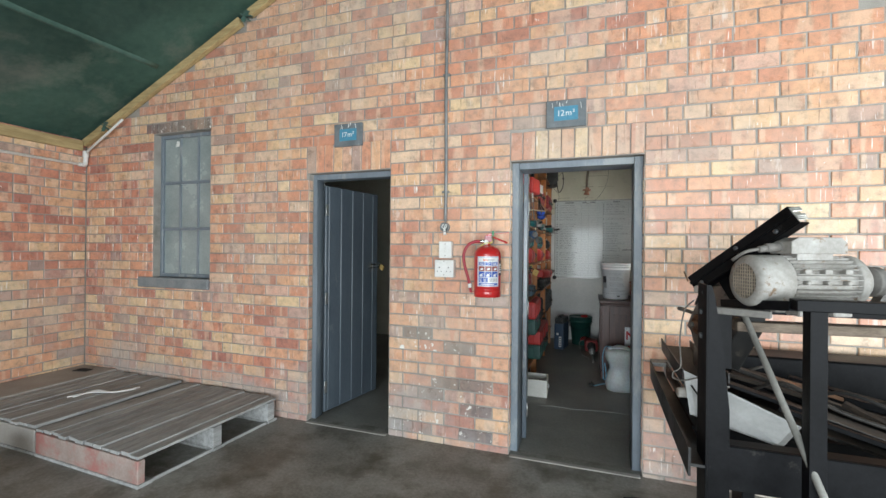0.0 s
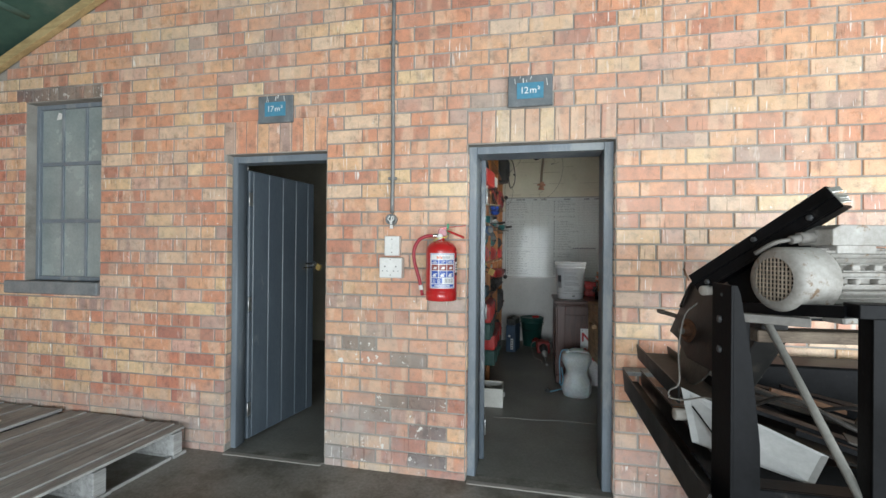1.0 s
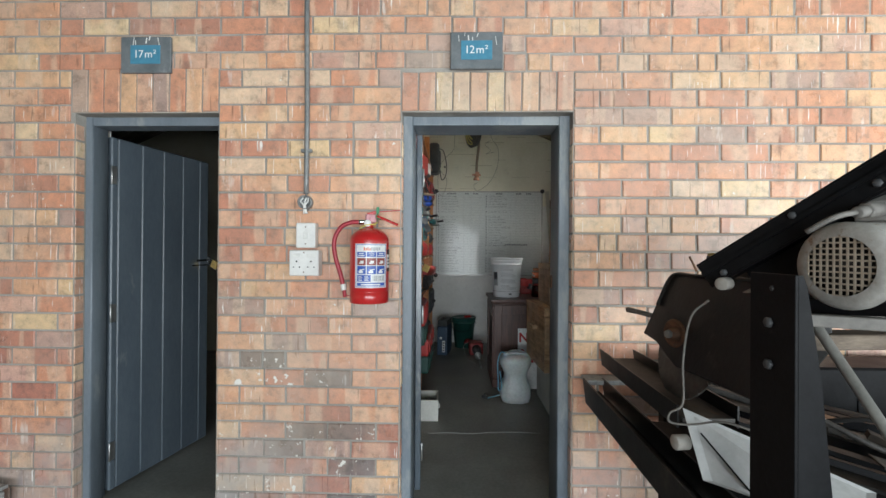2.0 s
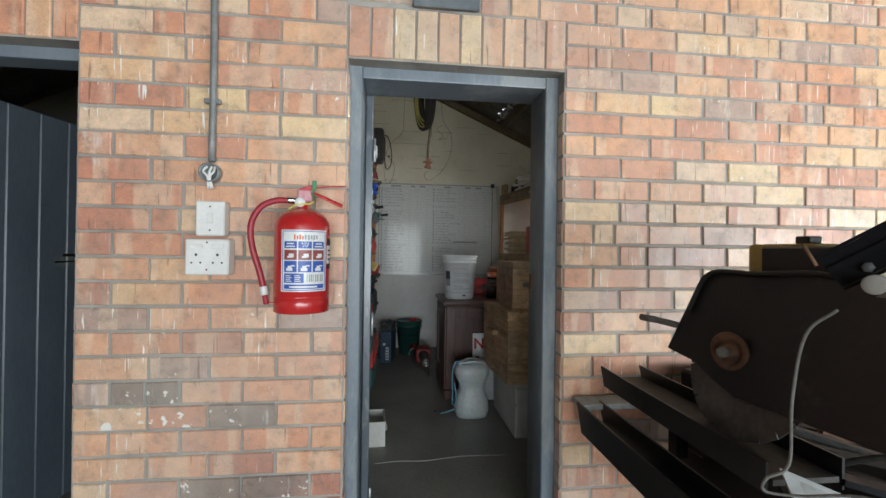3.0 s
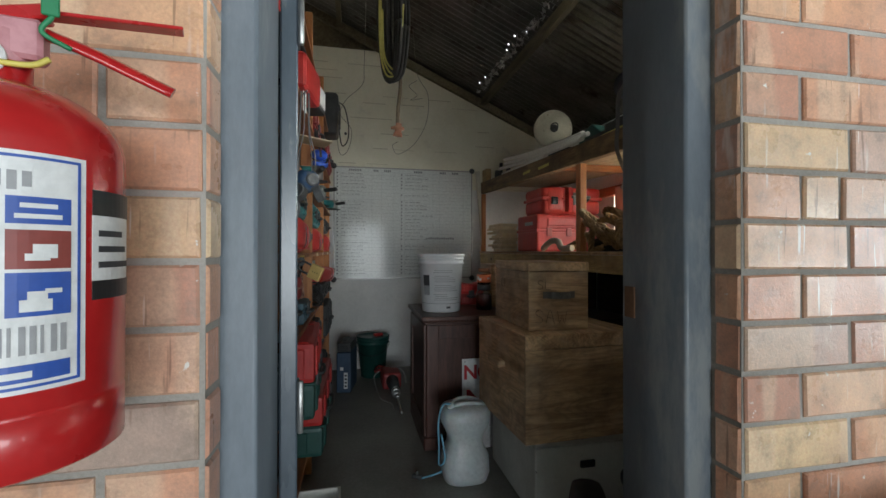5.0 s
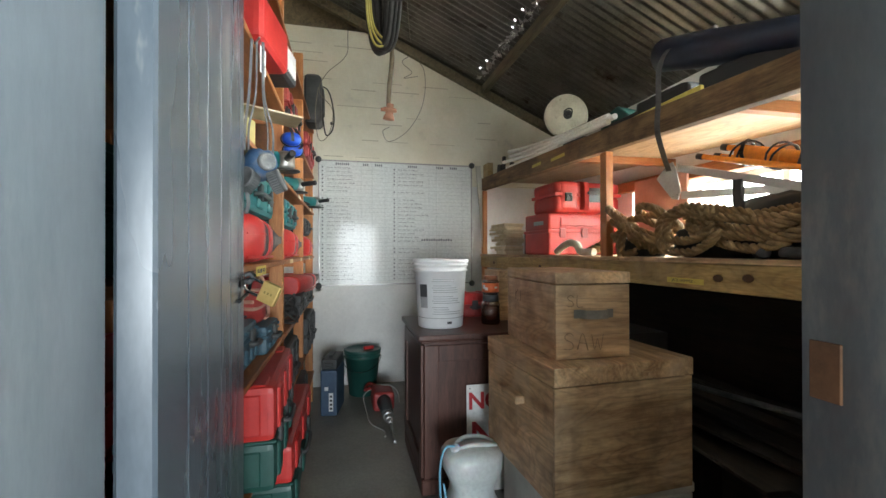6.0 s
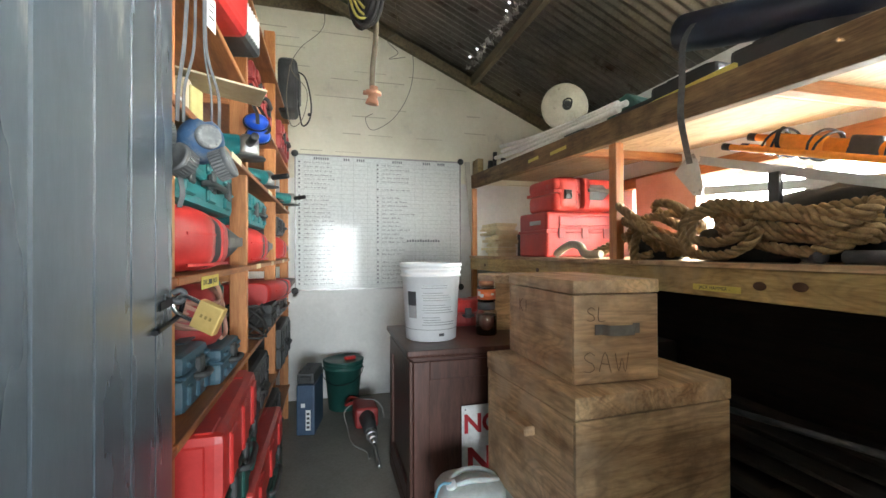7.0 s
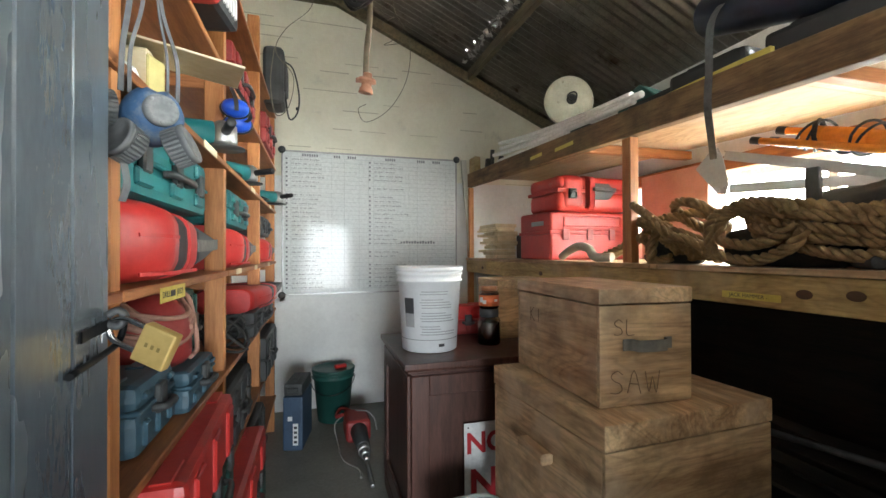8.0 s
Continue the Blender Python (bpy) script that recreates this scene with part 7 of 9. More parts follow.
def lump(label, at, rx, ry, rz, seed, material):
    """A slack canvas bag: a rounded, creased lump resting on its underside."""
    bm2 = bm_new()
    bmesh.ops.create_icosphere(bm2, subdivisions=4, radius=1.0)
    for v in bm2.verts:
        d = v.co.normalized()
        f = 1 + 0.22 * noise.noise(d * 1.7 + Vector((seed, 0, 0))) + 0.09 * noise.noise(d * 5.0 + Vector((0, seed, 0)))
        v.co = Vector((d.x * rx * f, d.y * ry * f, max(-rz * 0.62, d.z * rz * f) + rz * 0.62))
    for f in bm2.faces:
        f.smooth = True
    return solid("canvas_bag", bm2, material, label, "bag", at, 0, "bags on the bench")


BAG = surface("dark_canvas", (0.012, 0.013, 0.011), (0.035, 0.036, 0.03), 7, (0.7, 0.9), 0.35, fine=90)
lump("slack dark canvas bag behind the rope", (1.54, 3.92, 1.323), 0.22, 0.36, 0.165, 3.0, BAG)
lump("slack dark canvas bag beside the rope heap", (1.63, 4.32, 1.323), 0.16, 0.34, 0.180, 7.0, BAG)
lump("small dark canvas bag under the rope", (1.37, 4.50, 1.323), 0.09, 0.22, 0.10, 11.0, BAG)
lump("small dark canvas bag at the foot of the post", (1.38, 4.98, 1.323), 0.10, 0.16, 0.07, 15.0, BAG)
for i, (x, y) in enumerate(((1.30, 4.50), (1.25, 4.16), (1.26, 3.98))):
    bm = bm_new()
    rod(bm, (0, 0, 0.022), (0.02, 0.12, 0.022), 0.021, 18)
    solid("steel_can", bm, DARK_STEEL, "dull dark steel can lying in front of the rope", "can", (x, y, 1.323), -70 + 40 * i, "cans among the rope")

TRI = Vector((1.44, 4.45, 1.323))
ladder = thing("survey_legs", "orange survey tripod lashed with black cord lying over grey aluminium bars", "tripod", TRI)
LEG = Vector((0.182, -0.938, -0.294)).normalized()
for start, r, run in (((1.440, 4.650, 1.812), 0.013, 0.60), ((1.600, 4.663, 1.868), 0.015, 0.64), ((1.548, 4.655, 1.822), 0.012, 0.60), ((1.53, 4.60, 1.795), 0.013, 0.52)):
    p = Vector(start) - TRI
    bm = bm_new()
    rod(bm, p, p + LEG * run, r, 16)
    leg = part("leg", bm, TRIPOD, ladder, "orange tube")
    bm = bm_new()
    rod(bm, p - LEG * 0.012, p + LEG * 0.022, r + 0.002, 16)
    part("end_stop", bm, BLACK, leg)
mid = Vector((1.545, 4.60, 1.833)) - TRI
bm = bm_new()
rod(bm, mid + LEG * 0.06, mid + LEG * 0.25, 0.036, 22, 0.033)
rod(bm, mid + LEG * 0.252, mid + LEG * 0.52, 0.029, 20, 0.027)
part("sleeve", bm, TRIPOD, ladder, "thick orange sleeve")
side2 = LEG.cross(Vector((0, 0, 1))).normalized()
up2 = side2.cross(LEG)
for k, f in enumerate((0.075, 0.088, 0.10, 0.113, 0.128, 0.245, 0.257)):
    bm = bm_new()
    tube(bm, [mid + LEG * (f + 0.022 * math.sin(t + k)) + side2 * 0.070 * math.cos(t) + up2 * (0.050 + 0.004 * (k % 3)) * math.sin(t) for t in [TAU * i / 12 for i in range(13)]], 0.0048, 7, 3)
    part("cord_turn", bm, RUBBER, ladder, "black cord wound round the legs")
bm = bm_new()
tube(bm, [mid + LEG * 0.13 - side2 * 0.05 - up2 * 0.03, mid + LEG * 0.17 - side2 * 0.055 - up2 * 0.05, mid + LEG * 0.22 - side2 * 0.06 - up2 * 0.02, mid + LEG * 0.26 - side2 * 0.055 + up2 * 0.02], 0.008, 8)
part("cord_turn", bm, RUBBER, ladder)
along = Matrix((side2, LEG, up2)).transposed().to_4x4()
along.translation = mid
bm = bm_new()
box(bm, (-0.052, 0.325, -0.035), (0.030, 0.415, 0.042), 0.010, along, 2)
head = part("head", bm, CHARCOAL, ladder, "black head block")
bm = bm_new()
box(bm, (-0.0535, 0.345, -0.018), (-0.051, 0.395, 0.026), 0.002, along)
part("paper_label", bm, LABEL_GREY, head)
bm = bm_new()
rod(bm, mid + LEG * 0.43, mid + LEG * 0.60, 0.036, 20, 0.031)
for f in (0.455, 0.475, 0.495):
    rod(bm, mid + LEG * f, mid + LEG * (f + 0.008), 0.039, 20)
part("sleeve", bm, BLACK, ladder, "black end sleeve")
for p, q in (((1.402, 4.745, 1.772), (1.56, 3.77, 1.463)), ((1.412, 4.735, 1.632), (1.78, 3.98, 1.606))):
    bm = bm_new()
    bar(bm, Vector(p) - TRI, Vector(q) - TRI, 0.004, 0.036)
    bar(bm, Vector(p) - TRI + Vector((0.018, 0.006, 0.018)), Vector(q) - TRI + Vector((0.018, 0.006, 0.018)), 0.036, 0.004)
    part("aluminium_bar", bm, SILVER_CARD, ladder, "grey aluminium angle")
bm = bm_new()
prism(bm, [(-0.078, -0.005), (-0.02, 0.062), (0.010, 0.072), (0.028, 0.03), (0.050, -0.085), (0.038, -0.125), (0.006, -0.118)], 0.006, Matrix.Translation(Vector((1.385, 4.775, 1.735)) - TRI) @ pose(0, 0, 0, 0, 0, -72), 0.001)
plate = part("end_plate", bm, SILVER_CARD, ladder, "pale grey end plate")
for x, z in ((0.036, -0.098), (0.012, -0.104), (0.012, 0.052)):
    bm = bm_new()
    rod(bm, (x, -0.003, z), (x, 0.003, z), 0.006, 10)
    bm.transform(Matrix.Translation(Vector((1.385, 4.775, 1.735)) - TRI) @ pose(0, 0, 0, 0, 0, -72))
    part("rivet", bm, STEEL, plate)
for x, y, z1 in ((1.452, 4.45, 1.668), (1.535, 3.92, 1.498)):
    bm = bm_new()
    box(bm, (x - 0.012 - TRI.x, y - 0.022 - TRI.y, 0.0), (x + 0.012 - TRI.x, y + 0.022 - TRI.y, z1 - TRI.z), 0.003)
    part("prop", bm, CHARCOAL, ladder)
bm = bm_new()
box(bm, (0, 0, 0), (0.02, 0.56, 0.60), 0.003)
solid("pink_folder", bm, surface("faded_red_card", (0.46, 0.24, 0.19), (0.56, 0.32, 0.26), 6, (0.5, 0.7), 0.05), "faded red board standing against the window", "board", (2.10, 5.45, 1.323), 0)

# on the upper shelf
pipes = thing("plastic_pipes", "bundle of white plastic pipes lying along the shelf edge", "pipes", (0, 0, 0))
for x, y0, z0, y1, z1 in ((1.215, 6.61, 2.119, 5.60, 2.088), (1.214, 6.70, 2.190, 5.05, 2.083), (1.243, 6.62, 2.232, 5.03, 2.112), (1.262, 6.69, 2.290, 5.12, 2.142)):
    bm = bm_new()
    tube(bm, [(x, y0 + (y1 - y0) * f, z0 + (z1 - z0) * (1.6 * f - 0.6 * f * f)) for f in (0, 0.25, 0.5, 0.75, 1.0)], 0.0165, 14, 5)
    part("pipe", bm, WHITE_PLASTIC, pipes)
bm = bm_new()
box(bm, (0, 0, 0), (0.3, 0.32, 0.15), 0.01)
solid("dark_carton", bm, CHARCOAL, "dark carton on the upper shelf", "carton", (1.34, 5.82, 2.08))
disc = bm_new()
lathe(disc, [(0.02, 0.055), (0.035, 0.06), (0.05, 0.055), (0.10, 0.045), (0.155, 0.015), (0.168, 0.0), (0.160, -0.006), (0.10, 0.025), (0.05, 0.035), (0.02, 0.04), (0.02, 0.055)], 40, pose(0, 0, 0.168, 96, 0, 0))
dish = solid("lamp_shade", disc, DISH, "dusty white round enamel lamp shade standing on edge", "lamp shade", (1.43, 5.92, 2.232), -18)
bm = bm_new()
lathe(bm, [(0.018, 0.0), (0.03, 0.0), (0.034, 0.02), (0.018, 0.026), (0.018, 0.0)], 18, pose(0.0, -0.052, 0.16, 96, 0, 0))
part("collar", bm, CHARCOAL, dish)
bm = bm_new()
tube(bm, [(0.03 * math.cos(TAU * i / 10), -0.085 - 0.012 * math.sin(TAU * i / 5), 0.17 + 0.03 * math.sin(TAU * i / 10)) for i in range(11)], 0.005, 7, 3)
box(bm, (-0.018, -0.082, 0.148), (0.018, -0.055, 0.178), 0.006, None, 2)
part("wire_clip", bm, BLACK, dish, "dark wire fitting")
bm = bm_new()
prism(bm, [(0, 0), (0.24, 0), (0.24, 0.10), (0.16, 0.17), (0.05, 0.13)], 0.2, None, 0.01)
solid("green_toolbox", bm, GREEN_DARK, "dark green plastic box on the upper shelf", "box", (1.33, 5.34, 2.06), -78)
bm = bm_new()
box(bm, (0, 0, 0), (0.02, 0.9, 0.05), 0.002)
solid("spirit_level", bm, YELLOW, "yellow spirit level along the shelf edge", "spirit level", (1.255, 4.45, 2.02), -1)
r0 = random.Random(17)
for i, (x, y, l, w, h) in enumerate(((1.34, 4.95, 0.3, 0.22, 0.09), (1.31, 4.58, 0.34, 0.2, 0.115), (1.33, 4.05, 0.45, 0.3, 0.12))):
    bm = bm_new()
    box(bm, (0, 0, 0), (w, l, h), 0.02, None, 2)
    box(bm, (0.03, 0.05, h * 0.8), (w - 0.04, l - 0.06, h * 1.15), 0.015, None, 2)
    solid("folded_sheet", bm, BLACK, "folded black sheeting on the upper shelf", "sheeting", (x, y, 1.99 + 0.0357 * (y - 3.4)), r0.uniform(-6, 6), "sheeting on the shelf")
roll = thing("rolled_mat", "blue-black rolled plastic mat on the upper shelf", "mat", (1.32, 4.75, 2.335), 0)
MAT = Vector((0.06, -0.95, -0.30)).to_track_quat("Z", "Y").to_matrix().to_4x4()
bm = bm_new()
lathe(bm, [(0.045, 0.0), (0.072, 0.0), (0.078, 0.008), (0.080, 0.2), (0.070, 0.5), (0.06, 0.85), (0, 0.86)], 24, MAT)
lathe(bm, [(0.045, 0.001), (0.045, 0.3), (0, 0.3)], 20, MAT)
part("roll", bm, surface("blue_black_sheet", (0.010, 0.014, 0.030), (0.02, 0.028, 0.055), 6, (0.25, 0.45), 0.15), roll)
bm = bm_new()
for k, (dx, dz) in enumerate(((0.0, 0.0), (0.02, -0.015), (-0.02, -0.02))):
    rod(bm, (dx + 0.01, 0.04, dz - 0.01), (dx + 0.02, -0.3, dz - 0.01), 0.014, 10)
part("core", bm, CHARCOAL, roll)
bm = bm_new()
ribbon(bm, [(1.38, 4.60, 2.35), (1.28, 4.62, 2.33), (1.205, 4.63, 2.23), (1.198, 4.635, 2.05), (1.196, 4.64, 1.92), (1.28, 4.70, 1.82), (1.37, 4.77, 1.76)], 0.028, 0.002, (0.25, -1, 0))
solid("webbing_strap", bm, STRAP, "grey webbing strap hanging from the rolled mat", "strap")
bm = bm_new()
for x, y, r, h in ((1.30, 7.05, 0.03, 0.12), (1.36, 7.1, 0.02, 0.22), (1.44, 7.08, 0.025, 0.16)):
    rod(bm, (x, y, 2.118), (x + 0.01, y, 2.118 + h), r, 12)
solid("pipe_offcuts", bm, CHARCOAL, "short pipe offcuts standing in the shelf corner", "pipe")
bm = bm_new()
box(bm, (1.19, 7.1, 2.132), (1.25, 7.25, 2.27), 0.004)
solid("wood_block", bm, BEAM, "wooden block in the shelf corner", "block")

# under the bench: its deep shade is put into near-black colours
# sheets added over the white wall to keep the space shaded
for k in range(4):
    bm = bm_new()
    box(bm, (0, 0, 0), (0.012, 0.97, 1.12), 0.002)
    solid("hardboard_sheet", bm, NEAR_BLACK, "near-black sheet added for the shade under the bench", "board", (2.09 - 0.016 * (k % 2), 3.36 + 0.98 * k, 0.0), 0, "sheets under the bench")
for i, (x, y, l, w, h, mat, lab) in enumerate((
        (1.3, 4.5, 0.7, 0.6, 0.42, NEAR_BLACK, "brown carton in the dark under the bench"),
        (1.30, 3.7, 0.7, 0.6, 0.5, NEAR_BLACK, "brown crate in the dark under the bench"),
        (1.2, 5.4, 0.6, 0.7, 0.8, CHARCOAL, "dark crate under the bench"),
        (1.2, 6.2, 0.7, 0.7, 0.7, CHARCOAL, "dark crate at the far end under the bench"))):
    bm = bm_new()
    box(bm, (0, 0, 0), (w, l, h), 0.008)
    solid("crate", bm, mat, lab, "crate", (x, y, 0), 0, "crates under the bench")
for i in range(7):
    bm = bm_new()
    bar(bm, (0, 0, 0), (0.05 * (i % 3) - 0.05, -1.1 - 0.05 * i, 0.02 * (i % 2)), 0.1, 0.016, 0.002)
    solid("loose_board", bm, NEAR_BLACK, "loose board stacked under the bench", "board", (1.35 + 0.07 * i, 5.2, 0.505 + 0.02 * i), 3 * (i % 3) - 3, "boards under the bench")
bm = bm_new()
rod(bm, (1.28, 4.9, 0.72), (1.42, 3.9, 0.76), 0.012)
solid("grey_pole", bm, DARK_STEEL, "dark metal pole lying under the bench", "pole")


# ---- chests, cabinet and what stands on them ----
PENCIL = surface("pencil", (0.10, 0.062, 0.035), (0.19, 0.12, 0.07), 40, (0.7, 0.9), 0.0)
STROKES = {"S": [[(0.9, 0.85), (0.55, 1.0), (0.15, 0.85), (0.3, 0.6), (0.75, 0.42), (0.85, 0.15), (0.5, 0.0), (0.1, 0.1)]],
           "A": [[(0.0, 0.0), (0.45, 1.0), (0.9, 0.0)], [(0.2, 0.4), (0.7, 0.4)]],
           "W": [[(0.0, 0.9), (0.25, 0.0), (0.5, 0.7), (0.75, 0.0), (1.0, 1.0)]],
           "L": [[(0.1, 1.0), (0.1, 0.02), (0.8, 0.05)]],
           "K": [[(0.1, 1.0), (0.1, 0.0)], [(0.8, 1.0), (0.12, 0.5), (0.85, 0.0)]],
           "I": [[(0.5, 1.0), (0.45, 0.0)]]}


def plywood_chest(label, at, turn, W, D, H, lid_h, front_handle, side_handle, scratch=()):
    c = thing("plywood_chest", label, "chest", at, turn, "stacked chests")
    t = 0.014
    bm2 = bm_new()
    box(bm2, (0, 0, 0), (W, t, H - lid_h), 0.002)
    part("front_panel", bm2, PLY_BOX, c)
    bm2 = bm_new()
    box(bm2, (0, D - t, 0), (W, D, H - lid_h), 0.002)
    part("back_panel", bm2, PLY_BOX, c)
    for x in (0.0, W - t):
        bm2 = bm_new()
        box(bm2, (x, t + 0.001, 0), (x + t, D - t - 0.001, H - lid_h), 0.002)
        part("side_panel", bm2, PLY_BOX_Y, c)
    bm2 = bm_new()
    box(bm2, (-0.003, -0.003, H - lid_h + 0.004), (W + 0.003, D + 0.003, H), 0.005, None, 2)
    part("lid", bm2, PLY_BOX_Y, c)
    bm2 = bm_new()
    box(bm2, (t, t, 0.01), (W - t, D - t, 0.02))
    part("bottom", bm2, PLY_BOX_Y, c)
    if front_handle:
        x, z = W * 0.5, H * 0.52
        bm2 = bm_new()
        ribbon(bm2, [(x - 0.085, -0.003, z), (x - 0.06, -0.004, z), (x - 0.045, -0.028, z), (x, -0.034, z), (x + 0.045, -0.028, z), (x + 0.06, -0.004, z), (x + 0.085, -0.003, z)], 0.034, 0.003, (0, 0, 1), 4)
        part("handle", bm2, DUSTY_STEEL, c, "grey metal strap handle")
    if side_handle:
        bm2 = bm_new()
        box(bm2, (-0.045, D * 0.36, H * 0.60), (-0.002, D * 0.60, H * 0.60 + 0.035), 0.006)
        part("side_handle", bm2, PLY_BOX_Y, c, "wooden batten handle")
    for text, x, z, size, face in scratch:
        for i, letter in enumerate(text):
            bm2 = bm_new()
            for line in STROKES[letter]:
                pts = [(x + size * (0.78 * u + 0.95 * i), z + size * (v + 0.06 * math.sin(3 * u + i))) for u, v in line]
                tube(bm2, [(u, -0.0006, v) if face == "front" else (-0.0006, D - u, v) for u, v in pts], 0.0013, 5, 3)
            part("pencil_letter", bm2, PENCIL, c, "scrawled letter")
    return c


cream = thing("cream_chest", "chipped cream painted wooden chest on the floor", "chest", (0.585, 4.40, 0.0), 0, "stacked chests")
bm = bm_new()
box(bm, (0, 0, 0), (0.58, 0.66, 0.355), 0.006)
part("body", bm, CREAM, cream)
bm = bm_new()
box(bm, (-0.004, -0.004, 0.359), (0.584, 0.664, 0.400), 0.005)
part("lid", bm, CREAM, cream)
bm = bm_new()
box(bm, (0.24, -0.012, 0.24), (0.32, 0.002, 0.275), 0.003)
part("handle", bm, BLACK, cream)
plywood_chest("large weathered plywood chest standing on a cream chest", (0.508, 4.337, 0.403), 3.2, 0.628, 0.640, 0.520, 0.075, False, True)
plywood_chest("small plywood chest marked SAW on a larger chest", (0.566, 4.437, 0.926), -1.5, 0.322, 0.545, 0.343, 0.050, True, False, (("SAW", 0.030, 0.035, 0.065, "front"), ("SL", 0.045, 0.205, 0.045, "front"), ("KI", 0.11, 0.19, 0.05, "side")))

cabinet = thing("wooden_cabinet", "dark mahogany cabinet with panelled sides", "cabinet", (0.165, 5.22, 0.0), 0)
CW, CD, CH = 0.78, 0.72, 0.89
bm = bm_new()
box(bm, (0.02, 0.02, 0.09), (CW - 0.02, CD - 0.02, CH - 0.05), 0.002)
part("body", bm, MAHOGANY, cabinet)
bm = bm_new()
box(bm, (0.005, 0.005, 0.0), (CW - 0.005, CD - 0.005, 0.088), 0.008)
part("plinth", bm, MAHOGANY, cabinet)
bm = bm_new()
box(bm, (-0.014, -0.018, CH - 0.03), (CW + 0.014, CD + 0.01, CH), 0.007, None, 2)
box(bm, (0.0, -0.004, CH - 0.048), (CW, CD, CH - 0.031), 0.006)
part("top", bm, MAHOGANY, cabinet, "dusty moulded top")
for x0, x1, z0, z1 in ((0.02, 0.10, 0.095, 0.83), (CW - 0.10, CW - 0.02, 0.095, 0.83), (0.101, CW - 0.101, 0.095, 0.19), (0.101, CW - 0.101, 0.74, 0.83)):
    bm = bm_new()
    box(bm, (x0, 0.002, z0), (x1, 0.019, z1), 0.003)
    part("front_rail", bm, MAHOGANY, cabinet)
for y0, y1, z0, z1 in ((0.02, 0.10, 0.095, 0.83), (CD - 0.10, CD - 0.02, 0.095, 0.83), (0.101, CD - 0.101, 0.095, 0.19), (0.101, CD - 0.101, 0.74, 0.83)):
    bm = bm_new()
    box(bm, (0.003, y0, z0), (0.019, y1, z1), 0.003)
    part("side_rail", bm, MAHOGANY, cabinet)


def bucket(name, label, at, r0b, r1b, h, material, lid, writing=False, bail=True, turn=0.0):
    b = thing(name, label, "bucket", at, turn)
    t = 0.003
    bm2 = bm_new()
    prof = [(0, 0.004), (r0b - 0.01, 0.0), (r0b, 0.006), (r0b + (r1b - r0b) * 0.82, h * 0.82), (r1b + 0.006, h * 0.825), (r1b + 0.006, h * 0.845), (r1b - 0.001, h * 0.85),
            (r1b + 0.001, h * 0.90), (r1b + 0.007, h * 0.905), (r1b + 0.007, h * 0.925), (r1b, h * 0.93), (r1b + 0.002, h - 0.012), (r1b - t, h - 0.012), (r0b - t, 0.01), (0, 0.01)]
    lathe(bm2, prof, 44)
    part("body", bm2, material, b)
    if lid:
        bm2 = bm_new()
        lathe(bm2, [(r1b + 0.006, h - 0.022), (r1b + 0.010, h - 0.018), (r1b + 0.010, h - 0.002), (r1b + 0.005, h), (r1b - 0.012, h), (r1b - 0.016, h - 0.006), (0, h - 0.006), (0, h - 0.010), (r1b + 0.003, h - 0.010), (r1b + 0.006, h - 0.022)], 44)
        part("lid", bm2, material, b)
    if bail:
        bm2 = bm_new()
        pts = [(-(r1b + 0.012), 0, h * 0.84)] + [(-(r1b + 0.014) * math.cos(a), -(r1b + 0.014) * math.sin(a) * 1.0, h * 0.84 - 0.115 * math.sin(a)) for a in [math.pi * i / 8 for i in range(1, 8)]] + [(r1b + 0.012, 0, h * 0.84)]
        tube(bm2, pts, 0.003, 7, 4)
        part("bail", bm2, BLACK if material == GREEN_DARK else STEEL, b)
    if writing:
        def wrapped(nm, a0, a1, z0, z1, m, out):
            bm3, n = bm_new(), max(2, int((a1 - a0) / 6))
            rows2 = []
            for i in range(n + 1):
                a = radians(a0 + (a1 - a0) * i / n)
                rr = [r0b + (r1b - r0b) * zz / h + out for zz in (z0, z1)]
                rows2.append([bm3.verts.new((math.sin(a) * q, -math.cos(a) * q, zz)) for q, zz in ((rr[0] - out, z0), (rr[0], z0), (rr[1], z1), (rr[1] - out, z1))])
            for p0, p1 in zip(rows2, rows2[1:]):
                for k in range(3):
                    bm3.faces.new((p0[k], p0[k + 1], p1[k + 1], p1[k]))
            return part(nm, bm3, m, b)
        wrapped("logo_block", -74, -52, h * 0.30, h * 0.64, LABEL_GREY, 0.0008)
        wrapped("logo_block", -74, -52, h * 0.46, h * 0.64, INK, 0.0012)
        q = random.Random(2)
        for k in range(17):
            if k % 5 == 4:
                continue
            a0 = -40 + (3 if k % 3 else 0)
            wrapped("writing", a0, a0 + q.uniform(34, 74), h * (0.215 + 0.031 * k), h * (0.215 + 0.031 * k) + 0.0042, LABEL_GREY, 0.0008)
        wrapped("stripe", -100, 100, h * 0.155, h * 0.160, INK, 0.0008)
        wrapped("writing", -4, 8, h * 0.075, h * 0.11, INK, 0.0008)
    return b


bucket("plastic_bucket", "white lidded plastic bucket with printed label on the cabinet", (0.338, 5.50, 0.891), 0.138, 0.162, 0.415, BUCKET_WHITE, True, True, False, 8)
bucket("green_bucket", "dark green lidded bucket on the floor by the back wall", (-0.085, 7.06, -0.003), 0.125, 0.165, 0.43, GREEN_DARK, True, False, True, -12)
bm = bm_new()
box(bm, (-0.05, -0.02, 0), (0.05, 0.02, 0.03), 0.008)
solid("red_scrap", bm, RED_CASE, "bit of red plastic lying on the green bucket's lid", "scrap", (-0.03, 7.03, 0.4225), 20)


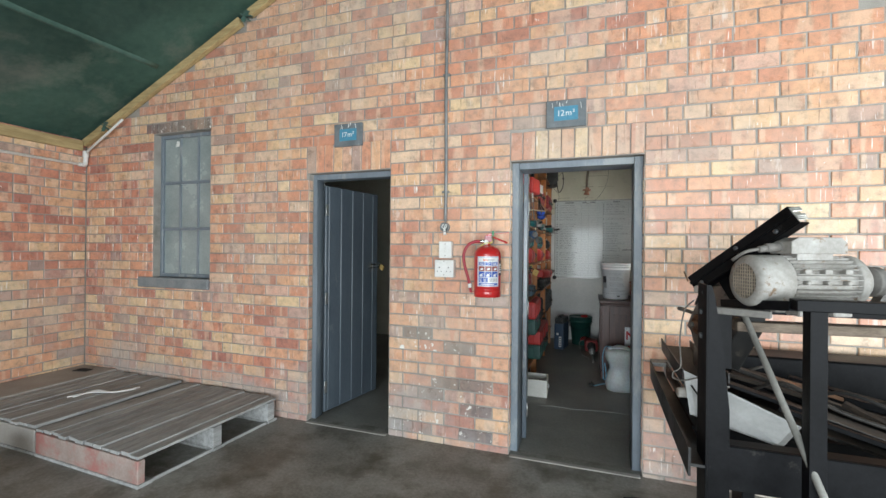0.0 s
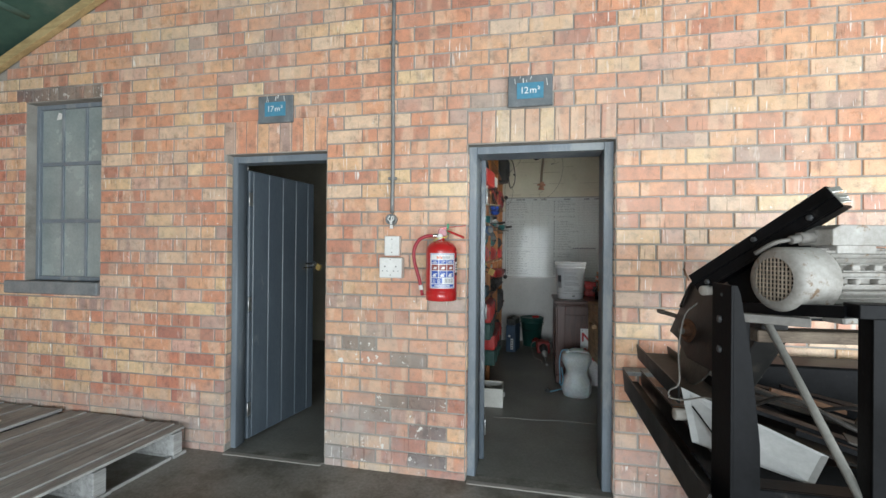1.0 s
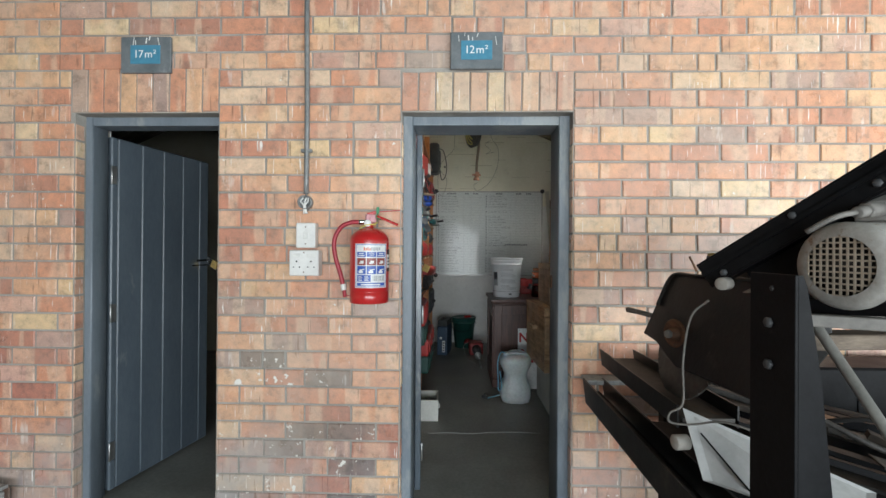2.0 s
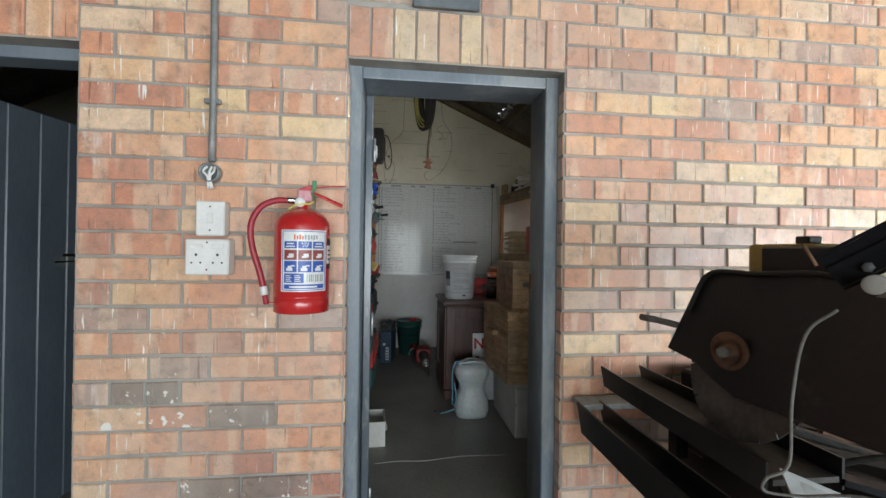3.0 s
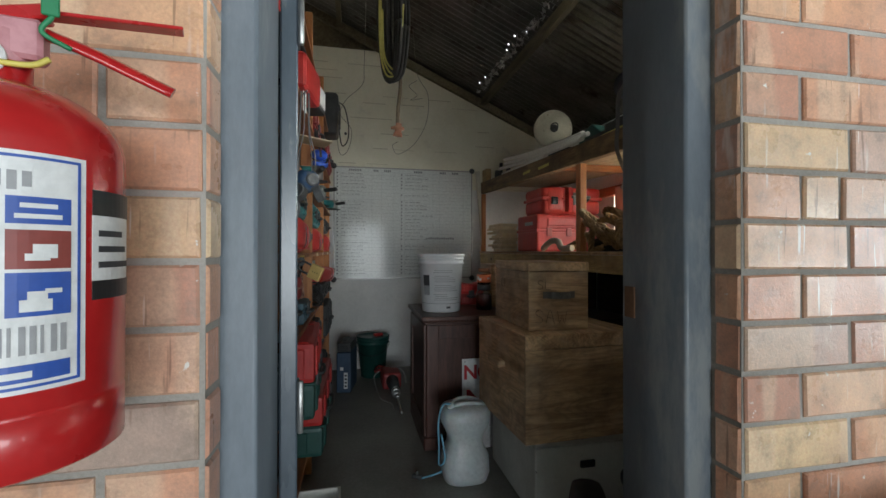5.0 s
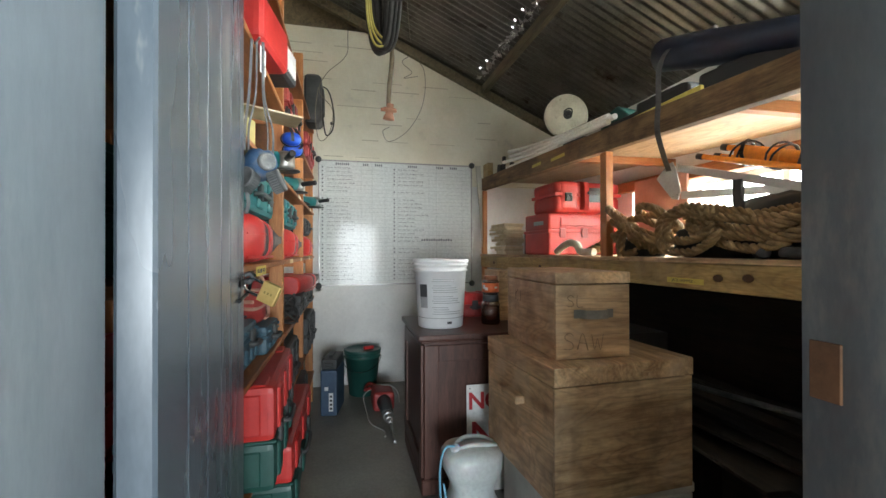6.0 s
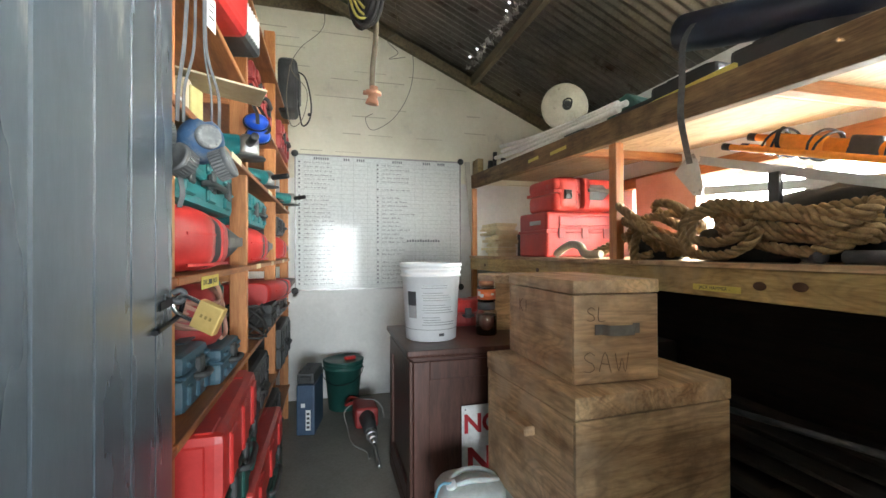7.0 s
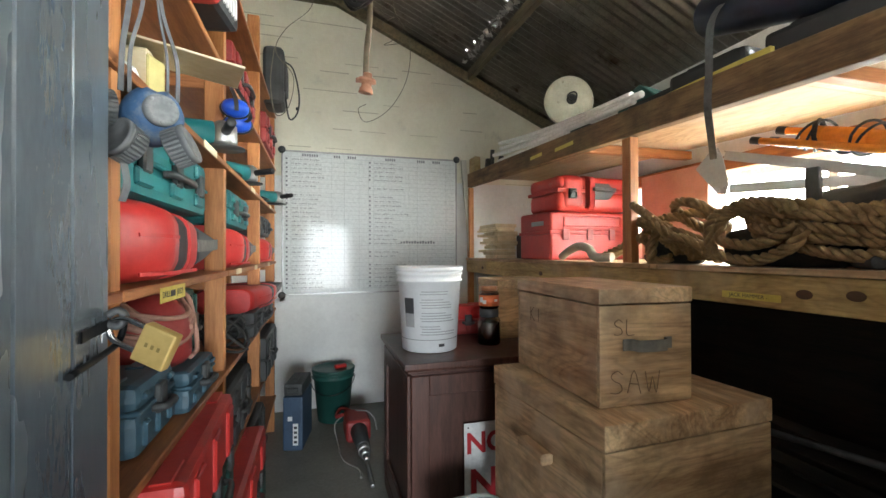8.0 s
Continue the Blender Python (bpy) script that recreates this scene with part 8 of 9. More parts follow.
def jar(label, at, r, h, fill, cap, band=None):
    j = thing("glass_jar", label, "jar", at, 0, "jars on the cabinet")
    bm2 = bm_new()
    lathe(bm2, [(0, 0), (r - 0.006, 0), (r, 0.008), (r, h * 0.68), (r * 0.82, h * 0.78), (r * 0.78, h * 0.80), (r * 0.74, h * 0.80), (r * 0.78, h * 0.76), (r - 0.003, h * 0.66), (r - 0.003, 0.008), (0, 0.006)], 28)
    part("glass", bm2, JAR_GLASS, j)
    bm2 = bm_new()
    lathe(bm2, [(0, 0.007), (r - 0.0045, 0.009), (r - 0.0045, h * 0.62), (0, h * 0.62)], 24)
    part("contents", bm2, fill, j)
    bm2 = bm_new()
    lathe(bm2, [(0, h), (r * 0.80, h), (r * 0.84, h - 0.004), (r * 0.84, h * 0.79), (0, h * 0.79)], 28)
    part("cap", bm2, cap, j)
    if band:
        bm2 = bm_new()
        lathe(bm2, [(r + 0.0004, h * 0.14), (r + 0.0008, h * 0.14), (r + 0.0008, h * 0.62), (r + 0.0004, h * 0.62)], 28)
        lab2 = part("label", bm2, band, j, "orange paper label")
        for a, z0, z1 in ((-70, 0.30, 0.52), (-48, 0.24, 0.40), (20, 0.34, 0.44)):
            bm2 = bm_new()
            box(bm2, (-0.010, -r - 0.0016, h * z0), (0.010, -r + 0.002, h * z1), 0.0, pose(0, 0, 0, 0, 0, a))
            part("print", bm2, LABEL_WHITE, lab2)
    return j


jar("tall glass jar of dark red contents on the cabinet", (0.665, 5.50, 0.891), 0.060, 0.185, SAUCE, DARK_STEEL)
jar("small jar with an orange label standing on another jar", (0.665, 5.50, 1.0775), 0.053, 0.120, SAUCE, surface("copper_lid", (0.30, 0.12, 0.06), (0.50, 0.24, 0.13), 20, (0.3, 0.5), 0.1, 0.6), LABEL_ORANGE)
tool_case("red box standing on the cabinet behind the jars", (0.53, 5.76, 0.891), 0, 0.22, 0.14, 0.17, RED_CASE, RED_DARK, 0.5, latches=1, group="boxes on the cabinet")
plywood_chest("old plywood box on the cabinet behind the chests", (0.76, 5.6, 0.891), 0, 0.34, 0.30, 0.33, 0.05, False, False)

board = thing("warning_sign", "white sign with red letters leaning against the cabinet", "sign", (0.423, 5.20, 0.002), 0, tip=(-1.2, 0))
bm = bm_new()
box(bm, (0, 0, 0), (0.45, 0.004, 0.60), 0.001)
part("plate", bm, LABEL_WHITE, board)
for text, x, z, size in (("N", 0.058, 0.505, 0.128), ("O", 0.158, 0.505, 0.128), ("N", 0.092, 0.320, 0.18)):
    lettering("letter", text, size, INK_RED, board, pose(x, -0.0006, z, 90, 0, 0), 0.0008, "bold red letter", size * 0.028)
bm = bm_new()
for z in (0.58, 0.02):
    rod(bm, (0.02, -0.001, z), (0.02, 0.001, z), 0.004, 8)
part("screw_holes", bm, INK, board)

jerry = thing("jerrycan", "milky white waisted plastic can on the floor with a blue hose", "jerrycan", (0.35, 4.87, -0.003), 0)
bm = bm_new()
rows = []
for z, rx, ry in ((0.0, 0.10, 0.09), (0.012, 0.125, 0.115), (0.06, 0.14, 0.13), (0.15, 0.135, 0.125), (0.21, 0.105, 0.10), (0.25, 0.10, 0.095), (0.29, 0.115, 0.105), (0.34, 0.14, 0.125), (0.40, 0.142, 0.128), (0.425, 0.125, 0.11), (0.435, 0.09, 0.08), (0.438, 0.0, 0.0)):
    rows.append([bm.verts.new((rx * math.copysign(abs(math.cos(a)) ** 0.7, math.cos(a)), ry * math.copysign(abs(math.sin(a)) ** 0.7, math.sin(a)), z)) for a in [TAU * i / 36 for i in range(36)]])
for p0, p1 in zip(rows, rows[1:]):
    for i in range(36):
        bm.faces.new((p0[i], p0[(i + 1) % 36], p1[(i + 1) % 36], p1[i])).smooth = True
bm.faces.new(rows[0][::-1])
bmesh.ops.remove_doubles(bm, verts=bm.verts[:], dist=0.0005)
part("body", bm, JERRY, jerry)
bm = bm_new()
for s in (-1, 1):
    tube(bm, [(-0.08, 0.03 * s, 0.428), (-0.02, 0.045 * s, 0.45), (0.06, 0.045 * s, 0.445), (0.115, 0.02 * s, 0.425)], 0.011, 8)
part("moulded_handle", bm, JERRY, jerry)
bm = bm_new()
rod(bm, (-0.085, -0.03, 0.42), (-0.095, -0.045, 0.452), 0.022, 16)
part("cap", bm, JERRY, jerry)
bm = bm_new()
tube(bm, [(-0.09, -0.04, 0.45), (-0.14, -0.05, 0.45), (-0.165, -0.05, 0.36), (-0.16, -0.04, 0.2), (-0.155, -0.02, 0.1), (-0.13, -0.06, 0.15), (-0.145, -0.03, 0.28)], 0.0055, 8)
tube(bm, [(-0.12, 0.0, 0.06), (-0.17, -0.02, 0.05), (-0.25, 0.02, 0.012)], 0.0055, 8)
part("hose", bm, BLUE_HOSE, jerry, "pale blue hose")
bm = bm_new()
rod(bm, (-0.25, 0.02, 0.016), (-0.30, 0.05, 0.016), 0.014)
rod(bm, (-0.275, 0.035, 0.016), (-0.275, 0.035, 0.05), 0.008)
part("tap", bm, CHARCOAL, jerry)

# ---- by the back wall and on the floor ----
wboard = thing("whiteboard", "large whiteboard ruled in columns of handwritten lists", "whiteboard", (-0.51, BACK_Y - 0.032, 1.01), 0)
BW, BH = 1.592, 1.26
bm = bm_new()
box(bm, (0.012, 0.0, 0.012), (BW - 0.012, 0.012, BH - 0.012), 0.0)
part("panel", bm, BOARD_WHITE, wboard)
for x0, z0, x1, z1 in ((0, 0, 0.014, BH), (BW - 0.014, 0, BW, BH), (0.0145, 0, BW - 0.0145, 0.014), (0.0145, BH - 0.014, BW - 0.0145, BH)):
    bm = bm_new()
    box(bm, (x0, -0.006, z0), (x1, 0.02, z1), 0.002)
    part("edge_trim", bm, STEEL, wboard)
for x, z in ((0, 0), (BW, 0), (0, BH), (BW, BH)):
    bm = bm_new()
    lathe(bm, [(0, 0.014), (0.028, 0.012), (0.032, 0.0), (0, 0.0)], 18, pose(x + (0.004 if x == 0 else -0.004), -0.006, z, 90, 0, 0))
    part("corner_cap", bm, CHARCOAL, wboard)
bm = bm_new()
for k in range(31):
    z = 0.045 + k * (BH - 0.10) / 30
    box(bm, (0.03, -0.0006, z), (BW - 0.03, 0.0, z + 0.0016))
for x in (0.03, 0.075, 0.42, 0.53, 0.66, 0.745, 0.79, 1.12, 1.2, 1.48):
    box(bm, (x, -0.0006, 0.045), (x + 0.0016, 0.0, BH - 0.055))
part("ruling", bm, plain("faint_ruling", (0.33, 0.36, 0.36), 0.4), wboard).name = "ruling"
tagged(wboard.children[-1], "faint ruled lines", kind="stuff")
r0 = random.Random(9)
bm = bm_new()
for c0, width in ((0.085, 0.24), (0.80, 0.24)):
    for k in range(30):
        z = 0.05 + k * (BH - 0.10) / 30
        if (c0 > 0.5 and k == 9) or r0.random() < 0.06:
            continue
        x, end = c0, c0 + width * r0.uniform(0.6, 1.2)
        box(bm, (c0 - 0.05, -0.001, z + 0.007), (c0 - 0.035, 0.0, z + 0.022))
        while x < end:
            w = r0.uniform(0.03, 0.08)
            xx = x
            while xx < x + w:
                h = r0.uniform(0.006, 0.018)
                box(bm, (xx, -0.001, z + 0.006), (xx + 0.0032, 0.0, z + 0.006 + h))
                box(bm, (xx, -0.001, z + 0.008 + r0.uniform(0, 0.006)), (xx + 0.008, 0.0, z + 0.011 + r0.uniform(0, 0.004)))
                xx += r0.uniform(0.008, 0.014)
            x += w + 0.014
for x, w in ((0.17, 0.14), (0.44, 0.07), (0.56, 0.08), (0.9, 0.1), (1.2, 0.09), (1.35, 0.08)):
    for k in range(int(w / 0.02)):
        box(bm, (x + 0.02 * k, -0.001, BH - 0.048), (x + 0.02 * k + 0.012, 0.0, BH - 0.026))
for k in range(13):
    box(bm, (1.04 + 0.026 * k, -0.001, 0.45), (1.056 + 0.026 * k, 0.0, 0.468 + 0.004 * (k % 3)))
tagged(part("handwriting", bm, MARKER, wboard), "rows of small handwriting", kind="stuff")
bm = bm_new()
box(bm, (0, 0, 0), (0.055, 0.018, 1.62), 0.003)
solid("wooden_strip", bm, surface("pale_dusty_strip", (0.46, 0.45, 0.38), (0.60, 0.58, 0.50), 5, (0.6, 0.8), 0.2), "pale wooden strip standing against the back wall", "strip", (1.24, BACK_Y - 0.10, 0.65), 0, tip=(-1, -4.5))
bm = bm_new()
box(bm, (0, 0, 0), (0.34, 0.02, 0.65), 0.004)
solid("hardboard_sheet", bm, CHARCOAL, "dark board standing behind the cabinet", "board", (1.0, BACK_Y - 0.06, 0.0))
bm = bm_new()
prism(bm, [(0, 0), (0.02, -0.015), (0.05, 0.01), (0.035, 0.05), (0.01, 0.055)], 0.002)
solid("red_sticker", bm, LABEL_WHITE, "red and white paper scrap on the back wall", "sticker", (-0.53, BACK_Y - 0.004, 0.96))
bm = bm_new()
rod(bm, (-0.38, BACK_Y - 0.02, 2.64), (-0.38, BACK_Y + 0.01, 2.64), 0.014, 14)
solid("wall_plug", bm, CHARCOAL, "dark plug in the cream back wall", "plug")

case = thing("blue_case", "blue plastic power tool case standing on its end", "tool case", (-0.445, 6.55, -0.003), -10)
bm = bm_new()
box(bm, (0, 0, 0), (0.135, 0.34, 0.375), 0.014, None, 2)
part("body", bm, NAVY, case)
bm = bm_new()
box(bm, (0.004, 0.01, 0.377), (0.131, 0.33, 0.462), 0.014, None, 2)
box(bm, (0.030, -0.004, 0.405), (0.105, 0.012, 0.440), 0.006)
box(bm, (0.05, 0.08, 0.462), (0.085, 0.25, 0.482), 0.006)
part("top", bm, CHARCOAL, case, "dark grey top with a handle")
bm = bm_new()
box(bm, (0.035, -0.002, 0.21), (0.065, 0.0005, 0.24))
part("sticker", bm, LABEL_WHITE, case)
bm = bm_new()
box(bm, (0.07, -0.002, 0.04), (0.105, 0.0005, 0.19))
lab = part("sticker", bm, LABEL_WHITE, case, "white label with dark figures")
bm = bm_new()
for k in range(4):
    box(bm, (0.077, -0.003, 0.055 + 0.033 * k), (0.098, -0.0015, 0.072 + 0.033 * k))
part("print", bm, INK, lab)

drill = thing("demolition_hammer", "dusty red demolition hammer lying on the floor with its cord", "power tool", (0.07, 6.70, -0.003), -88)
bm = bm_new()
box(bm, (-0.10, -0.09, 0.0), (0.16, 0.09, 0.16), 0.035, None, 3)
part("motor_housing", bm, RED_DARK, drill)
bm = bm_new()
rod(bm, (0.14, 0, 0.085), (0.40, 0.0, 0.07), 0.062, 20, 0.045)
part("barrel", bm, CHARCOAL, drill)
bm = bm_new()
for x in (0.40, 0.46, 0.52):
    rod(bm, (x, 0, 0.066), (x + 0.045, 0, 0.06), 0.042 - 0.2 * (x - 0.40), 18)
part("chuck", bm, STEEL, drill)
bm = bm_new()
rod(bm, (0.56, 0, 0.055), (0.80, 0, 0.016), 0.013, 12)
part("chisel", bm, STEEL, drill)
bm = bm_new()
tube(bm, [(-0.1, 0.0, 0.1), (-0.17, -0.03, 0.12), (-0.18, -0.10, 0.14), (-0.08, -0.14, 0.12), (-0.02, -0.10, 0.15)], 0.014, 8)
part("handle", bm, RED_DARK, drill)
bm = bm_new()
tube(bm, [(-0.05, -0.08, 0.14), (0.02, -0.16, 0.10), (0.16, -0.15, 0.03), (0.40, -0.13, 0.006), (0.55, -0.05, 0.006), (0.66, -0.05, 0.006)], 0.005, 7)
tube(bm, [(-0.06, 0.0, 0.16), (0.02, 0.08, 0.17), (0.05, 0.13, 0.12), (-0.02, 0.16, 0.006)], 0.005, 7)
part("cord", bm, surface("grey_cord", (0.25, 0.25, 0.24), (0.38, 0.37, 0.35), 20, (0.5, 0.7), 0.1), drill, "grey cord in loose loops")

wbox = thing("cream_tin", "open cream coloured tin box on the store floor", "box", (-0.56, 4.35, -0.003), 2)
for lo, hi in (((0, 0, 0), (0.22, 0.012, 0.17)), ((0, 0.238, 0), (0.22, 0.25, 0.17)), ((0, 0.0125, 0), (0.012, 0.2375, 0.17)), ((0.208, 0.0125, 0), (0.22, 0.2375, 0.17)), ((0.0125, 0.0125, 0), (0.2075, 0.2375, 0.012))):
    bm = bm_new()
    box(bm, lo, hi, 0.002)
    part("panel", bm, CREAM, wbox)
bm = bm_new()
box(bm, (0.22, 0.10, 0.07), (0.236, 0.14, 0.11), 0.003)
part("catch", bm, STEEL, wbox)
bm = bm_new()
lathe(bm, [(0.12, -0.05), (0.17, -0.055), (0.20, -0.045), (0.207, -0.02), (0.207, 0.02), (0.20, 0.045), (0.17, 0.055), (0.12, 0.05), (0.112, 0.0), (0.12, -0.05)], 40, pose(0, 0, 0.204, 90, 0, 72))
solid("tyre", bm, RUBBER, "small black tyre standing just inside the doorway", "tyre", (0.62, 3.96, -0.003))
bm = bm_new()
lathe(bm, [(0, 0.0), (0.13, 0.0), (0.14, 0.01), (0.165, 0.33), (0.172, 0.33), (0.172, 0.345), (0.160, 0.345), (0.135, 0.015), (0, 0.012)], 36)
solid("grey_tub", bm, CHARCOAL, "grey plastic tub beside the plywood chest", "tub", (1.0, 4.02, 0.0))

# ---- hanging from the roof ----
hank = thing("hanging_cables", "hank of black cable and yellow cord hanging from the roof", "cable", (-0.035, 5.24, 0.03), 0)
r0 = random.Random(12)
for k in range(20):
    dx, w, zb = r0.uniform(-0.02, 0.02), 0.022 + 0.0035 * k, 2.44 - 0.0025 * k + 0.02 * r0.random()
    dy = r0.uniform(-0.045, 0.045)
    bm = bm_new()
    tube(bm, [(dx + w * math.cos(t) * (1 + 0.1 * math.sin(3 * t)), dy + 0.02 * math.sin(t * 2), zb + 0.36 + 0.36 * math.sin(t)) for t in [TAU * i / 12 for i in range(13)]], 0.0115, 8, 4)
    part("cable_turn", bm, RUBBER, hank)
bm = bm_new()
rod(bm, (0, 0, 3.10), (0, 0, roof_under(-0.035) + 0.05), 0.006, 8)
part("roof_hook", bm, STEEL, hank, "steel hook from the roof")
bm = bm_new()
for k in range(3):
    tube(bm, [(-0.09 + 0.012 * k, -0.04, 3.15), (-0.095 + 0.01 * k, -0.045, 2.8), (-0.085 + 0.012 * k, -0.04, 2.55), (-0.04 + 0.02 * k, -0.045, 2.42 + 0.02 * k), (0.03, -0.04, 2.5), (0.06, -0.04, 2.9)], 0.006, 7)
part("yellow_cord", bm, surface("yellow_green_cord", (0.38, 0.33, 0.08), (0.52, 0.46, 0.13), 20, (0.5, 0.7), 0.1), hank, "yellow-green cord")
bm = bm_new()
tube(bm, [(0.05, 0.10, 3.0), (0.055, 0.12, 2.7), (0.06, 0.13, 2.45), (0.045, 0.14, 2.28), (0.04, 0.14, 2.16)], 0.014, 10)
hose = part("hose", bm, surface("brown_hose", (0.10, 0.075, 0.045), (0.18, 0.135, 0.085), 15, (0.5, 0.7), 0.2), hank, "brown hose hanging down")
bm = bm_new()
lathe(bm, [(0, 0.09), (0.02, 0.09), (0.022, 0.07), (0.04, 0.065), (0.042, 0.05), (0.024, 0.045), (0.024, 0.03), (0.03, 0.02), (0.034, 0.0), (0.02, 0.0), (0, 0.01)], 22, pose(0.04, 0.14, 2.085, 8, 6, 0))
box(bm, (-0.005, 0.125, 2.135), (0.085, 0.155, 2.15), 0.003)
part("coupling", bm, surface("rusty_coupling", (0.30, 0.13, 0.07), (0.46, 0.24, 0.15), 20, (0.5, 0.7), 0.2, 0.3), hose, "rusty claw coupling")
bm = bm_new()
tube(bm, [(-0.18, -0.02, 2.9), (-0.19, 0.0, 2.5), (-0.2, 0.02, 2.38), (-0.30, 0.03, 2.28), (-0.34, 0.03, 2.18), (-0.27, 0.02, 2.08), (-0.29, 0.02, 1.95), (-0.34, 0.03, 1.92), (-0.36, 0.03, 2.05), (-0.345, 0.03, 2.2)], 0.0018, 6)
tube(bm, [(0.16, 0.25, 2.9), (0.20, 0.3, 2.6), (0.28, 0.3, 2.45), (0.27, 0.3, 2.25), (0.18, 0.3, 2.08), (0.06, 0.3, 2.0), (0.02, 0.3, 2.06), (0.06, 0.3, 2.09)], 0.0018, 6)
tube(bm, [(0.2, 0.3, 2.55), (0.14, 0.3, 2.5), (0.2, 0.3, 2.44), (0.15, 0.3, 2.4), (0.24, 0.3, 2.42)], 0.0018, 6)
part("loose_wire", bm, surface("dull_wire", (0.10, 0.09, 0.06), (0.18, 0.16, 0.11), 15, (0.5, 0.7), 0.2), hank, "thin loose wires")

# ---- seen through the first doorway ----
shelf_1 = thing("bottle_shelf", "dark shelf of bottles inside the second store", "shelf", (-1.27, 4.6, 0.0))
for z in (0.5, 0.95, 1.4, 1.85):
    bm = bm_new()
    box(bm, (0, 0, z - 0.02), (0.2, 1.3, z), 0.002)
    part("shelf_board", bm, PINE_Y, shelf_1)
for y in (0.0, 1.27):
    bm = bm_new()
    box(bm, (0.0, y, 0), (0.2, y + 0.03, 2.1), 0.002)
    part("upright", bm, PINE_Z, shelf_1)
r0 = random.Random(31)
for z in (0.5, 0.95, 1.4, 1.85):
    for k in range(7):
        bm = bm_new()
        h, r = r0.uniform(0.14, 0.24), r0.uniform(0.03, 0.045)
        lathe(bm, [(0, 0), (r, 0), (r, h * 0.65), (r * 0.4, h * 0.8), (r * 0.4, h), (0, h)], 16)
        solid("bottle", bm, OLD_WHITE if k % 2 else CHARCOAL, "small bottle on the dark shelf", "bottle", (-1.17 + r0.uniform(-0.02, 0.02), 4.72 + 0.16 * k, z + 0.001), 0, "bottles on the shelf")

# ---- the pieces of the brick walls, last ----
def brick_mesh(name, sx, sz, depth, material, shade=0):
    """One brick with worn edges, its face at local y = 0."""
    r = random.Random(shade)
    bm = bm_new()
    c = 0.0035
    ring = [(-sx / 2, -sz / 2), (sx / 2, -sz / 2), (sx / 2, sz / 2), (-sx / 2, sz / 2)]
    j = [(r.uniform(-0.002, 0.002), r.uniform(-0.002, 0.002)) for _ in ring]
    front = [bm.verts.new((x + a - math.copysign(c, x), 0, z + b - math.copysign(c, z))) for (x, z), (a, b) in zip(ring, j)]
    edge = [bm.verts.new((x + a, c, z + b)) for (x, z), (a, b) in zip(ring, j)]
    back = [bm.verts.new((x, depth, z)) for x, z in ring]
    bm.faces.new(front)
    for a, b in ((front, edge), (edge, back)):
        for i in range(4):
            bm.faces.new((a[i], b[i], b[(i + 1) % 4], a[(i + 1) % 4]))
    return mesh_of(bm, name, material)


def lift(x):
    """Height of the lowest bed joint; the courses right of the second doorway lie a little lower."""
    return 0.0471 - 0.0221 * min(1.0, max(0.0, (x - DOORS[1][0]) / (DOORS[1][1] - DOORS[1][0])))


PIER = ((-1.31, -1.07, -0.853, -0.607), (-1.183, -0.971, -0.734))     # upright joints of the pier, in turn


def front_joints(k, a, b):
    """Upright joints of one course of the gable wall between a and b."""
    out = []
    if a > DOORS[1][1] - 0.01:
        x = DOORS[1][1] + (0.128 if k % 2 else PITCH_X)
        while x < b:
            out.append(x)
            x += PITCH_X
        return out
    if DOORS[0][1] - 0.01 < a and b < DOORS[1][0] + 0.01:
        return [x for x in PIER[k % 2] if a < x < b]
    x = PIER[k % 2][0] - PITCH_X * 20
    while x < min(b, -0.10):
        out.append(x)
        x += PITCH_X if x < PIER[k % 2][0] - 0.01 else PITCH_X * 0.985
    x = DOORS[1][1] + (0.128 if k % 2 else 0.0)
    while x - PITCH_X > (out[-1] if out else a) + 0.09:
        x -= PITCH_X
    while x < b:
        out.append(x)
        x += PITCH_X
    return [x for x in out if a + 0.045 < x < b - 0.045]


def side_joints(k, a, b):
    x, out = b - (PITCH_X if k % 2 else 0.12), []
    while x > a:
        out.append(x)
        x -= PITCH_X
    return out[::-1]


def courses(u0, u1, z1, holes, top, joints, rise):
    """Bricks of a wall in stretcher bond: rows of (middle, height, length)."""
    out, k = [], -1
    r = random.Random(21)
    while (k + 0.5) * COURSE < z1:
        cuts = sorted([h for h in holes if h[2] - 0.01 < (k + 0.5) * COURSE + rise(0.5 * (h[0] + h[1])) < h[3] + 0.01])
        spans, a = [], u0
        for h in cuts:
            spans.append((a, h[0]))
            a = h[1]
        spans.append((a, u1))
        for a, b in spans:
            if b - a < 0.03:
                continue
            marks = [a] + joints(k, a, b) + [b]
            for lo, hi in zip(marks, marks[1:]):
                z = (k + 0.5) * COURSE + rise((lo + hi) / 2)
                if z + 0.03 > min(top(lo), top(hi)):
                    continue
                if hi - lo > 0.2 and r.random() < 0.12:
                    mid = lo + (hi - lo) * r.choice((0.48, 0.5, 0.36))
                    out += [((lo + mid) / 2, z, mid - lo), ((mid + hi) / 2, z, hi - mid)]
                else:
                    out.append(((lo + hi) / 2, z, hi - lo))
        k += 1
    return out


# (from, to, bottom, height, brick) of the upright rows over the openings
soldier_rows = [(DOORS[0][0] - 0.02, DOORS[0][1], DOOR_TOP, 0.232, BRICK), (DOORS[1][0] - 0.004, DOORS[1][1] + 0.002, DOOR_TOP, 0.203, BRICK), (WIN[0] - 0.1, WIN[1], WIN[3], 0.102, BURNT)]
front_holes = [(a, b, 0.0, DOOR_TOP) for a, b in DOORS] + [WIN] + [(a, b, z, z + h - 0.04) for a, b, z, h, m in soldier_rows]

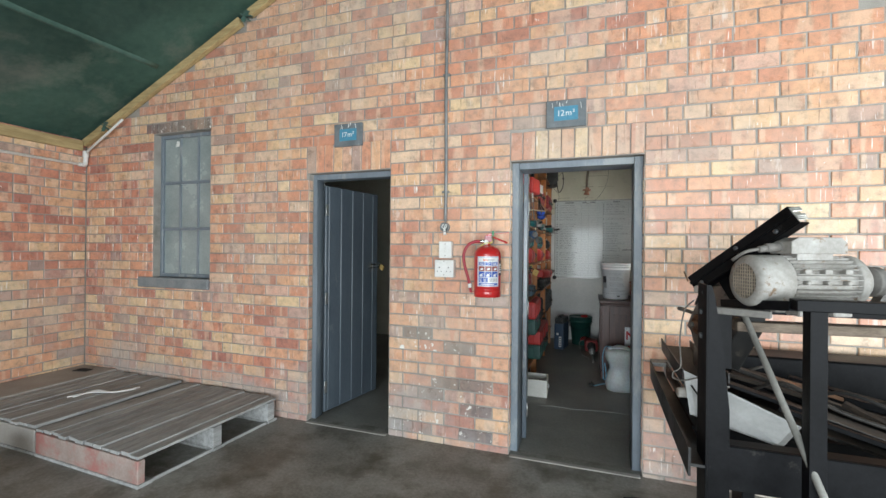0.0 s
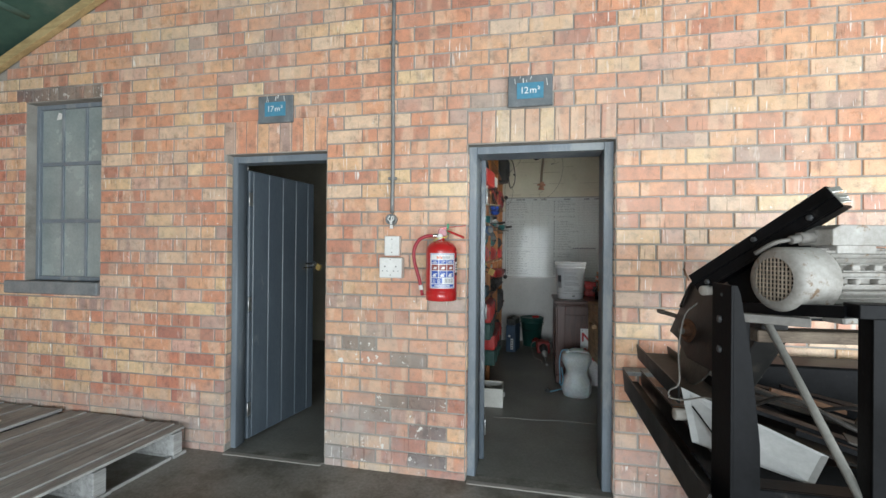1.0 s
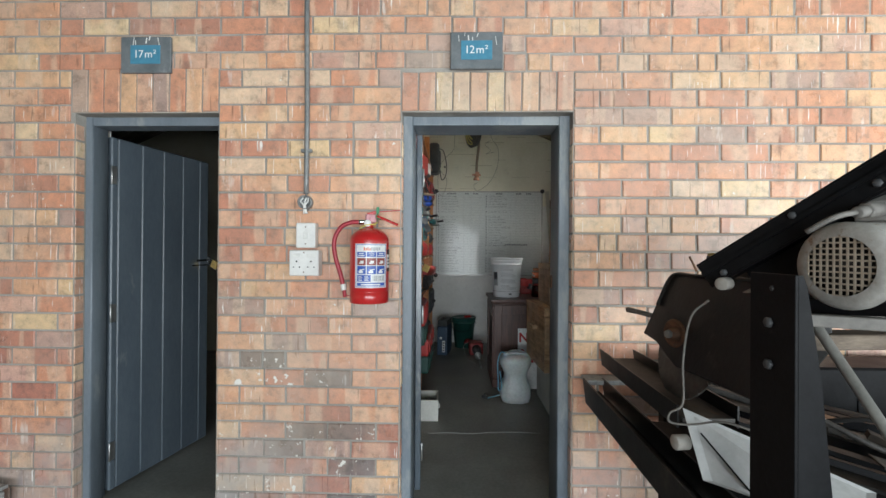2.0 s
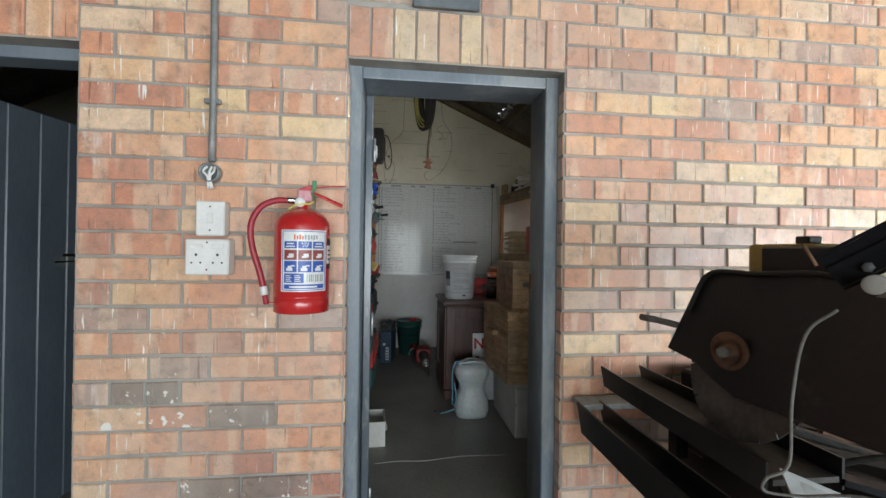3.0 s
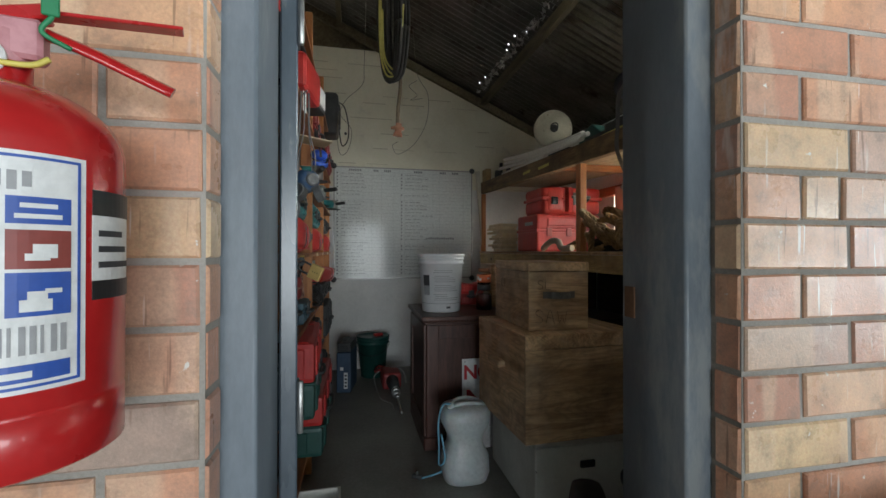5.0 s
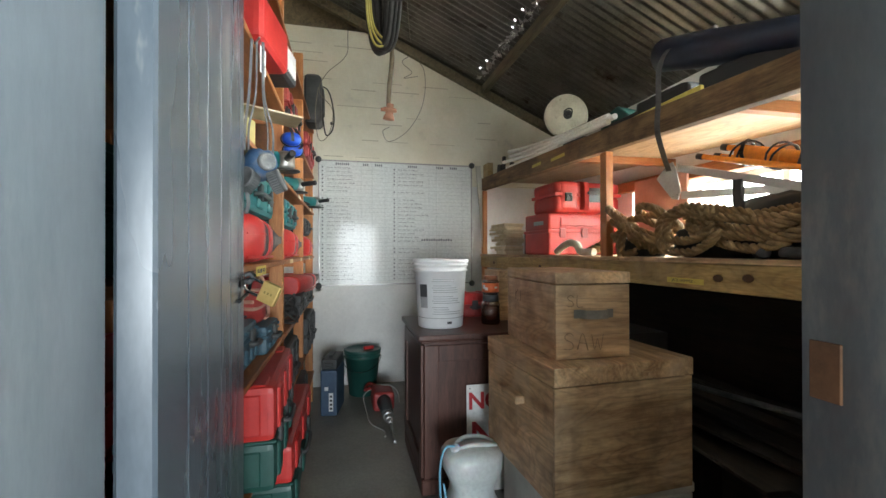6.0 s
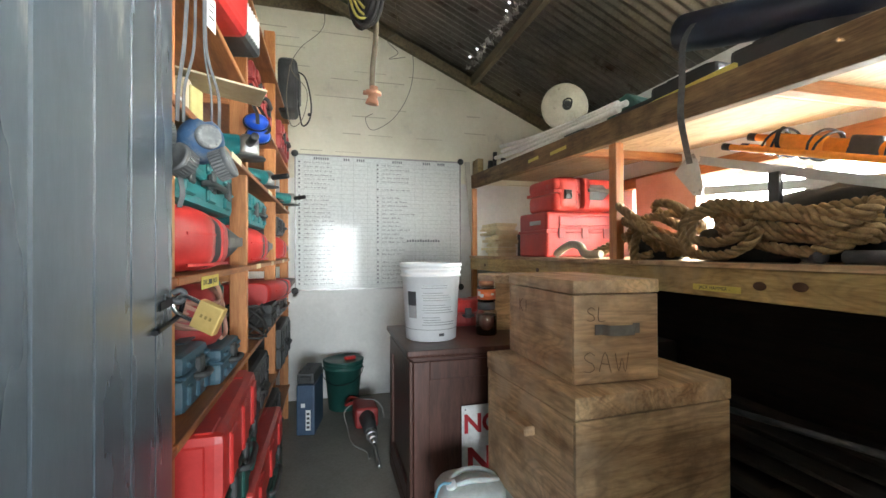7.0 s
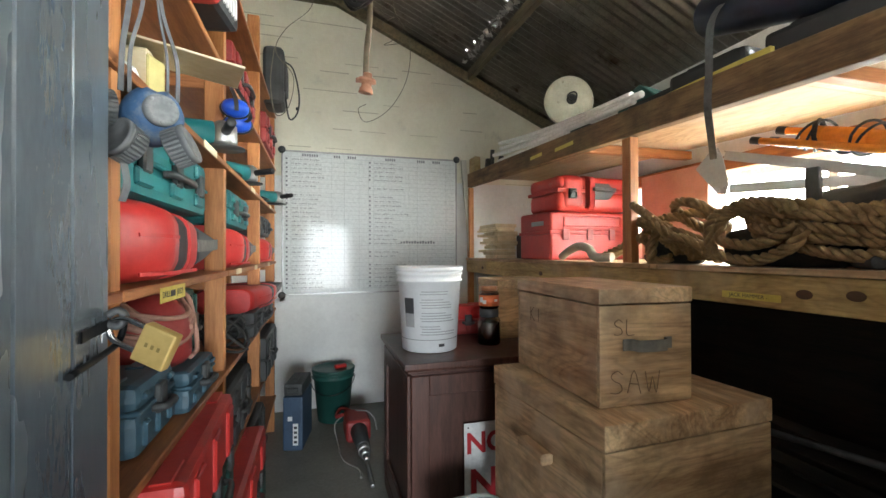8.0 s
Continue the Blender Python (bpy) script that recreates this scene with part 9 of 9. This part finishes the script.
front = courses(LEFT_X + 0.002, 4.5, 4.1, front_holes, lambda x: roof_under(x) + 0.03, front_joints, lift)
near = [b for b in front if -1.45 < b[0] < 1.35 and 0.06 < b[1] < 2.45]
# middle height, from, to
burnt = ((0.812, -1.32, -1.06), (0.727, -0.98, -0.72), (0.47, -1.08, -0.59), (0.372, -1.20, -0.95), (0.13, -1.40, -1.06), (0.29, -0.78, -0.60), (0.10, -0.96, -0.72))
splashed = ((0.727, -1.44, -0.97), (0.19, -1.44, -1.06))
rest = [b for b in front if b not in near]
shapes = {}
rng = random.Random(8)


def within(spots, u, z):
    return any(abs(z - h) < 0.04 and a < u < b for h, a, b in spots)


for u, z, length in near[:300]:
    clay = BURNT if within(burnt, u, z) else SPLASHED if within(splashed, u, z) else BRICK
    key = (round(length, 2), rng.randrange(3), clay.name)
    if key not in shapes:
        shapes[key] = brick_mesh("brick", key[0] - 0.0105, COURSE - 0.0098, 0.05, clay, len(shapes))
    ob = new("brick", shapes[key])
    ob.parent = wall_front
    ob.location = (u, WALL_Y + rng.uniform(-0.0015, 0.002), z)
rest += near[300:]
for a, b, z, high, clay in soldier_rows:
    n = round((b - a) / 0.0865)
    for i in range(n):
        w = (b - a) / n
        key = ("soldier", round(w, 3), high, i % 2)
        if key not in shapes:
            shapes[key] = brick_mesh("brick", w - 0.009, high - 0.010, 0.09, clay, 90 + i)
        ob = new("brick", shapes[key])
        ob.parent = wall_front
        ob.location = (a + (i + 0.5) * w, WALL_Y + rng.uniform(-0.003, 0.001), z + high / 2 + rng.uniform(-0.001, 0.004))


def joined_bricks(name, rows, place, material, parent, label):
    """Bricks too many to pick apart, each with its own edges, in one mesh."""
    r = random.Random(14)
    verts, faces = [], []
    for u, z, length in rows:
        sx, sz, c, o = length - 0.0105, COURSE - 0.0098, 0.0035, r.uniform(-0.002, 0.002)
        base = len(verts)
        for x, d, zz in ((-1, o, -1), (1, o, -1), (1, o, 1), (-1, o, 1)):
            verts.append(place(u + x * (sx / 2 - c) + r.uniform(-0.0015, 0.0015), d, z + zz * (sz / 2 - c) + r.uniform(-0.0015, 0.0015)))
        for x, d, zz in ((-1, c + o, -1), (1, c + o, -1), (1, c + o, 1), (-1, c + o, 1)):
            verts.append(place(u + x * sx / 2, d, z + zz * sz / 2))
        for x, d, zz in ((-1, 0.03, -1), (1, 0.03, -1), (1, 0.03, 1), (-1, 0.03, 1)):
            verts.append(place(u + x * sx / 2, d, z + zz * sz / 2))
        q = [(0, 1, 2, 3)] + [(i, i + 4, (i + 1) % 4 + 4, (i + 1) % 4) for i in range(4)] + [(i + 4, i + 8, (i + 1) % 4 + 8, (i + 1) % 4 + 4) for i in range(4)]
        faces += [[base + i for i in f] for f in q]
    me = bpy.data.meshes.new(name)
    me.from_pydata(verts, [], faces)
    me.materials.append(material)
    ob = new(name, me)
    ob.parent = parent
    return tagged(ob, label, kind="stuff")


joined_bricks("brick_courses", rest, lambda u, d, z: (u, WALL_Y + d, z), BRICK_FAR, wall_front, "courses of multicoloured face brick")
side = courses(-3.5, WALL_Y, 2.62, [], lambda y: 2.62, side_joints, lambda y: 0.0471)
joined_bricks("brick_courses", side, lambda u, d, z: (LEFT_X - d, u, z), BRICK_FAR, wall_left, "courses of multicoloured face brick")
# the ends of the bricks in the door reveals
for x, s in ((DOORS[0][0], 1), (DOORS[0][1], -1), (DOORS[1][0], 1), (DOORS[1][1], -1)):
    rows = [(WALL_Y + 0.034, (k + 0.5) * COURSE + lift(x), 0.064) for k in range(22)]
    joined_bricks("reveal_bricks", rows, lambda u, d, z: (x - s * (d - 0.0035), u, z), BRICK_FAR, wall_front, "brick edges of a doorway reveal")
